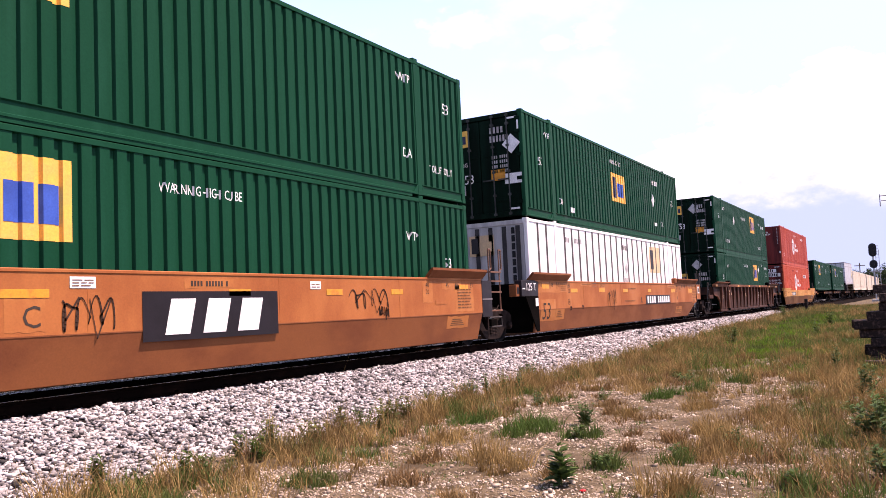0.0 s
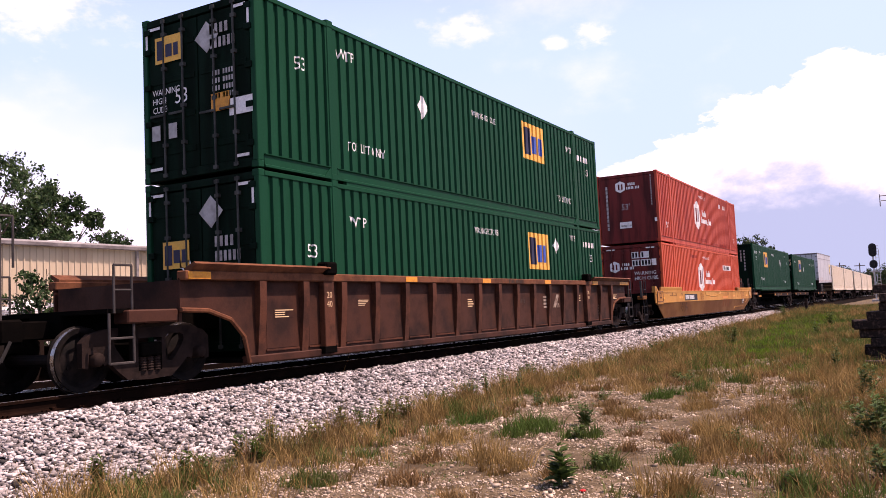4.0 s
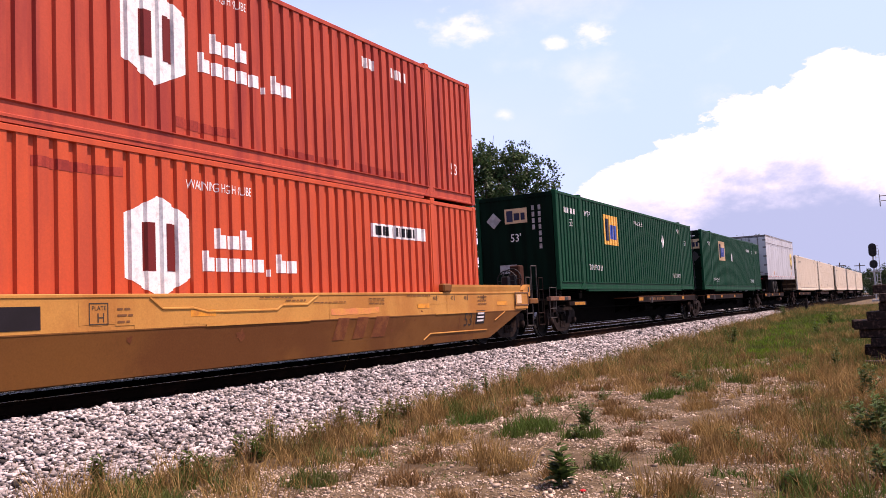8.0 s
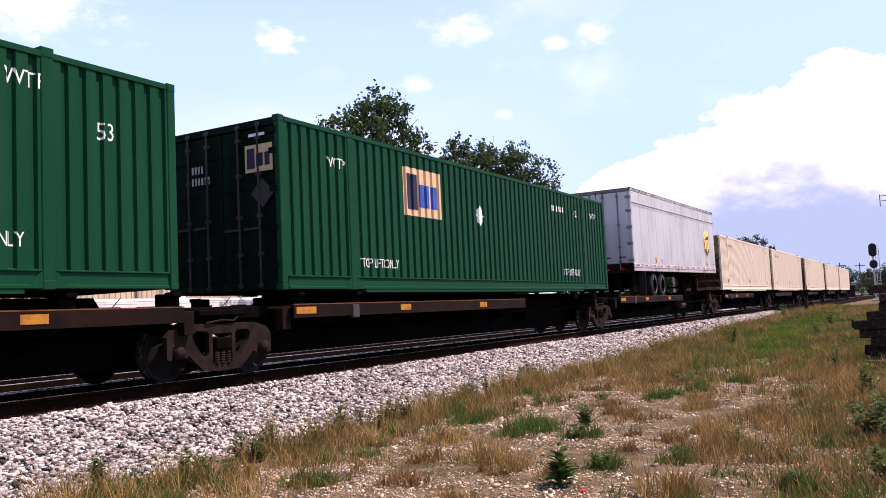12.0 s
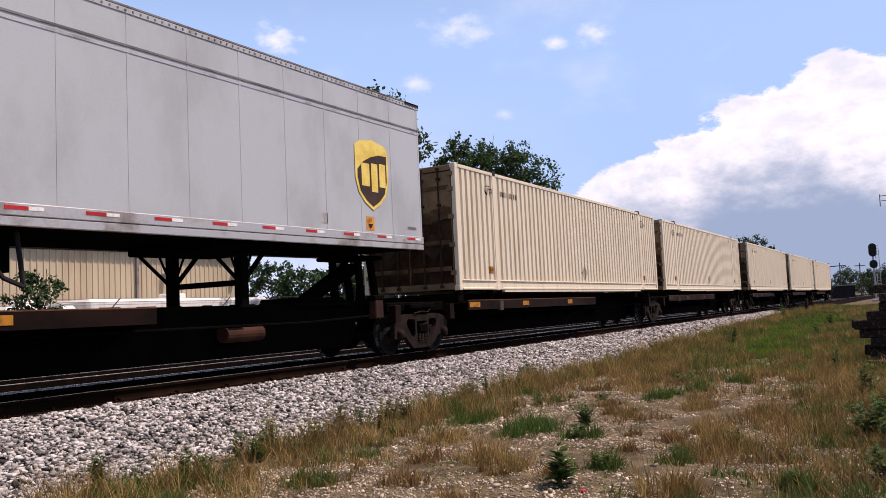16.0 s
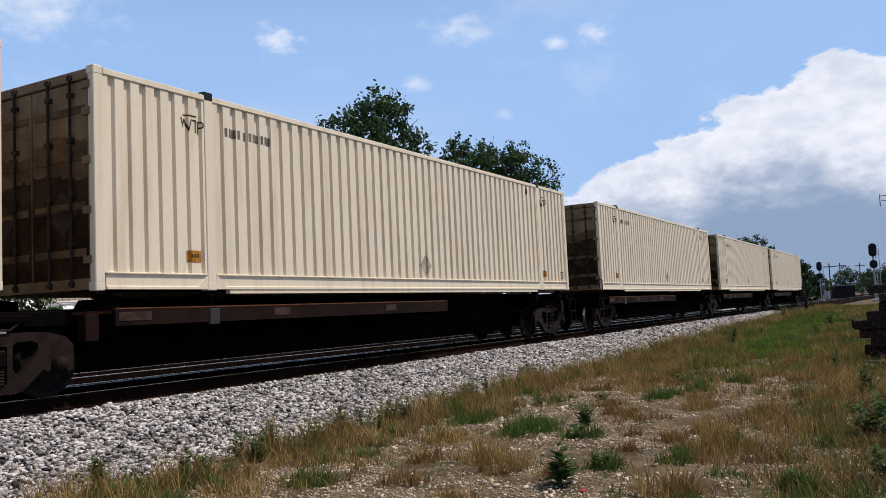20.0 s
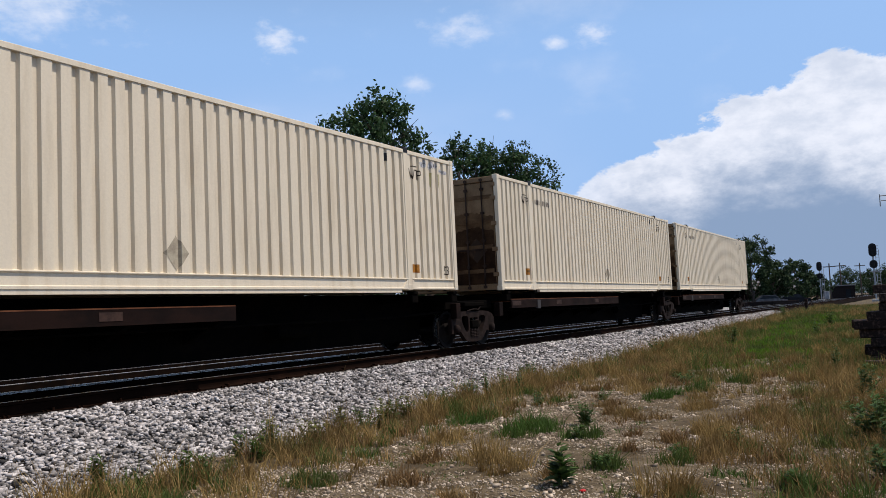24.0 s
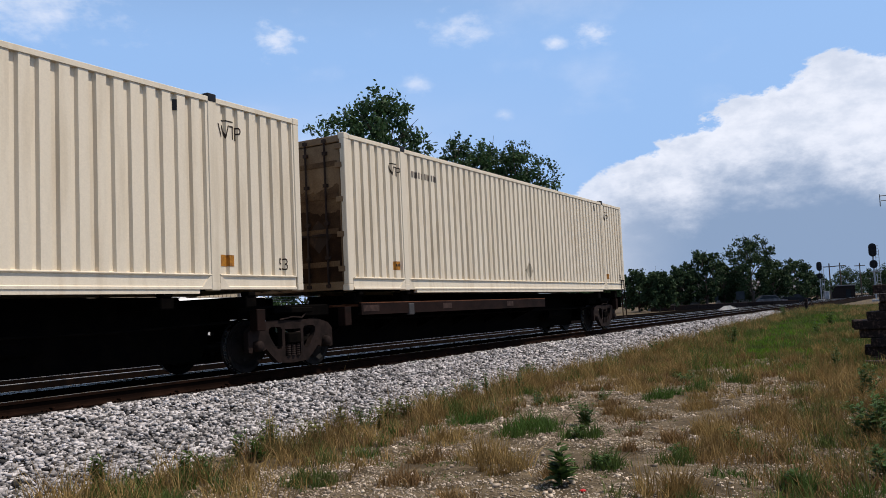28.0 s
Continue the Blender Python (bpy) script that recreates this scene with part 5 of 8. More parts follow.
    for x in (45.45, 58.18):
        post = part("tie_down_post", boxes((x - 0.14, x + 0.14, yy - 0.118, yy, low + 0.06, top - 0.13), bevel=0.01), LIT_BROWN, car)
        part("post_foot", boxes((x - 0.17, x + 0.17, yy - 0.125, yy, low + 0.02, low + 0.14), bevel=0.01), DARK_STEEL, post)
        on_side(car, "lettering", glyphs("20\n40", 0.11), FADED_GOLD, x - 0.08, 1.15, y=yy - 0.118, parent=post)
    for x, z, w, h in ((44.15, 0.85, 0.5, 0.14), (46.4, 1.0, 0.4, 0.12), (60.75, 0.98, 0.5, 0.16), (59.3, 0.50, 0.4, 0.35), (50.6, 0.9, 0.4, 0.2), (57.55, 0.95, 0.3, 0.2)):
        chart_y(car, x, z, w, h, yy)
    part("well_floor", boxes((x0 + 1.3, x1 - 1.6, -HALF + 0.2, HALF - 0.2, low, low + 0.06)), DARK_STEEL, car)
    for x in (x0 + 0.06, x1 - 0.06):
        part("bulkhead", boxes((x - 0.03, x + 0.03, -1.3, 1.3, 0.86, 1.44)), BROWN, car)
    for a, b in ((x0 - 1.1, x0 + 2.2), (x1 - 2.4, x1 + 0.9)):
        part("end_sill", boxes((a, b, -0.35, 0.35, 0.72, 1.02), bevel=0.02), DARK_STEEL, car)
    for x, s in ((x0, -1), (x1, 1)):
        part("side_step_box", boxes((x, x + s * 0.85, -1.34, -1.05, 0.86, 1.04), bevel=0.02), BROWN, car)
        part("side_step_box", boxes((x, x + s * 0.85, 1.05, 1.34, 0.86, 1.04), bevel=0.02), BROWN, car)
    bogie(car, 42.0)
    bogie(car, 61.9)
    end_gear(car, x0 - 0.65, -1, IRON)
    end_gear(car, x1 + 0.55, 1, IRON)
    for x in (63.0, 63.6):
        part("end_post", boxes((x, x + 0.07, -1.05, -0.97, 1.0, 1.5), bevel=0.01), BROWN, car)


def chart_y(car, x, z, w, h, y):
    base = on_side(car, "panel", flat(rect(0, w, 0, h)), BROWN, x, z, y=y)
    polys = [rect(0.03, w * random.uniform(0.5, 0.95), h * (k + 0.25) / 4, h * (k + 0.7) / 4) for k in range(4)]
    on_side(car, "small_writing", flat(*polys), FADED_GOLD, x, z, y=y, lift=0.011, parent=base)


def yellow_car():
    car = move_with(thing("well_car", "yellow-ochre smooth-sided container well car with stained lower sides", "railway wagon", "wagons of the train"), 0.0)
    x0, x1 = 65.55, 85.85
    smooth_well(car, x0, x1, 1.24, 0.78, 0.18, YELLOW, DUSTY_SHADED_YELLOW, 1.45, 1.90, ((x0 + 0.75, 69.6), (82.0, x1 - 0.3)), 1.40, 0.02)
    panel = on_side(car, "number_panel", flat(rect(0, 2.30, 0, 0.27)), GLOSS_BLACK, 70.05, 0.83)
    on_side(car, "number_bar", bars(10, 0.17, (4,), squeeze=1.05), MARK, 70.18, 0.88, lift=0.012, parent=panel)
    for k, (x, z, w, h) in enumerate(((72.85, 0.84, 0.6, 0.34), (74.5, 0.80, 0.7, 0.2), (69.0, 0.80, 0.9, 0.3), (81.0, 0.98, 1.2, 0.22))):
        on_fold(car, "clean_patch", patch(w, h, 340 + k), YELLOW, x, z, 0.78, 0.003)
    on_fold(car, "lettering", glyphs("53", 0.30), DARK_MARK, 82.55, 0.49, 0.78)
    on_side(car, "frame_mark", flat(rect(0, 0.28, 0, 0.014), rect(0, 0.28, 0.256, 0.27), rect(0, 0.014, 0.014, 0.256), rect(0.266, 0.28, 0.014, 0.256)), DARK_MARK, 72.99, 0.86)
    on_side(car, "lettering", glyphs("H", 0.12), DARK_MARK, 73.10, 0.89)
    on_side(car, "lettering", glyphs("PLATE", 0.055), DARK_MARK, 73.03, 1.04)
    line = ((73.92, 1.19), (74.13, 1.04), (74.66, 1.04), (74.95, 0.98), (76.41, 0.98), (76.53, 1.05), (77.15, 1.05), (77.43, 1.19))
    bm = bmesh.new()
    for p, q in zip(line, line[1:]):
        rod(bm, (p[0], -HALF, p[1]), (q[0], -HALF, q[1]), 0.018, 6)
    part("plate_edge", bm, YELLOW, car)
    on_side(car, "faded_patch", patch(1.45, 0.13, 7, 0.03), PINK_TRACE, 77.78, 0.845, lift=0.004)
    on_fold(car, "panel", flat(rect(0, 0.44, 0, 0.30)), BLACK, 83.12, 0.52, 0.78)
    on_fold(car, "small_writing", flat(*[rect(0.06, 0.38, 0.05 + 0.08 * k, 0.09 + 0.08 * k) for k in range(3)]), MARK, 83.12, 0.52, 0.78, 0.011)
    scrawl(car, 69.2, 0.36, 1.2, 0.42, 33, y=-HALF - 0.004)
    # traces of a dark emblem on the lower sheet
    on_fold(car, "emblem_block", flat(((0.12, 0.38), (0.46, 0.38), (0.34, 0), (0.0, 0)), ((0.70, 0.38), (1.04, 0.38), (0.92, 0), (0.58, 0)), ((1.28, 0.38), (1.72, 0.38), (1.60, 0), (1.16, 0))), RUST_TRACE, 77.85, 0.42, 0.78)
    for x, w in ((69.1, 0.55), (74.62, 0.47), (66.6, 0.3), (80.6, 0.45), (84.2, 0.55)):
        on_side(car, "reflector", flat(rect(0, w, 0, 0.09)), REFLECTOR, x, 0.92)
    for x, words in ((67.9, "48"), (68.5, "45"), (69.5, "40"), (81.2, "40"), (81.95, "45"), (82.55, "48"), (83.35, "53")):
        on_side(car, "lettering", glyphs(words, 0.09), DARK_MARK, x, 1.07)
        on_side(car, "tick", flat(rect(0, 0.03, 0, 0.11)), DARK_MARK, x + 0.15, 1.06)
    chart(car, 73.4, 0.86, 0.24, 0.24, 3, YELLOW)
    chart(car, 76.6, 1.10, 0.5, 0.06, 1)
    chart(car, 77.3, 1.06, 0.9, 0.05, 1)
    chart(car, 67.6, 1.02, 1.2, 0.08, 1)
    for line_2 in (((80.93, 0.27), (81.16, 0.39), (83.74, 0.37)), ((84.11, 0.57), (84.60, 0.76))):
        bm = bmesh.new()
        for p, q in zip(line_2, line_2[1:]):
            rod(bm, *[(u, -HALF - 0.004 + max(0.0, 0.78 - w) / 0.60 * 0.11, w) for u, w in (p, q)], 0.014, 6)
        part("pipe_line", bm, YELLOW, car)
    for x in (82.33, 83.02):
        on_fold(car, "rust_seam", flat(((0, 0), (0.025, 0.0), (0.05, 0.55), (0.035, 0.55))), RUST_TRACE, x, 0.22, 0.78)
    for k, (x, z, r) in enumerate(((80.1, 0.68, 0.05), (80.5, 0.69, 0.04), (80.75, 0.86, 0.035), (75.6, 0.62, 0.13), (73.6, 0.66, 0.07), (79.7, 0.52, 0.05), (70.9, 0.55, 0.06))):
        pts = [(r * (0.7 + 0.3 * math.sin(2.7 * j + k)) * math.cos(0.63 * j), r * (0.6 + 0.3 * math.cos(1.9 * j + k)) * math.sin(0.63 * j)) for j in range(10)]
        on_fold(car, "dirt_spot", flat(pts), RUST_TRACE, x, z, 0.78, 0.004)
    for k, (x, z, w, h) in enumerate(((66.9, 1.13, 0.6, 0.05), (76.0, 1.15, 0.8, 0.05), (78.9, 1.02, 0.5, 0.14), (80.2, 1.15, 0.9, 0.06), (83.2, 0.94, 0.45, 0.24))):
        chart(car, x, z, w, h, 1 if h < 0.1 else 3)
    part("tie_down", boxes((81.62, 81.96, -HALF - 0.05, -HALF + 0.1, 1.24, 1.42), bevel=0.03), DUSTY_SHADED_YELLOW, car)
    for a, b in ((74.9, 77.2), (81.3, 83.6), (66.6, 68.4)):
        part("brace_bead", boxes((a, b, -HALF - 0.012, -HALF + 0.01, 0.775, 0.80)), YELLOW, car)
    for s, a, b, lo in ((-1, 65.74, 66.53, 0.72), (1, 85.17, 85.95, 0.80)):
        b1 = part("corner_box", boxes((a, b, -HALF - 0.03, -HALF + 0.05, lo, 1.24), bevel=0.02), YELLOW, car)
        rim = boxes((a, b, -HALF - 0.042, -HALF - 0.028, lo + 0.10, lo + 0.125), (a, b, -HALF - 0.042, -HALF - 0.028, 1.20, 1.225), (a, a + 0.025, -HALF - 0.042, -HALF - 0.028, lo + 0.125, 1.20), (b - 0.025, b, -HALF - 0.042, -HALF - 0.028, lo + 0.125, 1.20))
        part("box_rim", rim, LADDER_RUST, b1)
        m = (a + b) / 2
        on_side(car, "panel", flat(rect(0, 0.28, 0, 0.22)), RUST_EDGE if s < 0 else FADED_GOLD, m - 0.10 if s < 0 else m - 0.30, 0.95, y=-HALF - 0.03, parent=b1)
        if s < 0:
            on_side(car, "plate", flat(rect(0, 0.16, 0, 0.12)), YELLOW, m - 0.04, 1.0, y=-HALF - 0.03, lift=0.012, parent=b1)
        g0, g1 = (65.56, 65.94) if s < 0 else (86.14, 85.72)
        bm = prism(bmesh.new(), [(g0, 1.12), (g0, 1.42), (g0 - s * 0.16, 1.42), (g1, 1.28), (g1, 1.12)], "y", -HALF - 0.01, -HALF + 0.12)
        g = part("gusset", bm, YELLOW, car)
        on_side(car, "slot", flat(rect(-0.035, 0.035, 0, 0.12)), BLACK, g0 - s * 0.10, 1.24, y=-HALF - 0.01, parent=g)
        e0, e1 = (64.42, 64.90) if s < 0 else (86.45, 87.0)
        part("side_step_box", boxes((e0, e1, -1.33, -1.1, 0.93, 1.07), bevel=0.02), DUSTY_SHADED_YELLOW, car)
    bogie(car, 65.4)
    bogie(car, 85.55)
    end_gear(car, x0 - 0.55, -1, BLACK)
    end_gear(car, x1 + 0.35, 1, IRON, wheel=True)
    part("end_post", boxes((64.39, 64.45, -1.30, -1.22, 1.0, 1.62), bevel=0.01), IRON, car)


# ------------------------------------------------------------------ spine cars
def spine_car(start, stop, deck, bogies, hitch=None, low=None):
    """One unit of a spine car: a narrow centre beam, a trailer deck with side sills, load brackets and bogies."""
    car = move_with(thing("spine_car", "blackened brown spine car unit with amber reflectors", "railway wagon", "wagons of the train"), 0.0)
    beam = bmesh.new()
    l0, l1 = low or (start + 0.45, stop - 0.55)
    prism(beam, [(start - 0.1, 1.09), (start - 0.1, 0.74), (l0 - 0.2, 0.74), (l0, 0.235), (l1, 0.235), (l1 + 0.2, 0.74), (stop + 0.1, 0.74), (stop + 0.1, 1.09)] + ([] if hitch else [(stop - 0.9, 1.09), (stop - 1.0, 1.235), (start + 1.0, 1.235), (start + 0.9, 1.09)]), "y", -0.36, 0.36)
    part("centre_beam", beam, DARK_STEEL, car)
    a, b = deck
    part("deck", boxes((a, b, -1.24, -0.37, 1.005, 1.045), (a, b, 0.37, 1.24, 1.005, 1.045)), RUST_EDGE, car)
    for s in (-1, 1):
        bm = bmesh.new()
        prism(bm, [(s * 1.30, 0.84), (s * 1.22, 0.84), (s * 1.22, 0.87), (s * 1.27, 0.88), (s * 1.27, 1.005), (s * 1.22, 1.01), (s * 1.22, 1.05), (s * 1.30, 1.05)], "x", a, b)
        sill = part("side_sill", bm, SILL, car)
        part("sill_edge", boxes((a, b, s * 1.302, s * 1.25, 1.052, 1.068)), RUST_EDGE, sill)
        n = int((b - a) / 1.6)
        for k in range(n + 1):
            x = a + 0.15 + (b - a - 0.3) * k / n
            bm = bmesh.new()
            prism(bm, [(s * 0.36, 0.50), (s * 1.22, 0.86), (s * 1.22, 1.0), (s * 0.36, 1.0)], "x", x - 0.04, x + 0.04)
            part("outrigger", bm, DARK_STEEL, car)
        for x, ww in ((a + 0.05, 0.52), (a + 0.35 * (b - a), 0.38), (a + 0.72 * (b - a), 0.36)):
            on_side(car, "reflector", flat(rect(0, ww, 0, 0.115)), DULL_AMBER if start < 150 else DARK_PLATE, x, 0.90, y=-1.30 if s < 0 else 1.312, parent=sill)
        part("bracket", boxes((a + 1.62, a + 1.82, s * 1.315, s * 1.24, 0.80, 1.03), bevel=0.01), BLACK_STRIP, sill)
    for x in (start + 0.35, start + 2.0, stop - 2.0, stop - 0.35):
        bm = boxes((x - 0.12, x + 0.12, -1.26, 1.26, 1.03, 1.20), bevel=0.015) if not (a < x < b) else boxes((x - 0.12, x + 0.12, -1.20, -0.95, 1.05, 1.25), (x - 0.12, x + 0.12, 0.95, 1.20, 1.05, 1.25), bevel=0.015)
        if hitch:
            bm.free()
            continue
        if a < x < b:
            bm.free()
            for s in (-1, 1):
                part("load_bracket", boxes((x - 0.12, x + 0.12, s * 1.20, s * 0.95, 1.05, 1.25), bevel=0.015), DARK_STEEL, car)
        else:
            part("load_bracket", bm, DARK_STEEL, car)
        for s in (-1, 1):
            part("twist_lock", boxes((x - 0.08, x + 0.08, s * 1.28, s * 1.10, 1.20, 1.27), bevel=0.015), DARK_STEEL, car)
    for s in (-1, 1):
        bm = bmesh.new()
        rod(bm, (start + 10.5 if not hitch else 134.9, s * 0.62, 0.62), (start + 11.5 if not hitch else 135.75, s * 0.62, 0.62), 0.13, 16)
        part("air_tank", bm, BROWN if hitch else DARK_STEEL, car, smooth=False)
    for x in bogies:
        bogie(car, x)
        part("end_frame", boxes((x - 1.15, x + 1.15, -0.95, 0.95, 0.86, 1.06), (x - 0.5, x + 0.5, -1.1, 1.1, 0.92, 1.02), bevel=0.02), DARK_STEEL, car)
    bm = bmesh.new()
    pipe(bm, [(start + 0.3, -0.9, 0.80), (start + 2.0, -0.9, 0.75), (stop - 2.5, -0.9, 0.75), (stop - 0.4, -0.9, 0.82)], 0.022)
    part("brake_pipe", bm, DARK_STEEL, car)
    for x in (start + 0.05, stop - 0.05):
        part("hose_bracket", boxes((x - 0.10, x + 0.10, -1.18, -1.02, 0.66, 1.0), bevel=0.01), SILL, car)
    return car


def front_platform(car):
    """The platform, stand and rails at the head of the first spine car."""
    for s in (-1, 1):
        sill = part("platform_sill", boxes((87.95, 89.46, s * 1.30, s * 1.16, 0.99, 1.11), bevel=0.015), LADDER_RUST, car)
        part("sill_panel", boxes((88.55, 88.95, s * 1.306, s * 1.28, 1.0, 1.10)), CLEAN_ORANGE, sill)
        part("sill_panel", boxes((89.0, 89.22, s * 1.306, s * 1.28, 1.0, 1.10)), BLACK_STRIP, sill)
        low_sill = part("platform_sill", boxes((89.33, 90.75, s * 1.30, s * 1.16, 0.83, 0.95), bevel=0.015), SILL, car)
        on_side(car, "reflector", flat(rect(0, 0.88, 0, 0.09)), DULL_AMBER, 89.75, 0.845, y=-1.30 if s < 0 else 1.312, parent=low_sill)
        bm = bmesh.new()
        pipe(bm, [(87.98, s * 1.25, 1.11), (87.98, s * 1.25, 1.36), (88.48, s * 1.25, 1.36), (88.48, s * 1.25, 1.11)], 0.013)
        part("grab_iron", bm, IRON, car)
        bm = bmesh.new()
        pipe(bm, [(87.9, s * 1.28, 0.99), (87.9, s * 1.28, 0.52), (88.36, s * 1.28, 0.52), (88.36, s * 1.28, 0.99)], 0.013)
        pipe(bm, [(87.9, s * 1.28, 0.78), (88.36, s * 1.28, 0.78)], 0.013)
        part("step", bm, IRON, car)
    part("stand", boxes((87.15, 87.45, -0.75, -0.45, 1.0, 2.0), bevel=0.03), BROWN, car)
    hand_wheel(car, (86.95, -0.60, 1.62), -1)
    bm = bmesh.new()
    pipe(bm, [(87.0, -1.15, 1.0), (87.0, -1.15, 1.95), (87.35, -1.15, 1.95), (87.35, -1.15, 1.0)], 0.018)
    part("grab_iron", bm, IRON, car)
    end_gear(car, 87.5, -1, SILL)


def spine_train():
    g = spine_car(88.4, 105.2, (96.2, 104.95), (89.3, 105.92), low=(90.85, 104.65))
    front_platform(g)
    on_side(g, "number_bar", bars(9, 0.10, (4,), squeeze=2.6), FADED_INK, 97.6, 0.90, y=-1.30)
    spine_car(107.2, 122.3, (107.3, 116.5), (122.95,))
    u = spine_car(124.2, 139.2, (124.4, 133.0), (140.25,), hitch=139.0)
    hitch_stand(u)
    spine_car(141.3, 156.9, (141.9, 150.4), (157.7,))
    e = spine_car(158.9, 174.8, (159.2, 167.8), (174.1,), low=(159.35, 172.75))
    end_gear(e, 175.0, 1, SILL)
    i = spine_car(178.3, 194.4, (178.6, 187.2), (178.9, 195.3), low=(180.25, 193.85))
    end_gear(i, 178.1, -1, SILL)
    spine_car(196.5, 211.7, (196.9, 205.4), (212.55,))
    j = spine_car(213.9, 229.4, (214.2, 222.8), (228.4,), low=(214.35, 227.05))
    end_gear(j, 229.5, 1, SILL)
    part("marker_stand", boxes((229.9, 230.1, -0.5, -0.3, 1.05, 1.7), bevel=0.02), DARK_STEEL, j)


def hitch_stand(car):
    """The folding trailer hitch: a base, a thick slanting strut, two tapered stands and a head plate."""
    base = part("trailer_hitch", boxes((136.9, 139.3, -0.45, 0.45, 1.03, 1.14), (137.0, 138.3, -0.5, 0.5, 1.12, 1.20), bevel=0.02), DARK_STEEL, car)
    bm = bmesh.new()
    prism(bm, [(137.55, 1.16), (137.85, 1.14), (139.32, 1.74), (139.32, 1.90), (139.10, 1.90)], "y", -0.16, 0.16)
    part("strut", bm, DARK_STEEL, base)
    for y in (-0.32, 0.32):
        bm = bmesh.new()
        prism(bm, [(138.98, 1.14), (139.20, 1.14), (139.14, 1.45), (139.10, 2.0), (138.96, 2.0), (139.02, 1.45)], "y", y - 0.05, y + 0.05)
        prism(bm, [(139.55, 1.14), (139.70, 1.14), (139.52, 2.0), (139.38, 2.0)], "y", y - 0.05, y + 0.05)
        part("stand", bm, DARK_STEEL, base)
    part("head_plate", boxes((138.7, 139.7, -0.5, 0.5, 1.96, 2.04), bevel=0.03), DARK_STEEL, base)
    for y in (-1.22, 1.22):
        box_ = part("hose_box", boxes((138.20, 138.46, y - 0.08, y + 0.08, 0.76, 1.10), bevel=0.015), BROWN, car)
        part("cap", boxes((138.18, 138.48, y - 0.085, y + 0.085, 1.10, 1.20), bevel=0.02), DARK_STEEL, box_)


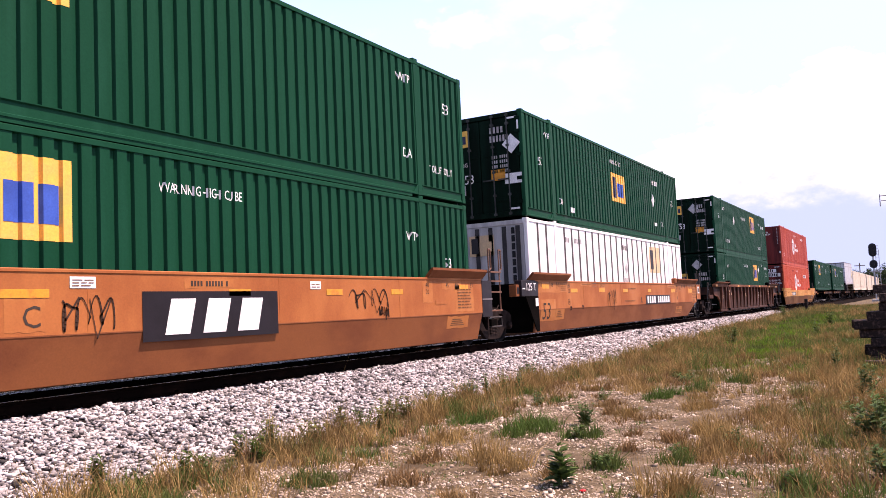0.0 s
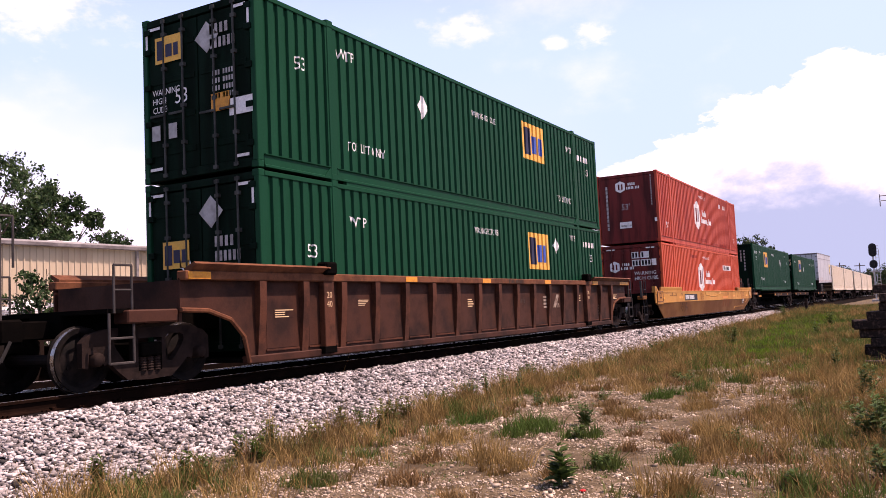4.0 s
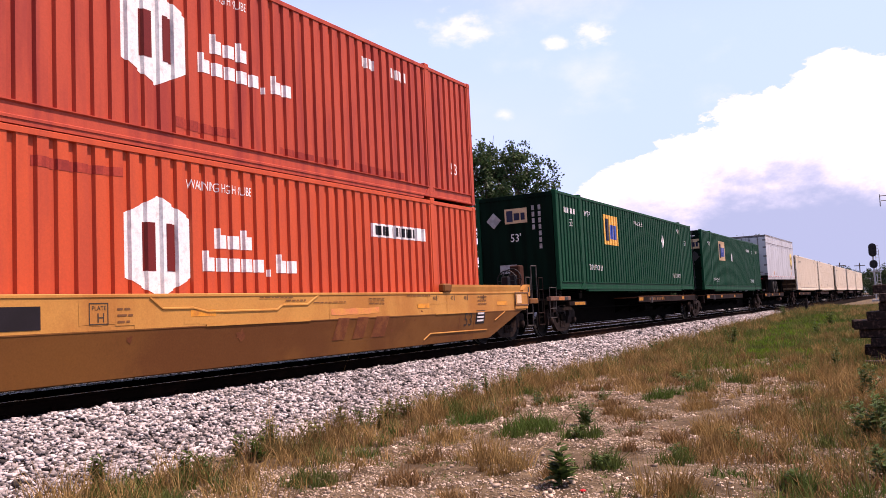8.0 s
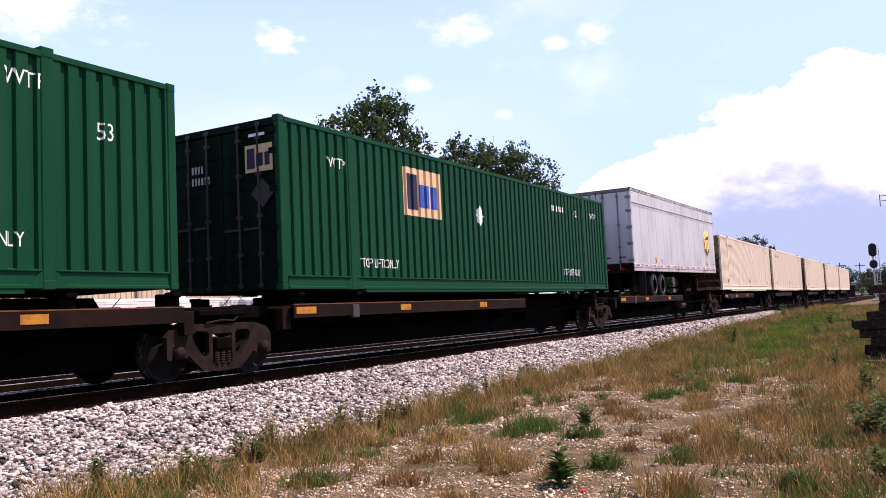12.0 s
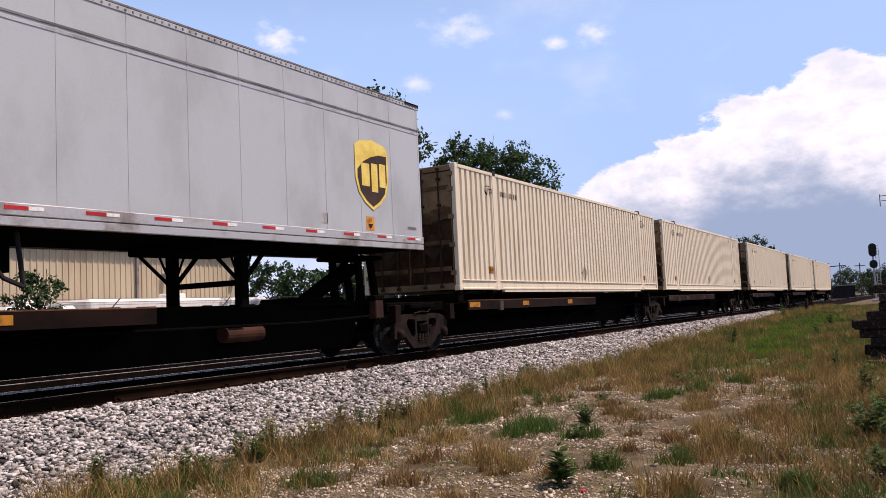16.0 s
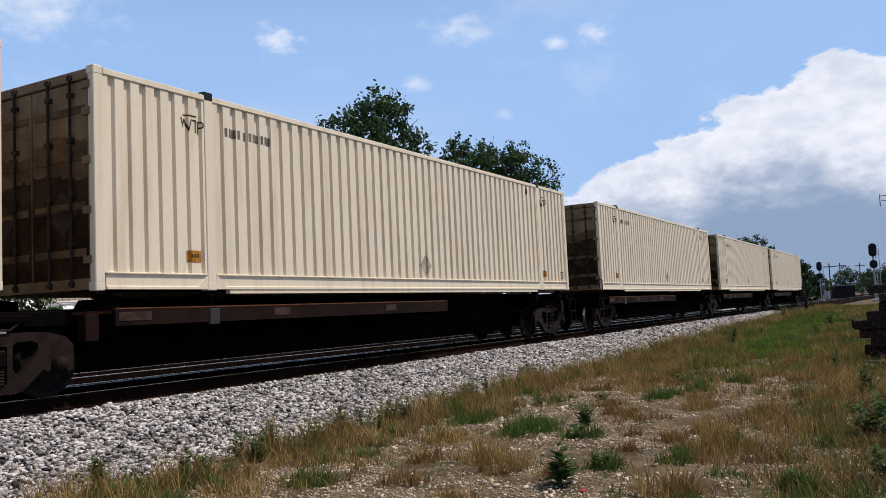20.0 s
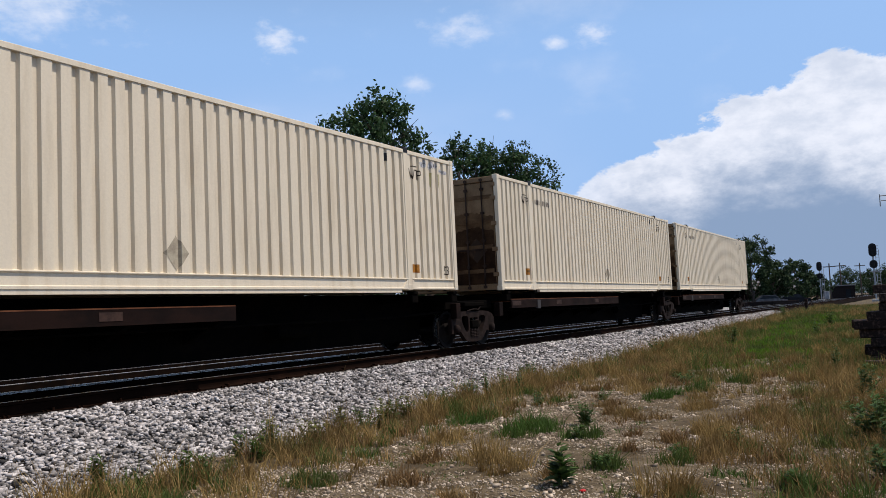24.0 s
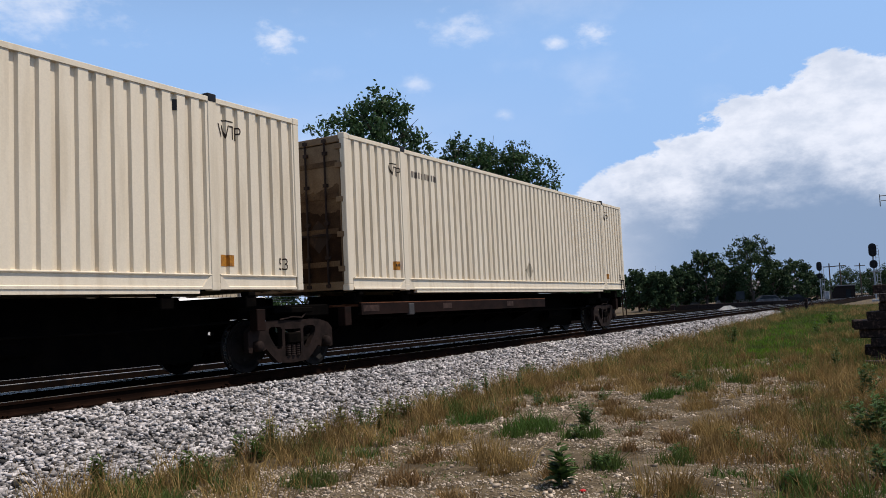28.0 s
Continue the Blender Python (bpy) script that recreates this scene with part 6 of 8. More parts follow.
# ------------------------------------------------------------------ road trailer
def road_trailer():
    x0, x1, z0, z1 = 126.22, 140.05, 1.98, 5.03
    t = thing("road_trailer", "silver-grey box trailer with brown and gold shield, on spine car", "trailer")
    MOVERS.append((t, 0.0, MID, 0.0))

    def add(name, bm, m, parent=None, **k):
        # the body leans: its nose rides a little higher than its tail
        for v in bm.verts:
            v.co.z += (v.co.x - x0) * 0.0105 if v.co.z > 1.75 else 0.0
        return part(name, bm, m, parent or t, **k)

    W = 1.295
    for s in (-1, 1):
        for k in range(13):
            a = x0 + 0.06 + k * (x1 - x0 - 0.12) / 13
            b = a + (x1 - x0 - 0.12) / 13
            sheet = add("side_sheet", boxes((a + 0.0005, b - 0.0005, s * W, s * (W - 0.03), z0 + 0.26, z1 - 0.10)), SILVER)
            bm = boxes((b - 0.025, b + 0.02, s * (W + 0.004), s * (W - 0.01), z0 + 0.27, z1 - 0.12))
            add("seam", bm, SILVER, sheet)
        add("upper_rail", boxes((x0 + 0.05, x1 - 0.02, s * (W + 0.008), s * (W - 0.03), z1 - 0.64, z1 - 0.60)), ALU)
        add("upper_rail", boxes((x0 + 0.05, x1 - 0.02, s * (W + 0.012), s * (W - 0.03), z1 - 0.56, z1 - 0.53)), GREY_POST)
        add("roof_rail", boxes((x0, x1, s * (W + 0.012), s * (W - 0.05), z1 - 0.11, z1 - 0.022), bevel=0.01), ALU)
        add("roof_edge", boxes((x0, x1, s * (W + 0.014), s * (W - 0.05), z1 - 0.020, z1 + 0.006)), GREY_POST)
        add("lower_rail", boxes((x0, x1, s * (W + 0.012), s * (W - 0.06), z0 + 0.12, z0 + 0.27), bevel=0.01), ALU)
        add("lower_rail", boxes((x0, x1, s * (W + 0.004), s * (W - 0.06), z0, z0 + 0.115), bevel=0.01), ALU)
        bm = bmesh.new()
        for k in range(110):
            x = x0 + 0.1 + k * (x1 - x0 - 0.2) / 109
            box(bm, x - 0.012, x + 0.012, s * (W + 0.02), s * W, z1 - 0.075, z1 - 0.05)
        tagged(add("rivet_row", bm, GREY_POST), kind="stuff")
        for k in range(13):
            x = x0 + 0.35 + k * 1.07
            if x > x1 - 0.4:
                break
            add("red_tape", boxes((x, x + 0.30, s * (W + 0.016), s * W, z0 + 0.19, z0 + 0.235)), RED_TAPE)
            add("white_tape", boxes((x + 0.30, x + 0.50, s * (W + 0.016), s * W, z0 + 0.19, z0 + 0.235)), MARK)
    add("roof", boxes((x0 + 0.02, x1 - 0.02, -W + 0.02, W - 0.02, z1 - 0.03, z1 - 0.005)), ALU)
    add("floor", boxes((x0 + 0.02, x1 - 0.02, -W + 0.05, W - 0.05, z0 + 0.02, z0 + 0.10)), DARK_STEEL)
    add("front_wall", boxes((x1 - 0.05, x1, -W + 0.03, W - 0.03, z0 + 0.12, z1 - 0.05)), SILVER)
    add("front_corner", boxes((x1 - 0.55, x1 + 0.01, -W - 0.014, -W + 0.05, z1 - 0.07, z1 + 0.012), bevel=0.01), BLACK)
    # rear frame, doors and rods
    add("rear_header", boxes((x0, x0 + 0.10, -W, W, z1 - 0.13, z1), bevel=0.01), GREY_POST)
    for s in (-1, 1):
        add("rear_post", boxes((x0, x0 + 0.10, s * W, s * (W - 0.08), z0 + 0.05, z1 - 0.12), bevel=0.01), SILVER)
        leaf = add("rear_door", boxes((x0 + 0.015, x0 + 0.06, s * (W - 0.09), s * 0.012, z0 + 0.30, z1 - 0.14), bevel=0.008), SILVER)
        for y in (s * 0.25, s * 0.80):
            bm = rod(bmesh.new(), (x0 - 0.015, y, z0 + 0.12), (x0 - 0.015, y, z1 - 0.06), 0.024)
            for z in (z0 + 0.35, z0 + 0.9, z0 + 1.7, z1 - 0.3):
                box(bm, x0 - 0.04, x0 + 0.02, y - 0.05, y + 0.05, z - 0.03, z + 0.03)
            add("lock_rod", bm, GREY_POST, leaf)
            add("door_handle", boxes((x0 - 0.05, x0 - 0.025, y - 0.22, y + 0.03, z0 + 0.50, z0 + 0.54)), BLACK, leaf)
        for z in (0.35, 0.95, 1.55, 2.15, 2.65):
            add("hinge", boxes((x0 - 0.02, x0 + 0.02, s * (W + 0.01), s * (W - 0.20), z0 + z, z0 + z + 0.10), bevel=0.006), GREY_POST, leaf)
    add("rear_sill", boxes((x0 - 0.02, x0 + 0.10, -W, W, z0 - 0.05, z0 + 0.28), bevel=0.015), SILL)
    for y in (-0.85, -0.3, 0.3, 0.85):
        add("tail_lamp", boxes((x0 - 0.035, x0 - 0.018, y - 0.08, y + 0.08, z0 + 0.05, z0 + 0.11)), RED_TAPE)
    bm = boxes((x0 + 0.02, x0 + 0.12, -1.1, 1.1, 1.24, 1.34), bevel=0.01)
    for y in (-0.6, 0.6):
        prism(bm, [(x0 + 0.03, 1.30), (x0 + 0.11, 1.30), (x0 + 0.34, 1.99), (x0 + 0.04, 1.99)], "y", y - 0.13, y + 0.13)
    add("rear_guard", bm, DARK_STEEL)
    for k in range(6):
        add("guard_tape", boxes((x0 + 0.012, x0 + 0.02, -1.05 + 0.38 * k, -0.87 + 0.38 * k, 1.265, 1.315)), DIM_MARK)
    for y in (-0.98, 0.98):
        add("mud_flap", boxes((127.55, 127.58, y - 0.32, y + 0.32, 1.12, 1.96)), RUBBER)
        # added dark box in place of the black shade under the tail
        add("shade_filler", boxes((126.75, 128.35, y - 0.06, y + 0.06, 1.18, 1.97), bevel=0.03), DARK_STEEL)
    # running gear
    add("bogie_frame", boxes((127.6, 131.4, -0.55, -0.42, 1.55, 1.98), (127.6, 131.4, 0.42, 0.55, 1.55, 1.98), (128.2, 128.5, -0.5, 0.5, 1.6, 1.8), (130.3, 130.6, -0.5, 0.5, 1.6, 1.8)), DARK_STEEL)
    for x in (128.96, 130.12):
        axle = add("axle", rod(bmesh.new(), (x, -1.0, 1.49), (x, 1.0, 1.49), 0.07, 10), DARK_STEEL)
        for s in (-1, 1):
            for yo, yi in ((1.24, 0.98), (0.93, 0.67)):
                bm = lathe(bmesh.new(), [(0.29, s * yo), (0.33, s * (yo + 0.005)), (0.405, s * (yo - 0.01)), (0.44, s * (yo - 0.05)), (0.44, s * (yi + 0.04)), (0.40, s * yi), (0.29, s * yi)], (x, 1.488), 28, ring=True)
                tyre = add("tyre", bm, RUBBER, axle, smooth=False)
            # hub dish near-black: shade inside the rim, in its colour
            bm = lathe(bmesh.new(), [(0.30, s * 1.235), (0.275, s * 1.22), (0.265, s * 1.12), (0.16, s * 1.03), (0.10, s * 1.03), (0.09, s * 1.12), (0.0, s * 1.12)], (x, 1.488), 24)
            add("hub", bm, DARK_STEEL, axle, smooth=False)
            add("rim", lathe(bmesh.new(), [(0.315, s * 1.247), (0.30, s * 1.252), (0.285, s * 1.247), (0.28, s * 1.20), (0.31, s * 1.20)], (x, 1.488), 28, ring=True), WORN_RIM, axle)
    bm = bmesh.new()
    pipe(bm, [(130.6, -1.0, 1.9), (131.0, -1.05, 1.45), (131.25, -1.05, 1.35), (131.2, -1.0, 1.95)], 0.03)
    add("air_hose", bm, RUBBER)
    # landing legs with their slanting braces
    for y in (-0.78, 0.78):
        bm = boxes((135.10, 135.27, y - 0.08, y + 0.08, 1.07, 1.98), bevel=0.01)
        box(bm, 135.02, 135.36, y - 0.12, y + 0.12, 1.05, 1.09)
        for x, r in ((134.35, 0.035), (134.85, 0.022), (135.50, 0.022), (135.85, 0.045)):
            rod(bm, (135.19, y, 1.42), (x, y, 1.98), r, 6)
        add("landing_leg", bm, DARK_STEEL)
    add("cross_brace", boxes((135.14, 135.24, -0.75, 0.75, 1.40, 1.49)), DARK_STEEL)
    add("landing_box", boxes((134.4, 136.2, -0.95, 0.95, 1.86, 1.99), bevel=0.02), DARK_STEEL)
    # shield: a dark field with a gold rim and top, plain gold blocks in place of letters
    cx, cz = 138.24, 3.40
    s1 = [(-0.55, 0.42), (-0.42, 0.50), (0.0, 0.56), (0.42, 0.50), (0.55, 0.42), (0.55, -0.12), (0.45, -0.36), (0.25, -0.52), (0.0, -0.63), (-0.25, -0.52), (-0.45, -0.36), (-0.55, -0.12)]
    lean = (cx - x0) * 0.0105
    emb = mark("emblem", flat([(a, b * 1.14 + lean) for a, b in s1]), GOLD_LIGHT, t, cx, cz, None, y=-W, lift=0.012)
    mark("emblem_block", flat([(a, b * 1.14 + lean) for a, b in ((-0.48, 0.02), (-0.30, 0.16), (-0.05, 0.26), (0.22, 0.32), (0.49, 0.33), (0.49, -0.11), (0.40, -0.33), (0.22, -0.47), (0.0, -0.57), (-0.22, -0.47), (-0.40, -0.33), (-0.48, -0.11))]), UMBER, emb, cx, cz, None, y=-W, lift=0.016)
    blocks = [rect(-0.36, -0.10, -0.24, 0.14), rect(-0.04, 0.17, -0.32, 0.16), rect(0.23, 0.44, -0.22, 0.18)]
    mark("emblem_block", flat(*[[(a, b * 1.14 + lean) for a, b in r] for r in blocks]), GOLD_LIGHT, emb, cx, cz, None, y=-W, lift=0.020)
    for x, z in ((129.02, 2.32), (138.0, 2.42)):
        pl = mark("lift_plate", flat(rect(0, 0.26, 0, 0.26)), REFLECTOR, t, x, z, None, y=-W)
        mark("lettering", glyphs("LIFT", 0.075, 0.8), BLACK, pl, x + 0.03, z + 0.15, None, y=-W, lift=0.012)
        mark("arrow", flat(((0.05, 0.12), (0.21, 0.12), (0.13, 0.03))), BLACK, pl, x, z, None, y=-W, lift=0.012)
    for x, z in ((129.9, 2.34), (136.6, 2.46)):
        mark("plate", flat(rect(0, 0.22, 0, 0.18)), GREY_DECAL, t, x, z, None, y=-W)
    mark("number_bar", bars(10, 0.06, (), squeeze=0.7), GREY_POST, t, 139.45, 2.52, None, y=-W)


GOLD_LIGHT = surface("gold_shield_film", (0.80, 0.62, 0.16), 0.45, second=(0.7, 0.5, 0.1), scale=3.0, bump=0.0)

orange_car_c()
orange_car_a()
brown_car()
yellow_car()
spine_train()
load_train()
road_trailer()


# ------------------------------------------------------------------ ground
EARTH = surface("dry_stony_earth", (0.06765, 0.05073, 0.0306), 0.95, second=(0.1464, 0.1142, 0.07418), second_amount=0.5, scale=3.2, fine=30.0, vary=0.5, bump=0.9, sheen=0.1)
# near-black bed: shade between stones and under the train, in the colour
SHADED_BED = surface("shaded_ballast_bed", (0.016, 0.014, 0.0135), 0.95, second=(0.008, 0.007, 0.0065), second_amount=0.5, scale=9.0, fine=22.0, vary=0.5, bump=0.9, sheen=0.0)
STONE = surface("crushed_stone", (0.3564, 0.3348, 0.3272), 0.9, second=(0.216, 0.202, 0.1966), second_amount=0.42, scale=2.0, fine=60.0, vary=0.2, bump=0.2, island=0.9, sheen=0.15)
PEBBLE = surface("pale_pebbles", (0.5175, 0.4312, 0.3378), 0.9, second=(0.2587, 0.2041, 0.151), scale=3.0, vary=0.2, island=0.4, sheen=0.2)
# rail and sleeper colours sunk towards black: the train's shade is in them
RAIL = surface("shaded_rusty_rail", (0.009, 0.0045, 0.003), 0.95, second=(0.018, 0.0085, 0.0055), second_amount=0.4, scale=4.0, streak=(0.5, 1, 1), vary=0.2, bump=0.1, sheen=0.02)
SLEEPER = surface("shaded_creosoted_timber", (0.011, 0.008, 0.007), 0.9, second=(0.024, 0.018, 0.014), second_amount=0.35, scale=6.0, streak=(4, 0.5, 4), vary=0.3, bump=0.3, random=0.2, sheen=0.02)
OLD_SLEEPER = surface("old_grey_brown_timber", (0.016, 0.0105, 0.009), 0.9, second=(0.085, 0.056, 0.046), second_amount=0.3, scale=5.0, streak=(4, 0.5, 4), vary=0.3, bump=0.3, random=0.3)
DRY = surface("dry_grass", (0.3527, 0.2442, 0.09475), 0.9, second=(0.2, 0.1284, 0.04843), second_amount=0.5, scale=2.2, vary=0.2, bump=0.0, island=0.35, sheen=0.15, translucent=0.25)
OLIVE = surface("fading_grass", (0.1219, 0.1309, 0.03793), 0.9, second=(0.1716, 0.14, 0.05237), second_amount=0.4, scale=0.8, vary=0.2, bump=0.0, island=0.35, sheen=0.15, translucent=0.25)
RUSSET = surface("russet_grass", (0.1848, 0.112, 0.05152), 0.9, second=(0.2632, 0.1736, 0.07392), second_amount=0.45, scale=2.4, vary=0.2, bump=0.0, island=0.4, sheen=0.1, translucent=0.2)
LAWN = surface("lawn_grass", (0.1118, 0.2322, 0.01892), 0.85, second=(0.1032, 0.1419, 0.0258), second_amount=0.4, scale=0.7, vary=0.2, bump=0.0, island=0.3, sheen=0.1, translucent=0.3)
FRESH = surface("green_grass", (0.06624, 0.1242, 0.02576), 0.85, second=(0.0874, 0.115, 0.03312), second_amount=0.45, scale=0.6, vary=0.2, bump=0.0, island=0.3, sheen=0.15, translucent=0.3)
WEED = surface("dark_green_weed", (0.045, 0.098, 0.022), 0.7, second=(0.085, 0.130, 0.030), second_amount=0.4, scale=4.0, vary=0.2, bump=0.0, island=0.3, sheen=0.3, translucent=0.25)
LEAF = surface("tree_leaves", (0.027, 0.064, 0.020), 0.65, second=(0.052, 0.098, 0.032), second_amount=0.4, scale=0.4, vary=0.2, bump=0.0, island=0.45, sheen=0.3, translucent=0.25)
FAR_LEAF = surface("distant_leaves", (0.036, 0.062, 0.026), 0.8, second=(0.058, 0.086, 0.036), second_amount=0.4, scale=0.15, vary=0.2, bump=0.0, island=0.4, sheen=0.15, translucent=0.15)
BARK = surface("grey_brown_bark", (0.075, 0.055, 0.042), 0.9, second=(0.12, 0.09, 0.07), scale=4.0, streak=(1, 1, 0.3), vary=0.3, bump=0.4)


def ease(a, b, v):
    s = np.clip((v - a) / (b - a), 0, 1)
    return s * s * (3 - 2 * s)


def value_noise(x, y, seed, cell):
    """Smooth noise from 0 to 1 on numpy arrays."""
    g = np.random.RandomState(seed).rand(256, 256)
    u, v = np.asarray(x) / cell, np.asarray(y) / cell
    i, j = np.floor(u).astype(int), np.floor(v).astype(int)
    a, b = u - i, v - j
    a, b = a * a * (3 - 2 * a), b * b * (3 - 2 * b)
    i, j, i1, j1 = i % 256, j % 256, (i + 1) % 256, (j + 1) % 256
    return (g[i, j] * (1 - a) + g[i1, j] * a) * (1 - b) + (g[i, j1] * (1 - a) + g[i1, j1] * a) * b


TOE, SHOULDER, CREST = 6.95, 8.72, -0.175


def ground_z(x, y):
    """Height of the open ground."""
    x, y = np.asarray(x, float), np.asarray(y, float)
    near = -0.72 + 0.40 * ease(6.0, 60.0, x)
    far = np.full_like(near, -0.42)
    z = near + (far - near) * ease(8.5, 13.0, y)
    rough = np.exp(-np.hypot(x, y) / 40.0)
    return z + (value_noise(x, y, 3, 1.7) - 0.5) * 0.10 * rough + (value_noise(x, y, 5, 0.45) - 0.5) * 0.05 * rough


def bed_z(x, y):
    """Height of the ballast bed across the track."""
    g = -0.72 + 0.40 * ease(6.0, 60.0, np.asarray(x, float)) - 0.04
    d = np.abs(np.asarray(y, float) - MID)
    edge, toe = MID - SHOULDER, MID - TOE
    s = np.clip((d - edge) / (toe - edge), 0, 1)
    return CREST + (g - CREST) * s ** 0.9


def sheet(name, xs, ys, zfun, material, kind="structure"):
    X, Y = np.meshgrid(xs, ys, indexing="ij")
    Z = zfun(X, Y)
    nx, ny = X.shape
    idx = np.arange(nx * ny).reshape(nx, ny)
    faces = np.stack([idx[:-1, :-1], idx[1:, :-1], idx[1:, 1:], idx[:-1, 1:]], -1).reshape(-1, 4)
    ob = cloud_mesh(name, np.stack([X, Y, Z], -1).reshape(-1, 3), faces, material, smooth=True)
    return tagged(ob, kind=kind)


fine_x = np.arange(2.0, 30.0, 0.16)
xs = np.concatenate([-np.geomspace(800, 2, 30), fine_x, 30 + np.geomspace(0.3, 4000, 60)])
ys = np.concatenate([-np.geomspace(1500, 2, 30), np.arange(-1.8, 7.4, 0.16), 7.4 + np.geomspace(0.3, 4000, 50)])
ground = sheet("ground", xs, ys, ground_z, EARTH)
tagged(ground, "dry stony earth beside the railway track", "ground")
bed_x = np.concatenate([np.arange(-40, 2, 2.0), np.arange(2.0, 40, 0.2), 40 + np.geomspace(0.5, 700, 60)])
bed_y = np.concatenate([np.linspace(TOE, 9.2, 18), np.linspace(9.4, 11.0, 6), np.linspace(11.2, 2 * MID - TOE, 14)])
bed = sheet("shaded_ballast_bed", bed_x, bed_y, lambda x, y: bed_z(x, y) + (value_noise(x, y, 9, 0.16) - 0.5) * 0.045, SHADED_BED)
tagged(bed, "crushed-stone ballast under the track, darkened as shade between the stones", "ballast")


def stones(name, x, y, z, size, material, label, category, seed, flat_by=0.6):
    """Many small angular stones as one mesh."""
    rnd = np.random.RandomState(seed)
    base = np.array([(-1, -1, -1), (1, -1, -1), (1, 1, -1), (-1, 1, -1), (-1, -1, 1), (1, -1, 1), (1, 1, 1), (-1, 1, 1)]) * 0.72
    tri = np.array([(0, 2, 1), (0, 3, 2), (4, 5, 6), (4, 6, 7), (0, 1, 5), (0, 5, 4), (1, 2, 6), (1, 6, 5), (2, 3, 7), (2, 7, 6), (3, 0, 4), (3, 4, 7)])
    n = len(x)
    v = base[None] * (1 + rnd.uniform(-0.62, 0.40, (n, 8, 3)))
    v = v * rnd.uniform(0.7, 1.35, (n, 1, 3)) * np.array((1.3, 0.82, flat_by)) * size[:, None, None]
    a, b = rnd.uniform(0, 6.28, n), rnd.uniform(-1.2, 1.2, n)
    ca, sa, cb, sb = np.cos(a)[:, None], np.sin(a)[:, None], np.cos(b)[:, None], np.sin(b)[:, None]
    X, Y, Z = v[..., 0], v[..., 1], v[..., 2]
    Y, Z = Y * cb - Z * sb, Y * sb + Z * cb
    X, Y = X * ca - Y * sa, X * sa + Y * ca
    pts = np.stack([X + x[:, None], Y + y[:, None], Z + z[:, None]], -1).reshape(-1, 3)
    faces = (tri[None] + (np.arange(n) * 8)[:, None, None]).reshape(-1, 3)
    ob = cloud_mesh(name, pts, faces, material)
    return tagged(ob, label, category, kind="stuff")


def ballast_stones():
    rnd = np.random.RandomState(11)
    X, Y, S = [], [], []
    for x0, x1, per, size in ((3.4, 9.0, 1350, 0.0250), (9.0, 16.0, 1100, 0.0265), (16.0, 28.0, 620, 0.032), (28.0, 60.0, 210, 0.042)):
        n = int((x1 - x0) * (9.25 - TOE + 0.15) * per)
        X.append(rnd.uniform(x0, x1, n))
        Y.append(rnd.uniform(TOE - 0.15, 9.25, n))
        S.append(size * rnd.uniform(0.6, 1.35, n))
    # the ballast between and beyond the rails
    for x0, x1, per in ((5.0, 45.0, 60),):
        n = int((x1 - x0) * 2.9 * per)
        X.append(rnd.uniform(x0, x1, n))
        Y.append(rnd.uniform(9.55, 12.4, n))
        S.append(0.032 * rnd.uniform(0.6, 1.3, n))
    x, y, s = map(np.concatenate, (X, Y, S))
    toe = TOE + (value_noise(x, y * 0, 21, 0.8) - 0.5) * 0.5
    keep = (y > toe) & ((y < 9.36) | (y > 9.62)) & ~((y > 10.85) & (y < 11.12))
    x, y, s = x[keep], y[keep], s[keep]
    z = bed_z(x, y) + s * rnd.uniform(-0.3, 0.95, len(s)) + (value_noise(x, y, 9, 0.16) - 0.5) * 0.045
    low = np.abs(y - MID) < 1.3
    z[low] = CREST - 0.015
    stones("ballast_stones", x, y, z, s, STONE, "loose grey and white crushed ballast stones", "gravel", 12)
    n = 90000
    x = 4.6 + 18 * rnd.rand(n) ** 1.35
    y = rnd.uniform(-0.5, TOE + 0.3, n)
    keep = value_noise(x, y, 31, 0.9) * 0.7 + value_noise(x, y, 32, 0.3) * 0.3 + 0.32 * rnd.rand(n) > 0.535
    x, y = x[keep], y[keep]
    s = 0.0115 * rnd.uniform(0.35, 1.15, len(x)) * (1 + 1.2 * (rnd.rand(len(x)) > 0.95))
    stones("pebbles", x, y, ground_z(x, y) + s * 0.3, s, PEBBLE, "pale pebbles strewn over dry earth", "gravel", 14)


ballast_stones()


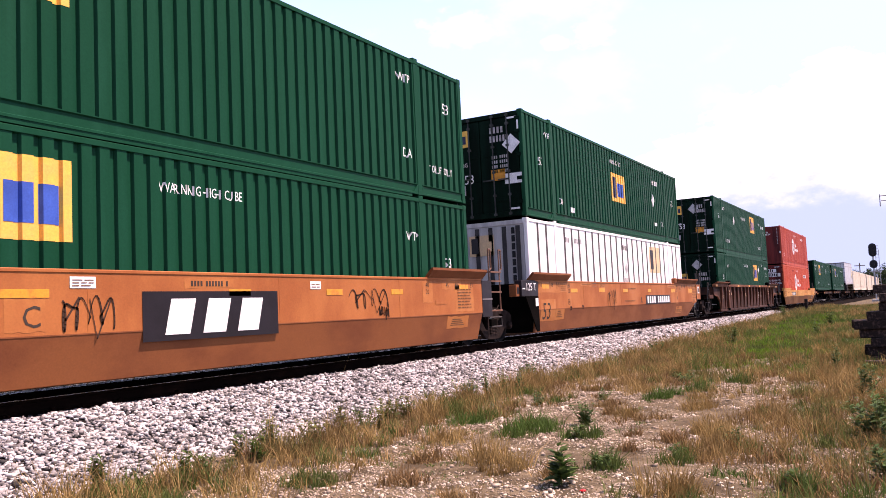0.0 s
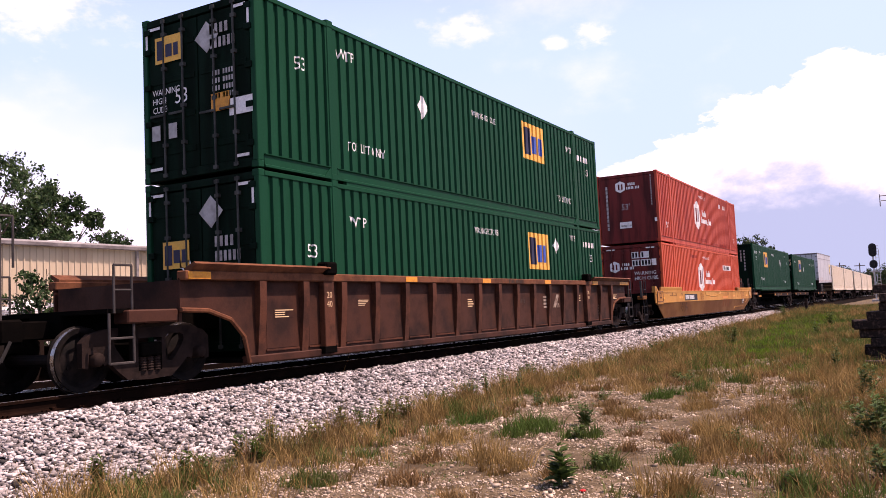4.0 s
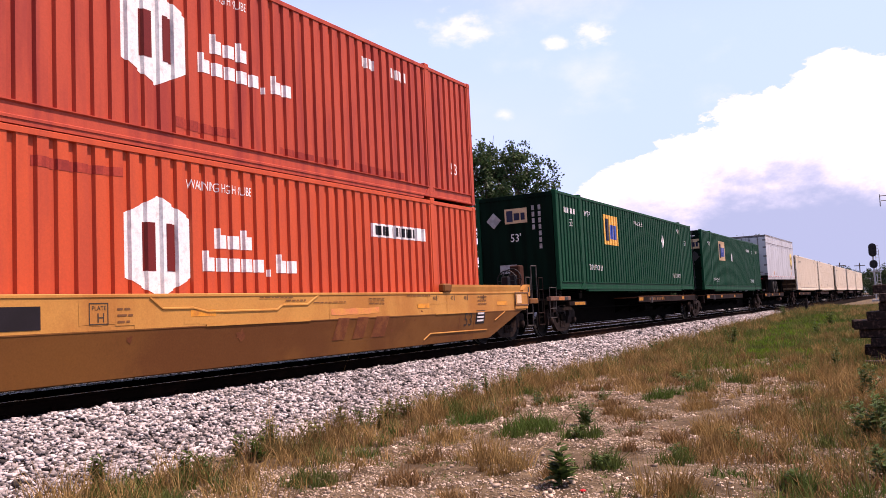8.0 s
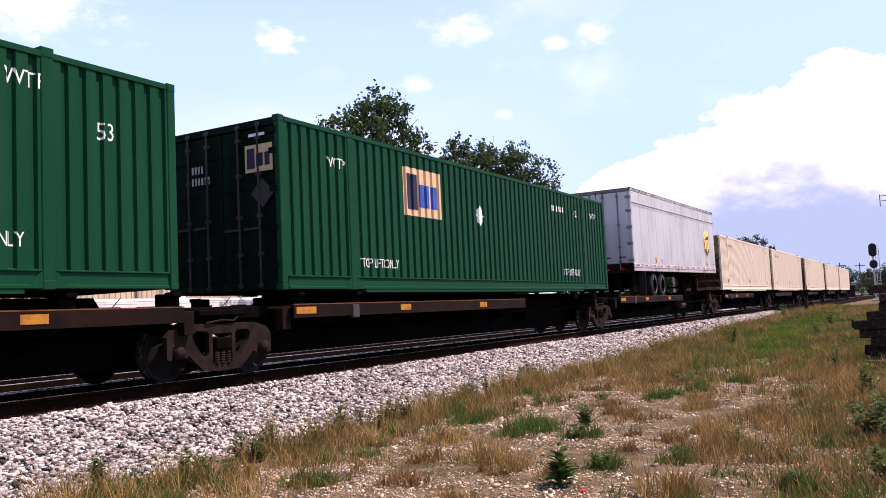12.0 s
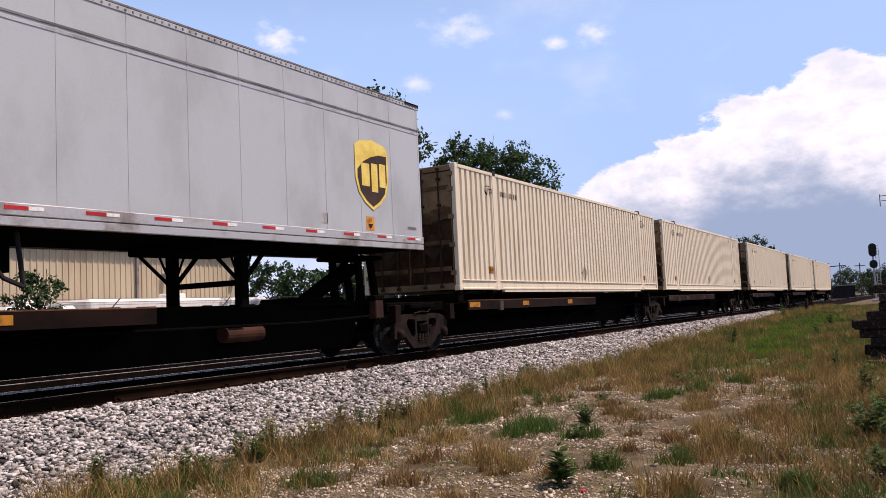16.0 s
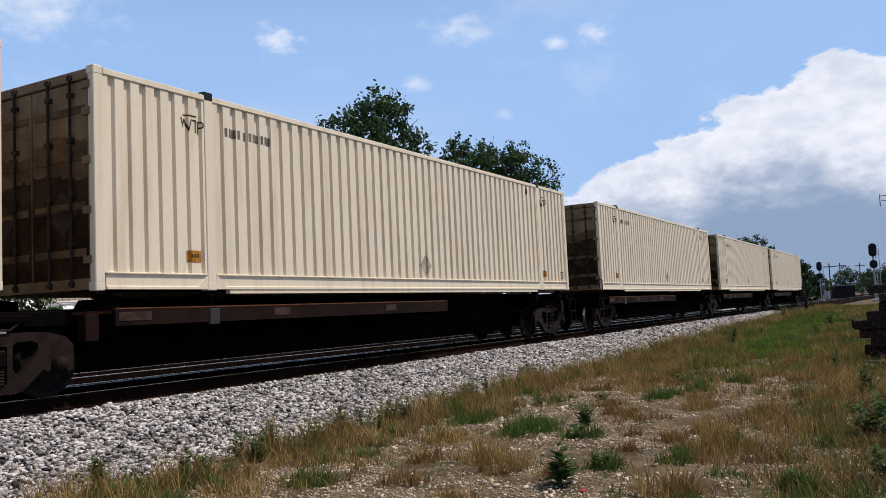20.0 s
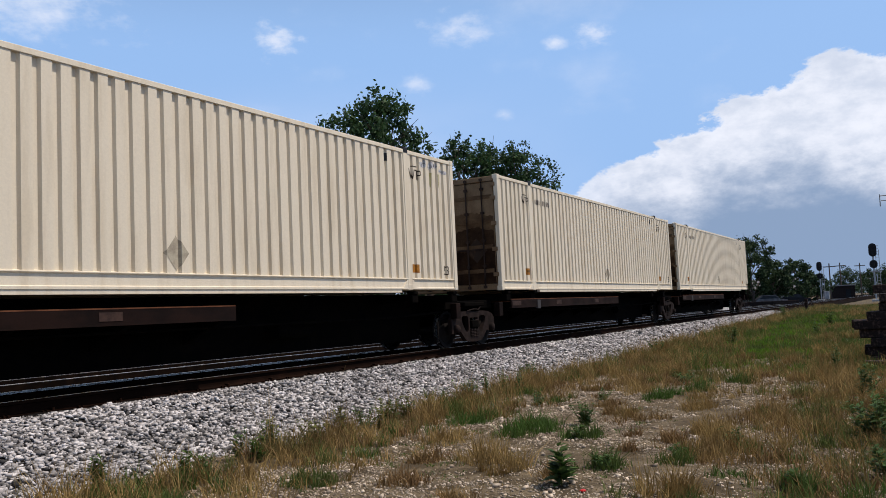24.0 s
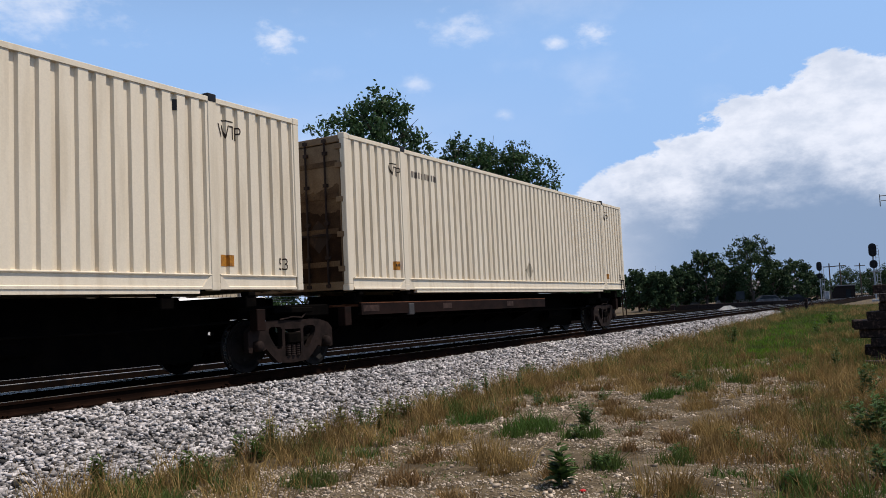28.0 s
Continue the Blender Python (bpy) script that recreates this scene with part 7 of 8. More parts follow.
# ------------------------------------------------------------------ track
def track():
    t = tagged(new("railway_track"), "single railway track with rusty rails on timber sleepers", "railway track", kind="structure")
    prof = [(-0.075, -0.172), (0.075, -0.172), (0.075, -0.160), (0.016, -0.140), (0.010, -0.12), (0.010, -0.045), (0.036, -0.036), (0.037, -0.006), (0.030, 0.0), (-0.030, 0.0), (-0.037, -0.006), (-0.036, -0.036), (-0.010, -0.045), (-0.010, -0.12), (-0.016, -0.140), (-0.075, -0.160)]
    for y in (MID - 0.755, MID + 0.755):
        bm = bmesh.new()
        prism(bm, [(y + a, b) for a, b in prof], "x", -60, 900)
        rail = part("rail", bm, RAIL, t)
        part("running_surface", boxes((-60, 900, y - 0.030, y + 0.030, 0.0005, 0.002)), TREAD, rail, "bright worn top of the rail")
        if y > MID:
            part("gauge_face", boxes((-60, 900, y - 0.0395, y - 0.030, -0.026, -0.002)), TREAD, rail, "bright inner edge worn by the wheels")
    src = bmesh.new()
    box(src, -0.115, 0.115, -1.31, 1.31, -0.17, 0.0, bevel=0.012)
    me = bpy.data.meshes.new("sleeper")
    src.to_mesh(me)
    src.free()
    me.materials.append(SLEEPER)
    src = boxes((-0.09, 0.09, -0.16, 0.16, 0.0, 0.014), (-0.03, -0.01, -0.11, -0.08, 0.014, 0.045), (0.02, 0.04, 0.08, 0.11, 0.014, 0.045), (0.03, 0.05, -0.11, -0.08, 0.014, 0.04))
    plate = bpy.data.meshes.new("tie_plate")
    src.to_mesh(plate)
    src.free()
    plate.materials.append(RAIL)
    src = boxes((-0.02, 0.02, -0.085, 0.085, -0.02, 0.05), bevel=0.01)
    clip = bpy.data.meshes.new("rail_anchor")
    src.to_mesh(clip)
    src.free()
    clip.materials.append(RAIL)
    rnd = random.Random(5)
    for k in range(230):
        x = -5 + k * 0.50
        s = new("sleeper", me)
        s.parent = t
        s.location = (x + rnd.uniform(-0.02, 0.02), MID + rnd.uniform(-0.05, 0.05), -0.188)
        s.rotation_euler = (0, 0, rnd.uniform(-0.015, 0.015))
        if 3 < x < 40:
            for y in (MID - 0.755, MID + 0.755):
                q = new("tie_plate", plate)
                q.parent, q.location = t, (x, y, -0.187)
            if k % 2:
                q = new("rail_anchor", clip)
                q.parent, q.location = t, (x + 0.14, MID - 0.755, -0.17)


# ------------------------------------------------------------------ plants
def blades(x, y, z, height, width, lean, rnd, droop=0.25):
    """Bent blades of grass: three levels each, four triangles; returns vertices and faces."""
    n = len(x)
    a = rnd.uniform(0, 6.283, n)
    dx, dy = np.cos(a), np.sin(a)
    b = rnd.uniform(0, 6.283, n)
    lx, ly = np.cos(b) * lean, np.sin(b) * lean
    rows = []
    for f, w in ((0.0, 1.0), (0.55, 0.8), (1.0, 0.12)):
        cx, cy, cz = x + lx * height * f ** 1.7, y + ly * height * f ** 1.7, z + height * (f - droop * lean * f * f)
        for s in (-0.5, 0.5):
            rows.append(np.stack([cx + dx * width * w * s, cy + dy * width * w * s, cz], -1))
    v = np.stack(rows, 1).reshape(-1, 3)
    q = np.array([(0, 1, 3, 2), (2, 3, 5, 4)])
    faces = (q[None] + (np.arange(n) * 6)[:, None, None]).reshape(-1, 4)
    return v, faces


def grass():
    rnd = np.random.RandomState(7)

    def bump(x, y, cx, cy, wx, wy):
        return np.exp(-((x - cx) / wx) ** 2 - ((y - cy) / wy) ** 2)

    def make(name, material, label, tufts, per, h, w, spread, lean, droop=0.25):
        x, y, size = tufts
        n = len(x)
        bx = np.repeat(x, per) + rnd.normal(0, spread, n * per)
        by = np.repeat(y, per) + rnd.normal(0, spread, n * per)
        far = 1 + np.clip(bx - 12, 0, 60) / 22
        bh = np.repeat(size, per) * h * rnd.uniform(0.4, 1.3, n * per)
        v, f = blades(bx, by, ground_z(bx, by) - 0.015, bh, w * far, rnd.uniform(0.08, lean, n * per), rnd, droop)
        tagged(cloud_mesh(name, v, f, material), label, "grass", kind="stuff")

    def clumps(n, cover, each=7, wide=0.11, x0=3.8, x1=75, y0=-1.5, y1=TOE + 0.12, power=1.9):
        """Tufts in separate clumps; cover: the chance from 0 to 1 that a clump stands at a place."""
        x = x0 + (x1 - x0) * rnd.rand(n) ** power
        y = rnd.uniform(y0, y1, n)
        k = (rnd.rand(n) < cover(x, y)) & (y < 6.40 + 0.45 * ease(6, 11, x))
        x, y = x[k], y[k]
        r = rnd.uniform(0.35, 1.6, len(x))
        many = np.maximum(1, (each * r * r).astype(int))
        size = rnd.uniform(0.5, 1.3, len(x)) * (0.65 + 0.2 * r + 0.12 * right(x, y) + 0.62 * rim(y) + 0.2 * ease(12, 20, x))
        r = r * wide * (1 + np.clip(x - 12, 0, 60) / 40)
        q = np.repeat(np.arange(len(x)), many)
        return x[q] + rnd.normal(0, 1, len(q)) * r[q], y[q] + rnd.normal(0, 1, len(q)) * r[q], size[q] * rnd.uniform(0.7, 1.2, len(q))

    def spots(rows):
        """Tufts in clumps at given places: x, y, half widths along and across, how many, how tall."""
        X, Y, S = [], [], []
        for x, y, rx, ry, n, size in rows:
            a, r = rnd.uniform(0, 6.283, n), np.sqrt(rnd.rand(n)) * rnd.uniform(0.6, 1.2, n)
            X.append(x + rx * r * np.cos(a))
            Y.append(y + ry * r * np.sin(a))
            S.append(size * rnd.uniform(0.35, 1.3, n) * (1.2 - 0.6 * r))
        return np.concatenate(X), np.concatenate(Y), np.concatenate(S)

    def lawn_at(x, y):
        return bump(x, y, 26.5, 3.8, 4.6, 0.6) + 0.9 * bump(x, y, 40, 4.4, 10, 0.9)

    def bare(x, y):
        """Where the stony earth lies open, with a ragged edge."""
        wob = (value_noise(x, y, 41, 1.1) - 0.5) * 1.3
        a = ease(4.6, 5.8, x) * (1 - ease(12.6, 15.2, x + wob)) * ease(1.75, 2.7, y + 0.5 * wob) * (1 - ease(4.9, 6.0, y + 0.6 * wob))
        b = bump(x, y, 17.8, 3.6, 1.8, 0.7) + 0.8 * bump(x, y, 7.6, 1.6, 1.3, 0.5)
        return np.clip(a + b, 0, 1)

    def right(x, y):
        return bump(x, y, 11.0, 1.1, 6.5, 1.0)

    def rim(y):
        return np.exp(-((y - (TOE - 0.45)) / 0.55) ** 2)

    def dry_cover(x, y):
        return (0.22 + 0.16 * right(x, y) + 0.36 * rim(y) + 0.26 * ease(12, 15, x) - 0.30 * ease(17, 24, x)) * (1 - 0.95 * bare(x, y)) - 0.55 * lawn_at(x, y)

    def russet_cover(x, y):
        return (0.12 + 0.30 * right(x, y) + 0.14 * rim(y) + 0.30 * bump(x, y, 17, 5.0, 6, 1.6)) * (1 - 0.93 * bare(x, y)) - 0.5 * lawn_at(x, y)

    def olive_cover(x, y):
        return (0.08 + 0.30 * right(x, y) + 0.36 * rim(y) + 0.55 * ease(14, 21, x)) * (1 - 0.95 * bare(x, y)) - 0.25 * lawn_at(x, y)

    def green_cover(x, y):
        return ((0.03 + 0.14 * rim(y) + 0.42 * ease(15, 22, x)) * (1 - bare(x, y)) + 0.25 * right(x, y) + 0.62 * bump(x, y, 8.0, 0.4, 2.6, 0.55) + 0.5 * bump(x, y, 12.5, 0.9, 2.0, 0.5)
                + 0.5 * bump(x, y, 11.0, 5.9, 2.4, 0.32) + 0.35 * bump(x, y, 6.4, 5.9, 1.4, 0.5) + 0.4 * bump(x, y, 20.5, 4.4, 2.4, 0.5))

    make("dry_grass", DRY, "tufts of dry tan grass beside the ballast", clumps(3900, dry_cover), 11, 0.23, 0.0085, 0.03, 0.9)
    make("russet_grass", RUSSET, "clumps of dead red-brown grass", clumps(3400, russet_cover), 11, 0.18, 0.009, 0.035, 1.0)
    make("fading_grass", OLIVE, "half-dry olive grass tufts", clumps(3000, olive_cover), 11, 0.19, 0.009, 0.035, 1.0)
    make("green_grass", FRESH, "patches of fresh green grass", clumps(3000, green_cover, 8, 0.10), 11, 0.17, 0.010, 0.03, 1.0)
    make("lawn_grass", LAWN, "strip of bright green grass beside the line", clumps(3400, lambda x, y: 0.03 + 1.1 * lawn_at(x, y), 7, 0.16, x0=17, x1=70, y0=1.5, y1=6.6, power=1.2), 9, 0.12, 0.012, 0.06, 0.9)
    # single clumps that stand out on the bare earth
    make("green_tufts", FRESH, "separate tufts of green grass on stony earth", spots((
        (9.85, 4.45, 0.75, 0.36, 85, 1.25), (9.2, 3.52, 0.34, 0.28, 34, 1.1), (7.55, 2.68, 0.30, 0.26, 30, 0.9), (8.1, 2.16, 0.26, 0.2, 22, 0.95),
        (13.4, 3.72, 0.5, 0.28, 40, 1.1), (14.4, 3.36, 0.65, 0.3, 48, 1.1), (7.1, 0.9, 0.20, 0.15, 40, 1.0), (10.6, 5.6, 0.7, 0.25, 90, 0.9), (6.3, 5.1, 0.35, 0.3, 60, 0.8), (15.6, 2.9, 0.4, 0.3, 50, 1.1))), 12, 0.19, 0.010, 0.03, 0.9)
    make("tan_tufts", DRY, "separate bleached tan grass tufts on stony earth", spots((
        (7.55, 3.92, 0.40, 0.34, 42, 1.35), (7.22, 3.50, 0.3, 0.26, 28, 1.2), (11.4, 3.66, 0.3, 0.2, 24, 1.0), (9.0, 5.2, 0.5, 0.3, 60, 1.0), (12.3, 2.9, 0.4, 0.25, 55, 1.0), (8.9, 1.95, 0.75, 0.36, 80, 1.25), (10.0, 2.2, 0.4, 0.25, 70, 1.15), (6.7, 1.75, 0.25, 0.2, 40, 1.0))), 11, 0.21, 0.0085, 0.03, 0.9)
    make("russet_tufts", RUSSET, "separate red-brown tufts on stony earth", spots((
        (11.0, 3.22, 0.28, 0.2, 26, 1.0), (11.6, 3.95, 0.18, 0.15, 36, 0.9), (8.5, 2.75, 0.12, 0.10, 20, 0.8), (9.6, 3.05, 0.10, 0.10, 18, 0.8), (7.6, 4.6, 0.3, 0.2, 45, 0.9), (7.0, 3.0, 0.12, 0.12, 20, 0.8),
        (10.4, 4.75, 0.25, 0.15, 34, 0.8), (12.5, 4.3, 0.25, 0.2, 36, 0.9), (6.4, 4.2, 0.3, 0.25, 40, 0.8), (9.3, 2.5, 0.2, 0.15, 30, 0.9), (6.0, 3.4, 0.2, 0.2, 30, 0.8))), 11, 0.19, 0.009, 0.035, 1.1)
    # tall seed stalks among the dry grass
    make("seed_stalks", DRY, "thin tall dry grass stalks", clumps(900, lambda x, y: (0.22 + 0.25 * right(x, y) + 0.3 * rim(y)) * (1 - bare(x, y)), 3, 0.15, x1=30), 4, 0.42, 0.0055, 0.05, 0.45, 0.1)
    # short stubble and creeping plants that roughen the bare earth
    make("stubble", RUSSET, "short dead stubble on stony earth", clumps(2600, lambda x, y: 0.55 + 0 * x, 4, 0.14, x1=40), 6, 0.045, 0.007, 0.05, 1.5)
    make("straw_litter", DRY, "bleached straw lying on stony earth", clumps(2400, lambda x, y: 0.6 + 0 * x, 4, 0.2, x1=30), 4, 0.05, 0.006, 0.06, 3.0, 0.3)
    make("creeping_grass", FRESH, "low creeping green plants on stony earth", clumps(700, lambda x, y: 0.6 + 0 * x, 6, 0.08, x1=30), 7, 0.05, 0.011, 0.03, 1.4)


def weed(x, y, height, leaves, spread, seed, label="leafy dark green weed growing at the edge of the ballast", material=None, size=0.05):
    rnd = np.random.RandomState(seed)
    z = float(ground_z(x, y)) if y < TOE else float(bed_z(x, y))
    w = thing("weed", label, "plant", "weeds beside the track")
    w.location = (x, y, z)
    bm = bmesh.new()
    V, F = [], []
    stems = max(2, int(leaves / 26))
    for k in range(stems):
        a, r = rnd.uniform(0, 6.28), spread * rnd.uniform(0.1, 1.0)
        h = height * rnd.uniform(0.6, 1.0)
        tip = Vector((math.cos(a) * r, math.sin(a) * r, h))
        foot = tip * 0.15
        foot.z = -0.03
        rod(bm, foot, tip, 0.006, 5, 0.002)
        for q in range(leaves // stems):
            f = rnd.uniform(0.12, 1.0)
            p = foot.lerp(tip, f)
            b = rnd.uniform(0, 6.28)
            L = size * rnd.uniform(0.7, 1.6) * (1.25 - 0.6 * f)
            d = Vector((math.cos(b), math.sin(b), rnd.uniform(0.1, 0.9))).normalized()
            s = d.cross(Vector((0, 0, 1))).normalized() * L * 0.21
            i = len(V)
            V += [p - s * 0.3, p + d * L * 0.5 + s, p + d * L - Vector((0, 0, L * 0.15)), p + d * L * 0.5 - s]
            F.append((i, i + 1, i + 2, i + 3))
    part("stalk", bm, OLIVE, w)
    cloud_mesh("foliage", np.array([tuple(v) for v in V]), np.array(F), material or WEED, w)
    return w


def tree(x, y, height, crown, seed, leaves=9000, leaf=0.20, low=0.35, label="broad leafy green tree behind the track", material=None, lean=0.0, blobs=16, gap=0.62, base=None):
    """A tapered trunk, forking limbs and a crown of many leaves in uneven clumps. crown: its half width; low: where it begins."""
    rnd = np.random.RandomState(seed)
    z0 = -0.45 if base is None else base
    t = thing("tree", label, "tree", "trees behind the track")
    t.location = (x, y, z0)
    H = height
    bm = bmesh.new()
    pts = [Vector((0, 0, -0.2))]
    for k in range(1, 6):
        pts.append(Vector((lean * k / 5 + rnd.uniform(-0.12, 0.12), rnd.uniform(-0.12, 0.12), H * 0.72 * k / 5)))
    r0 = 0.020 * H + 0.05
    for k in range(5):
        rod(bm, pts[k], pts[k + 1], r0 * (1 - k / 6), 9, r0 * (1 - (k + 1) / 6))
    part("trunk", bm, BARK, t)
    centres = []
    limbs = bmesh.new()
    for k in range(blobs):
        a = 2.4 * k + rnd.uniform(-0.4, 0.4)
        f = (k + 0.5) / blobs
        zc = H * (low + (0.93 - low) * f)
        room = crown * math.sqrt(max(0.06, 1 - (2 * (f - 0.42)) ** 2 * 0.8))
        rad = room * rnd.uniform(0.35, 0.95)
        c = Vector((lean * zc / H + rad * math.cos(a), rad * math.sin(a), zc))
        centres.append((c, crown * rnd.uniform(0.24, 0.42)))
        start = pts[min(5, max(1, int(5 * (zc / H) / 0.72 * 0.75)))]
        rod(limbs, start, c, r0 * 0.32, 6, 0.02)
        for q in range(3):
            e = c + Vector(rnd.normal(0, 0.35 * crown, 3).tolist()) * 0.7
            rod(limbs, start.lerp(c, 0.6), e, r0 * 0.10, 5, 0.01)
    part("branchwork", limbs, BARK, t)
    per = leaves // blobs
    P = []
    for c, r in centres:
        twigs = rnd.normal(0, 1, (14, 3))
        twigs = twigs / np.linalg.norm(twigs, axis=1)[:, None] * (r * rnd.uniform(0.35, 1.15, (14, 1)))
        twigs[:, 2] *= 0.72
        pick = rnd.randint(0, 14, per)
        P.append(np.array(c)[None] + twigs[pick] + rnd.normal(0, r * 0.17, (per, 3)))
    P = np.concatenate(P)
    n = len(P)
    u = rnd.normal(0, 1, (n, 3))
    u /= np.linalg.norm(u, axis=1)[:, None]
    w = rnd.normal(0, 1, (n, 3))
    w = w - (w * u).sum(1)[:, None] * u
    w /= np.linalg.norm(w, axis=1)[:, None]
    L = (leaf * rnd.uniform(0.6, 1.3, n))[:, None]
    V = np.stack([P - u * L * 0.5, P + w * L * 0.3, P + u * L * 0.5, P - w * L * 0.3], 1).reshape(-1, 3)
    F = np.arange(n * 4).reshape(-1, 4)
    cloud_mesh("crown", V, F, material or LEAF, t)
    return t


def at_bearing(az, dist):
    return dist * math.cos(radians(az)), dist * math.sin(radians(az))


def plants():
    grass()
    # x, y, height, leaves, spread, leaf length
    for k, (x, y, h, n, s, size) in enumerate(((6.65, 2.74, 0.33, 90, 0.07, 0.10), (7.5, 6.75, 0.44, 130, 0.16, 0.055), (7.0, 6.70, 0.36, 110, 0.16, 0.055), (9.5, 6.75, 0.34, 240, 0.34, 0.05), (10.2, 6.75, 0.34, 220, 0.34, 0.05),
                                               (15.6, 7.05, 0.50, 130, 0.20, 0.07), (12.2, 6.65, 0.42, 220, 0.42, 0.06), (10.4, 3.9, 0.36, 230, 0.20, 0.06), (9.2, 3.5, 0.18, 120, 0.22, 0.06), (7.5, 2.65, 0.16, 130, 0.22, 0.05),
                                               (8.3, 2.15, 0.18, 90, 0.16, 0.05), (9.7, 0.52, 0.50, 420, 0.32, 0.075), (7.2, 0.95, 0.14, 70, 0.14, 0.08), (13.6, 0.85, 0.5, 220, 0.3, 0.07), (9.0, 0.25, 0.42, 240, 0.36, 0.07), (11.6, 0.45, 0.40, 200, 0.34, 0.06), (7.9, 0.35, 0.30, 160, 0.3, 0.06), (15.6, 3.9, 0.28, 160, 0.34, 0.06), (18.0, 1.55, 0.62, 130, 0.14, 0.07),
                                               (22.5, 6.3, 0.5, 140, 0.3, 0.08), (26.5, 5.1, 0.7, 160, 0.3, 0.08), (31.0, 3.2, 0.6, 120, 0.25, 0.08), (38.0, 3.3, 0.75, 160, 0.35, 0.09), (47.0, 6.4, 0.9, 160, 0.3, 0.10), (12.3, 5.4, 0.2, 120, 0.25, 0.05), (9.2, 1.8, 0.22, 100, 0.2, 0.06), (13.0, 4.6, 0.22, 120, 0.3, 0.05))):
        weed(x, y, h, int(n * 1.15), s, 100 + k, size=size * 1.25)
    rnd = random.Random(19)
    for k in range(18):
        x = 5.0 + k * 0.62 + rnd.uniform(-0.25, 0.25)
        weed(x, 6.50 + 0.25 * float(ease(6, 11, x)) + rnd.uniform(-0.3, 0.15), rnd.uniform(0.26, 0.50), rnd.choice((130, 180, 280)), rnd.uniform(0.08, 0.24), 400 + k, size=0.075, material=rnd.choice((WEED, FRESH, OLIVE)))
    # trees behind the track, by bearing and distance
    for az, dist, h, crown, seed, leaves, low, lean in ((33.5, 42, 12.9, 3.1, 2, 12000, 0.36, -0.3), (28.0, 60, 14.2, 3.2, 4, 9000, 0.5, 0.0), (24.2, 60, 13.3, 3.2, 5, 10000, 0.4, 0.0), (26.0, 62, 14.0, 2.8, 6, 7000, 0.55, 0.0)):
        tree(*at_bearing(az, dist), h, crown, seed, leaves, 0.24, low, lean=lean, blobs=18)
    # vine-covered growth round their feet
    for k, (az, dist, h, crown) in enumerate(((30.6, 41, 6.6, 1.7), (28.4, 44, 5.0, 1.8), (31.8, 44, 4.2, 1.8), (36.5, 47, 4.6, 2.2), (39.0, 52, 4.4, 2.4), (41.3, 56, 5.2, 2.2), (26.0, 52, 4.2, 2.2), (34.0, 47, 4.0, 2.4))):
        tree(*at_bearing(az, dist), h, crown, 20 + k, 3600, 0.24, 0.12, "dense vine-covered shrubby growth behind the track", blobs=12)
    # behind the shed
    for k, (az, dist, h, crown) in enumerate(((58.2, 62, 13.6, 4.2), (54.6, 66, 11.9, 3.6), (51.3, 66, 8.6, 2.4), (45.8, 70, 8.7, 3.0), (48.0, 72, 7.6, 2.2), (43.6, 75, 7.4, 2.4))):
        tree(*at_bearing(az, dist), h, crown, 40 + k, 13000 if k < 2 else 4500, 0.28, 0.35, "leafy green tree behind the metal shed", blobs=15)
    tree(*at_bearing(55.6, 27.0), 3.1, 1.15, 61, 2600, 0.13, 0.15, "bushy shrub beside the wire fence", blobs=10)
    # far trees along the line
    for k, (az, dist, h, crown) in enumerate(((16.6, 112, 5.6, 2.6), (15.3, 108, 5.2, 2.4), (13.9, 116, 6.0, 2.6), (12.3, 118, 8.2, 2.9), (11.2, 128, 6.6, 2.2), (9.5, 126, 10.1, 3.9), (8.2, 130, 6.8, 2.6), (6.8, 140, 7.1, 3.3), (5.7, 175, 5.4, 2.6),
                                              (3.9, 260, 8.0, 5.0), (2.6, 270, 8.0, 4.0), (1.4, 240, 8.0, 5.0), (18.6, 118, 6.0, 3.0), (20.6, 115, 6.2, 3.0), (0.2, 230, 9, 5.0), (10.4, 150, 6.0, 3.0), (13.0, 150, 5.5, 3.5), (7.5, 165, 5.5, 3.0))):
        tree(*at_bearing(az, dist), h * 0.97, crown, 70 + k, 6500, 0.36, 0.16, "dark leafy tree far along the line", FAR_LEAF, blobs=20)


DARK_BED = surface("near_black_bed", (0.007, 0.0062, 0.0058), 0.95, second=(0.0035, 0.003, 0.0028), second_amount=0.5, scale=6.0, fine=20.0, vary=0.5, bump=0.8, sheen=0.0)
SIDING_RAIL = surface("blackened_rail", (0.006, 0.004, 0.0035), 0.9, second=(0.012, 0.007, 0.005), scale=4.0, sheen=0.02)


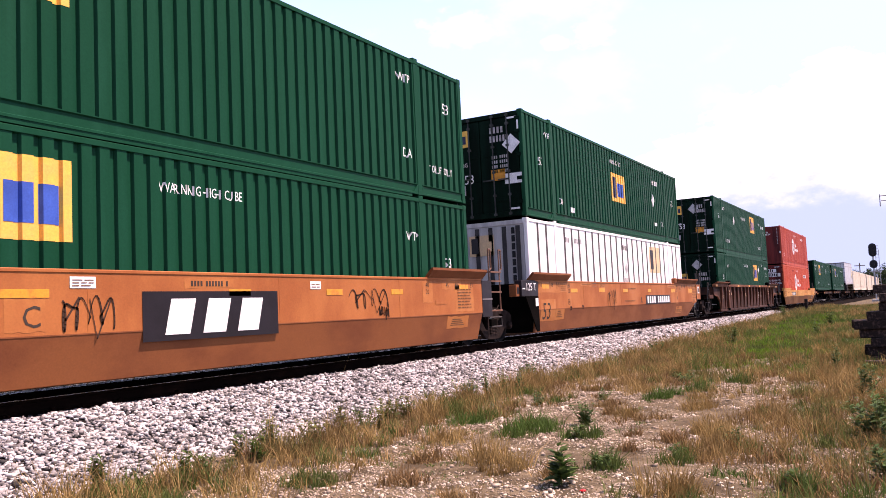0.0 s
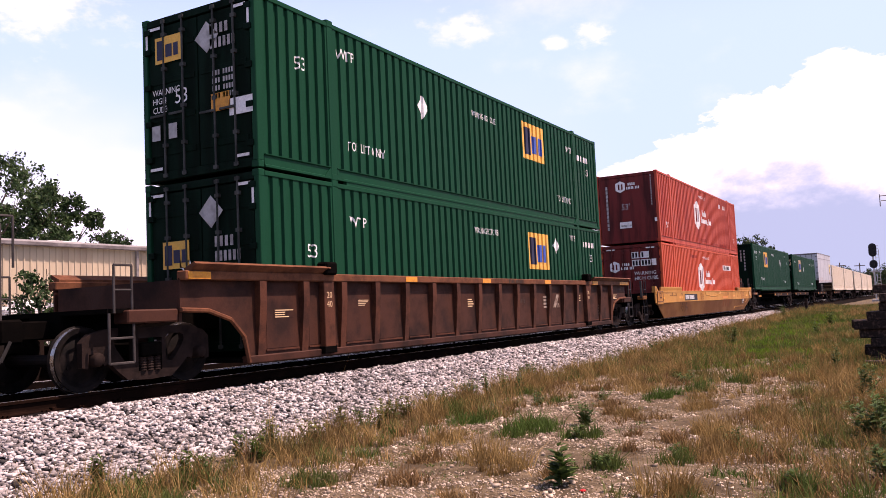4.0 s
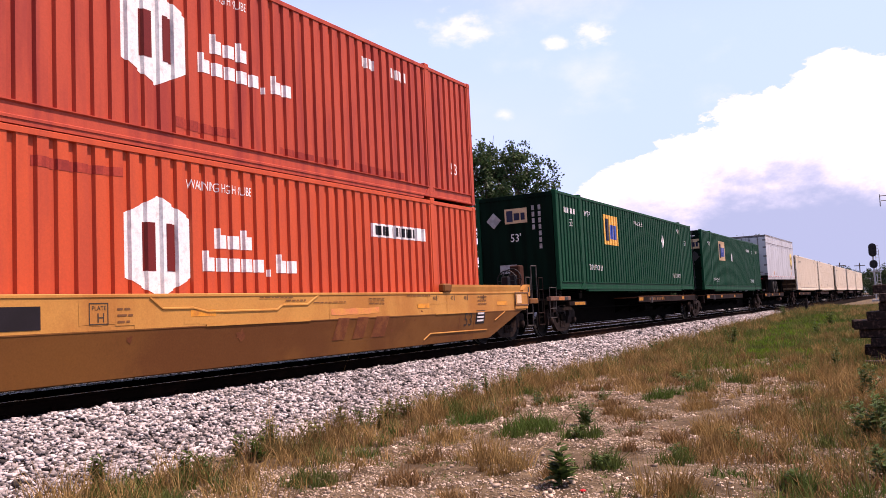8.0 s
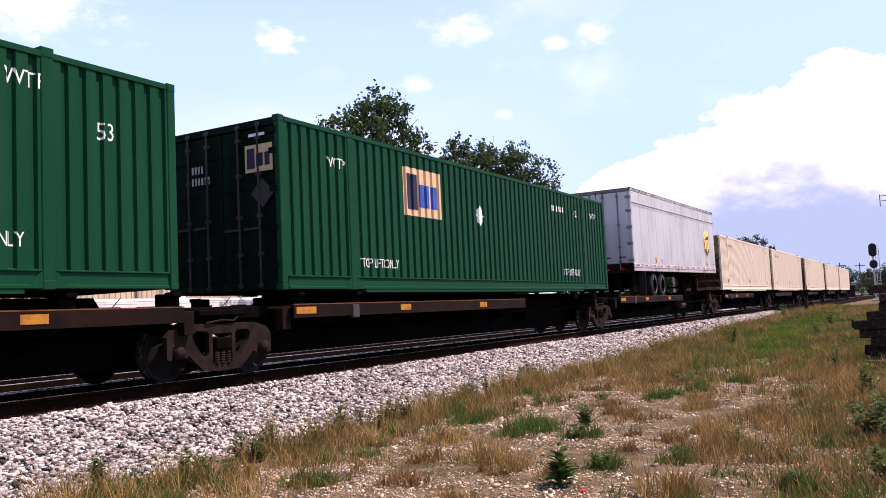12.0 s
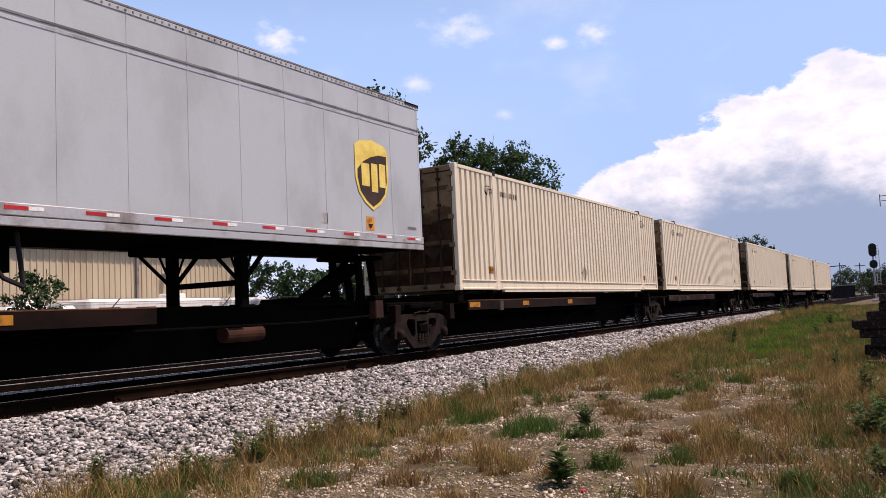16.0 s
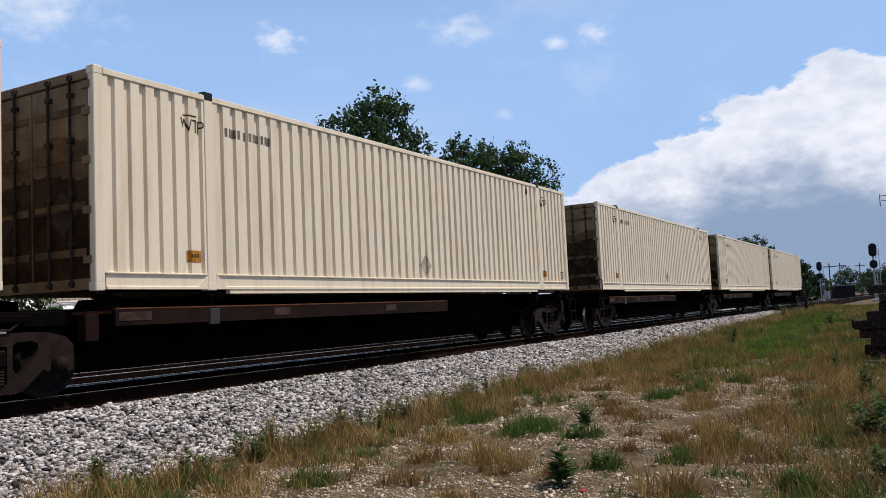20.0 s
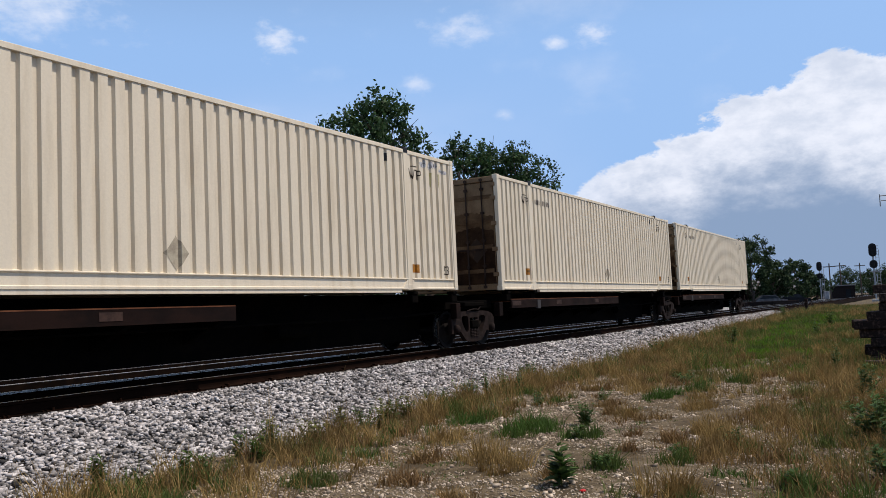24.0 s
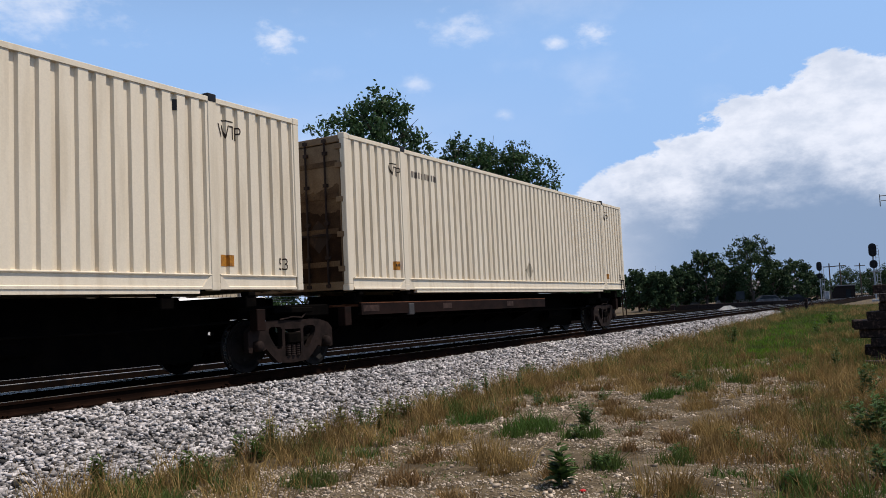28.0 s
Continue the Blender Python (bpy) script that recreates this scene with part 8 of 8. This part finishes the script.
def far_siding():
    """A second, rusty track beyond the first, on a near-black bed."""
    bed_2 = sheet("siding_bed", np.concatenate([np.linspace(-20, 60, 30), np.linspace(70, 500, 20)]), np.linspace(13.4, 26.5, 8), lambda x, y: np.full_like(x, -0.385), DARK_BED)
    tagged(bed_2, "near-black bed under the second track", "ballast")
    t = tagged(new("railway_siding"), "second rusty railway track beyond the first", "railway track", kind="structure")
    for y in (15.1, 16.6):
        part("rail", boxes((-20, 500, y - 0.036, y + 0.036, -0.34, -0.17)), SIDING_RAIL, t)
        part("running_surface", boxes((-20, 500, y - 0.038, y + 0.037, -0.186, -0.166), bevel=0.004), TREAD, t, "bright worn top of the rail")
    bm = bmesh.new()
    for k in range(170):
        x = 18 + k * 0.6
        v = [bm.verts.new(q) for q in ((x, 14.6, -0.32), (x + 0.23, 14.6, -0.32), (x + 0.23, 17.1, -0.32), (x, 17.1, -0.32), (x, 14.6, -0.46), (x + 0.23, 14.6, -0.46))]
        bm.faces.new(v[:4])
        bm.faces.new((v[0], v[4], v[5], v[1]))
    tagged(part("sleeper_row", bm, DARK_BED, t), kind="stuff")


track()
far_siding()
plants()


# ------------------------------------------------------------------ buildings and things beyond the track
SIDING = surface("beige_metal_siding", (0.44, 0.37, 0.265), 0.6, second=(0.37, 0.30, 0.215), second_amount=0.35, scale=0.4, streak=(2, 2, 0.3), vary=0.06, bump=0.02)
ROOF = surface("pale_metal_roof", (0.52, 0.52, 0.50), 0.5, second=(0.42, 0.41, 0.39), scale=0.4, vary=0.06)
FENCE = surface("galvanised_wire", (0.30, 0.30, 0.30), 0.6, metal=0.4)
GLASS = surface("dark_glass", (0.03, 0.035, 0.04), 0.15, bump=0.0)
GREY_WALL = surface("weathered_grey_wall", (0.34, 0.33, 0.31), 0.85, second=(0.24, 0.23, 0.22), scale=0.5, vary=0.1)
GREY_ROOF = surface("grey_shingle_roof", (0.20, 0.20, 0.205), 0.9, second=(0.14, 0.14, 0.145), scale=1.0, vary=0.15)
CHALK = surface("pale_gravel_heap", (0.34, 0.335, 0.32), 0.95, second=(0.4, 0.39, 0.37), scale=2.0, vary=0.2, bump=0.4)
# haze of distance is put into the hill's blue-grey colour
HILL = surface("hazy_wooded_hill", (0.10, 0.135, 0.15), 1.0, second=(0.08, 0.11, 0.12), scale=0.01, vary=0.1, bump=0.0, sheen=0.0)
SIGNAL_BLACK = surface("signal_black", (0.015, 0.015, 0.017), 0.6)
SIGNAL_MAST = surface("aluminium_mast", (0.42, 0.43, 0.45), 0.5, metal=0.5)


def shed():
    b = thing("metal_shed", "long beige metal-sided shed with a low pale roof", "building")
    x0, x1, y0, y1, z0, z1 = -20.0, 33.9, 32.0, 52.0, -0.5, 4.45
    step = 6.0
    a = x0
    while a < x1 - 0.1:
        c = min(a + step, x1)
        bm = bmesh.new()
        m = int((c - a) / 0.30)
        row = []
        for k in range(m):
            q = a + (c - a) * k / m
            w = (c - a) / m
            row += [(q, 0.0), (q + w * 0.62, 0.0), (q + w * 0.70, -0.04), (q + w * 0.92, -0.04)]
        row.append((c, 0.0))
        vs = [(bm.verts.new((p, y0 + d, z0)), bm.verts.new((p, y0 + d, z1))) for p, d in row]
        for s, t in zip(vs, vs[1:]):
            bm.faces.new((s[0], t[0], t[1], s[1]))
        part("wall_panel", bm, SIDING, b)
        a = c
    part("end_wall", boxes((x1 - 0.06, x1, y0 + 0.02, y1, z0, z1)), SIDING, b)
    part("end_wall", boxes((x0, x0 + 0.06, y0 + 0.02, y1, z0, z1)), SIDING, b)
    part("back_wall", boxes((x0, x1, y1, y1 + 0.06, z0, z1)), SIDING, b)
    bm = bmesh.new()
    prism(bm, [(y0 - 0.25, z1 + 0.05), (y0 - 0.25, z1 + 0.13), ((y0 + y1) / 2, z1 + 1.0), (y1 + 0.25, z1 + 0.13), (y1 + 0.25, z1 + 0.05), ((y0 + y1) / 2, z1 + 0.92)], "x", x0 - 0.2, x1 + 0.2)
    part("roof", bm, ROOF, b)
    part("gutter", boxes((x0, x1 + 0.2, y0 - 0.32, y0 - 0.05, z1 - 0.10, z1 + 0.06), bevel=0.02), GREY_POST, b)
    for x in (20.0, 27.0, 33.8):
        part("downpipe", boxes((x - 0.06, x + 0.06, y0 - 0.14, y0 - 0.04, z0, z1 - 0.05)), GREY_POST, b)
    for x in (28.6, 33.3):
        part("wall_lamp", boxes((x - 0.15, x + 0.15, y0 - 0.35, y0 - 0.04, z1 - 1.45, z1 - 1.15), bevel=0.04), GREY_POST, b)
    for x in (14.0, 25.5):
        part("roof_vent", boxes((x - 0.9, x + 0.9, y0 + 3.0, y0 + 5.0, z1 + 0.2, z1 + 0.55), bevel=0.05), ROOF, b)


def wire_fence():
    f = thing("wire_fence", "chain-link fence with slanting barbed-wire arms", "fence")
    y, z0 = 27.5, -0.5
    for k in range(15):
        x = -2 + k * 3.0
        bm = bmesh.new()
        rod(bm, (x, y, z0), (x, y, 1.55), 0.035, 8)
        rod(bm, (x, y, 1.55), (x + 0.2, y - 0.28, 1.95), 0.025, 6)
        part("post", bm, FENCE, f)
    bm = bmesh.new()
    for zz, yy in ((1.50, y), (0.5, y), (1.70, y - 0.12), (1.80, y - 0.19), (1.92, y - 0.26)):
        rod(bm, (-2, yy, zz), (40, yy, zz), 0.010, 4)
    part("wire_run", bm, FENCE, f)
    bm = bmesh.new()
    for k in range(400):
        x = -2 + k * 0.105
        for s in (-1, 1):
            rod(bm, (x, y, z0 + 0.1), (x + s * 0.9, y, 1.5), 0.004, 3)
    part("chain_link", bm, FENCE, f)


def caravan(x0, x1, y, z1, seed, label):
    c = thing("travel_trailer", label, "caravan", "caravans behind the fence")
    w = 2.3
    bm = boxes((x0, x1, y, y + w, 0.05, z1), bevel=0.12)
    part("body", bm, WHITE, c)
    rnd = random.Random(seed)
    part("stripe", boxes((x0 + 0.1, x1 - 0.1, y - 0.006, y + 0.02, 0.55, 0.68)), GREY_POST, c)
    n = int((x1 - x0) / 1.9)
    for k in range(n):
        x = x0 + 0.5 + k * 1.9
        part("window", boxes((x, x + rnd.uniform(0.6, 1.1), y - 0.02, y + 0.03, 1.05, 1.65), bevel=0.02), GLASS, c)
    part("door", boxes((x1 - 1.3, x1 - 0.65, y - 0.015, y + 0.03, 0.15, 1.85), bevel=0.01), SILVER, c)
    part("roof_unit", boxes(((x0 + x1) / 2 - 0.5, (x0 + x1) / 2 + 0.5, y + 0.7, y + 1.5, z1 - 0.02, z1 + 0.25), bevel=0.06), WHITE, c)
    for s in (-0.45, 0.45):
        x = (x0 + x1) / 2 + s
        bm = lathe(bmesh.new(), [(0.0, y - 0.02), (0.16, y - 0.02), (0.32, y), (0.33, y + 0.18), (0.0, y + 0.18)], (x, -0.12), 16)
        part("wheel", bm, RUBBER, c)
    part("chassis", boxes((x0 - 0.9, x1, y + 0.7, y + 1.6, -0.16, 0.06)), DARK_STEEL, c)
    part("jack", boxes((x0 - 0.8, x0 - 0.7, y + 1.1, y + 1.2, -0.45, -0.1)), DARK_STEEL, c)


def signal(x, y, height, label):
    s = thing("railway_signal", label, "railway signal", "signals along the line")
    s.location = (x, y, -0.4)
    top = height + 0.4
    bm = rod(bmesh.new(), (0, 0, 0), (0, 0, top), 0.10, 10)
    part("mast", bm, SIGNAL_MAST, s)
    part("base", boxes((-0.5, 0.5, -0.5, 0.5, 0.0, 0.35), bevel=0.05), CHALK, s)
    for k, z in enumerate((top - 0.6, top - 2.3)):
        bm = bmesh.new()
        half = (0.80, 0.50)[k]
        pts = []
        for q in range(24):
            a = 2 * math.pi * q / 24
            pts.append((0.44 * math.cos(a), z + (half - 0.44) * (1 if math.sin(a) > 0 else -1) + 0.44 * math.sin(a)))
        prism(bm, pts, "x", -0.20, -0.14)
        head = part("signal_head", bm, SIGNAL_BLACK, s)
        for dz in ((0.42, 0.0, -0.42), (0.0,))[k]:
            bm = rod(bmesh.new(), (-0.20, 0, z + dz), (-0.52, 0, z + dz), 0.15, 12)
            part("hood", bm, SIGNAL_BLACK, head)
    bm = bmesh.new()
    for yy in (-0.28, -0.62):
        pipe(bm, [(0.15, yy, 0.3), (0.15, yy, top - 0.6)], 0.035)
    for k in range(int(top / 0.35)):
        pipe(bm, [(0.15, -0.28, 0.4 + 0.35 * k), (0.15, -0.62, 0.4 + 0.35 * k)], 0.022)
    part("ladder", bm, SIGNAL_MAST, s)
    part("platform", boxes((-0.1, 0.7, -0.8, 0.5, top - 3.2, top - 3.12)), SIGNAL_MAST, s)
    part("case", boxes((0.6, 1.2, -1.2, -0.4, 0.3, 1.7), bevel=0.04), SIGNAL_MAST, s)


def sleeper_pile():
    """Old sleepers stacked crosswise, one thing each."""
    rnd = random.Random(8)
    bm = bmesh.new()
    box(bm, -1.3, 1.3, -0.115, 0.115, -0.09, 0.09, bevel=0.014)
    me = bpy.data.meshes.new("old_sleeper")
    bm.to_mesh(me)
    bm.free()
    me.materials.append(OLD_SLEEPER)
    cx = 19.6
    z = float(ground_z(cx, 0.3)) + 0.07
    # the near ends of the layers, from the ground up
    ends = (1.04, 1.06, 1.00, 1.20, 1.30, 1.04, 0.80, 0.78, 0.88)
    for k, end in enumerate(ends):
        for q in range(4 if k < 6 else 3):
            o = tagged(new("old_sleeper", me), "old dark timber railway sleeper in a stack", "railway sleeper", "stacked old sleepers")
            far = 0.0 if q == 0 else rnd.uniform(-0.25, 0.15)
            o.matrix_world = pose(cx + q * 0.27 + rnd.uniform(-0.02, 0.02), end - 1.3 + far, z + k * 0.183, 0, 0, 90 + rnd.uniform(-4.5, 4.5))
    for k, (x, y, r) in enumerate(((18.3, 0.3, 84), (18.0, -0.3, 95))):
        o = tagged(new("old_sleeper", me), "old dark timber railway sleeper on the ground", "railway sleeper", "stacked old sleepers")
        o.matrix_world = pose(x, y - 0.5, float(ground_z(x, y)) + 0.05, 0, 0, r)


def far_things():
    # low houses, a dark wall, a heap, cars, poles and a hill
    for az, dist, w, d, h, seed in ((14.4, 120, 7, 7, 2.2, 1), (9.3, 150, 13, 9, 2.4, 2)):
        x, y = at_bearing(az, dist)
        b = thing("low_house", "low grey house with a shallow shingle roof, far off", "house", "houses far along the line")
        b.location = (x, y, -0.4)
        b.rotation_euler = (0, 0, radians(az - 90))
        part("wall", boxes((-w / 2, w / 2, 0, d, 0, h)), GREY_WALL, b)
        bm = prism(bmesh.new(), [(-0.5, h), (d / 2, h + 1.8), (d + 0.5, h)], "x", -w / 2 - 0.5, w / 2 + 0.5)
        part("roof", bm, GREY_ROOF, b)
        for k in range(4):
            part("window", boxes((-w / 2 + 1.5 + k * 3.4, -w / 2 + 2.6 + k * 3.4, -0.04, 0.05, 1.0, 2.1)), GLASS, b)
        part("door", boxes((w / 2 - 2.2, w / 2 - 1.2, -0.04, 0.05, 0.0, 2.05)), GREY_ROOF, b)
    x, y = at_bearing(11.3, 112)
    wall = thing("long_low_wall", "long dark retaining wall beside the line, far off", "wall")
    wall.location = (x, y, -0.45)
    wall.rotation_euler = (0, 0, radians(-74))
    for k in range(6):
        part("wall_bay", boxes((-9 + k * 3, -6.03 + k * 3, 0, 0.5, 0, 0.7), bevel=0.03), OLD_SLEEPER, wall)
    x, y = at_bearing(11.0, 84)
    bm = bmesh.new()
    bmesh.ops.create_cone(bm, cap_ends=True, segments=26, radius1=1.35, radius2=0.25, depth=0.62, matrix=Matrix.Translation((0, 0, 0.3)))
    for v in bm.verts:
        v.co += Vector((random.uniform(-0.15, 0.15), random.uniform(-0.15, 0.15), random.uniform(-0.05, 0.05)))
    heap = part("gravel_heap", bm, CHALK, None)
    heap.location = (x, y, -0.5)
    tagged(heap, "pale heap of gravel beside the line", "gravel heap")
    for k, (az, dist, m) in enumerate(((8.5, 128, GREY_POST), (7.1, 134, BLACK))):
        car(*at_bearing(az, dist), m, "dark parked car far along the line")
    for az, dist, h in ((4.9, 190, 7.5), (4.3, 205, 8.0), (3.2, 230, 8.5)):
        x, y = at_bearing(az, dist)
        p = thing("utility_pole", "timber utility pole with a crossarm, far off", "pole", "poles far along the line")
        p.location = (x, y, -0.4)
        part("pole", rod(bmesh.new(), (0, 0, 0), (0, 0, h), 0.16, 8, 0.11), BARK, p)
        part("crossarm", boxes((-0.08, 0.08, -1.2, 1.2, h - 0.8, h - 0.62)), BARK, p)
    x, y = at_bearing(4.25, 190)
    hut = thing("lineside_hut", "low dark flat-roofed hut beside the line, far off", "hut")
    hut.location = (x, y, -0.4)
    hut.rotation_euler = (0, 0, radians(-86))
    part("wall", boxes((-2.3, 2.3, 0, 3.0, 0, 2.7)), OLD_SLEEPER, hut)
    part("roof", boxes((-2.5, 2.5, -0.2, 3.2, 2.7, 2.9), bevel=0.03), GREY_ROOF, hut)
    part("door", boxes((0.6, 1.5, -0.04, 0.02, 0.0, 2.0)), BLACK, hut)
    # a tall mast just beyond the view, whose short arm reaches into it
    m = thing("pole_with_arm", "thin grey pole with a short double arm", "pole")
    m.location = (58.0, 1.22, -0.35)
    part("pole", rod(bmesh.new(), (0, 0, 0), (0, 0, 7.6), 0.07, 8), FENCE, m)
    bm = bmesh.new()
    pipe(bm, [(0, 0, 7.05), (0, 0.62, 7.05)], 0.03)
    pipe(bm, [(0, 0, 6.75), (0, 0.55, 6.75)], 0.025)
    pipe(bm, [(0, 0.60, 6.4), (0, 0.60, 7.15)], 0.03)
    part("arm", bm, FENCE, m)
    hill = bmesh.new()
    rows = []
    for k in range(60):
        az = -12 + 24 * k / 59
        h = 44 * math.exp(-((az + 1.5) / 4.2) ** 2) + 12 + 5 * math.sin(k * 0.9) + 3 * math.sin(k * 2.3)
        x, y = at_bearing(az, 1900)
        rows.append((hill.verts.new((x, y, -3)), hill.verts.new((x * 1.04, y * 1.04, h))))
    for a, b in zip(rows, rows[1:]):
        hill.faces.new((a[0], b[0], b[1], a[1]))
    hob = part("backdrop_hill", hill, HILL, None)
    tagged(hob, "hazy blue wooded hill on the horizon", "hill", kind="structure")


def scrap(x, y, size, m, label, seed):
    """A crumpled scrap of paper or plastic on the ground."""
    rnd = random.Random(seed)
    bm = bmesh.new()
    bmesh.ops.create_icosphere(bm, subdivisions=2, radius=size)
    for v in bm.verts:
        v.co *= rnd.uniform(0.65, 1.15)
        v.co.z = v.co.z * 0.45 + size * 0.3
    ob = part("litter_scrap", bm, m, None)
    ob.location = (x, y, float(ground_z(x, y)))
    tagged(ob, label, "litter", "litter on the ground")


def car(x, y, m, label):
    c = thing("parked_car", label, "car", "parked cars")
    c.location = (x, y, -0.42)
    c.rotation_euler = (0, 0, radians(-60))
    bm = prism(bmesh.new(), [(-2.2, 0.3), (2.2, 0.3), (2.25, 0.75), (1.2, 0.9), (0.6, 1.42), (-1.3, 1.45), (-2.0, 0.95), (-2.25, 0.85)], "y", -0.85, 0.85)
    part("body", bm, m, c)
    bm = prism(bmesh.new(), [(1.05, 0.93), (0.55, 1.36), (-1.2, 1.38), (-1.7, 0.97)], "y", -0.86, 0.86)
    part("windows", bm, GLASS, c)
    for xx in (-1.4, 1.4):
        for s in (-1, 1):
            bm = lathe(bmesh.new(), [(0.0, s * 0.88), (0.30, s * 0.88), (0.33, s * 0.84), (0.33, s * 0.66), (0.0, s * 0.66)], (xx, 0.33), 14)
            part("wheel", bm, RUBBER, c)


shed()
wire_fence()
caravan(18.6, 21.6, 29.0, 1.75, 1, "small white travel trailer parked before the shed")
caravan(22.4, 33.2, 29.4, 2.0, 2, "long white travel trailer with dark windows parked before the shed")
signal(112.0, 4.75, 6.4, "black-headed two-arm signal on an aluminium mast with a ladder")
signal(160.0, 15.3, 6.3, "black-headed signal on an aluminium mast across the line")
sleeper_pile()
far_things()
scrap(7.21, 1.0, 0.045, MARK, "crumpled white plastic scrap lying on stony earth", 3)
scrap(6.52, 2.51, 0.03, RED_TAPE, "small red plastic scrap lying on stony earth", 4)
stub = tagged(new("marker_post"), "short weathered timber marker post beside the ballast", "post")
stub.location = (56.0, 6.25, -0.36)
part("post", boxes((-0.09, 0.09, -0.09, 0.09, -0.1, 0.95), bevel=0.02), OLD_SLEEPER, stub)


# ------------------------------------------------------------------ what moves
def motions():
    for thing_, place, y, z in MOVERS:
        walk(thing_, [(float(t), pose(place - RUN[t], y, z)) for t in range(29)])
    # wheelsets roll: less than a quarter turn from row to row
    times = [k / 15 for k in range(28 * 15 + 1)]
    turns = [-math.degrees(run_at(t) / WHEEL_R) for t in times]
    for w, x in WHEELSETS:
        walk(w, [(t, pose(x, 0, WHEEL_R, 0, a, 0)) for t, a in zip(times, turns)])


motions()
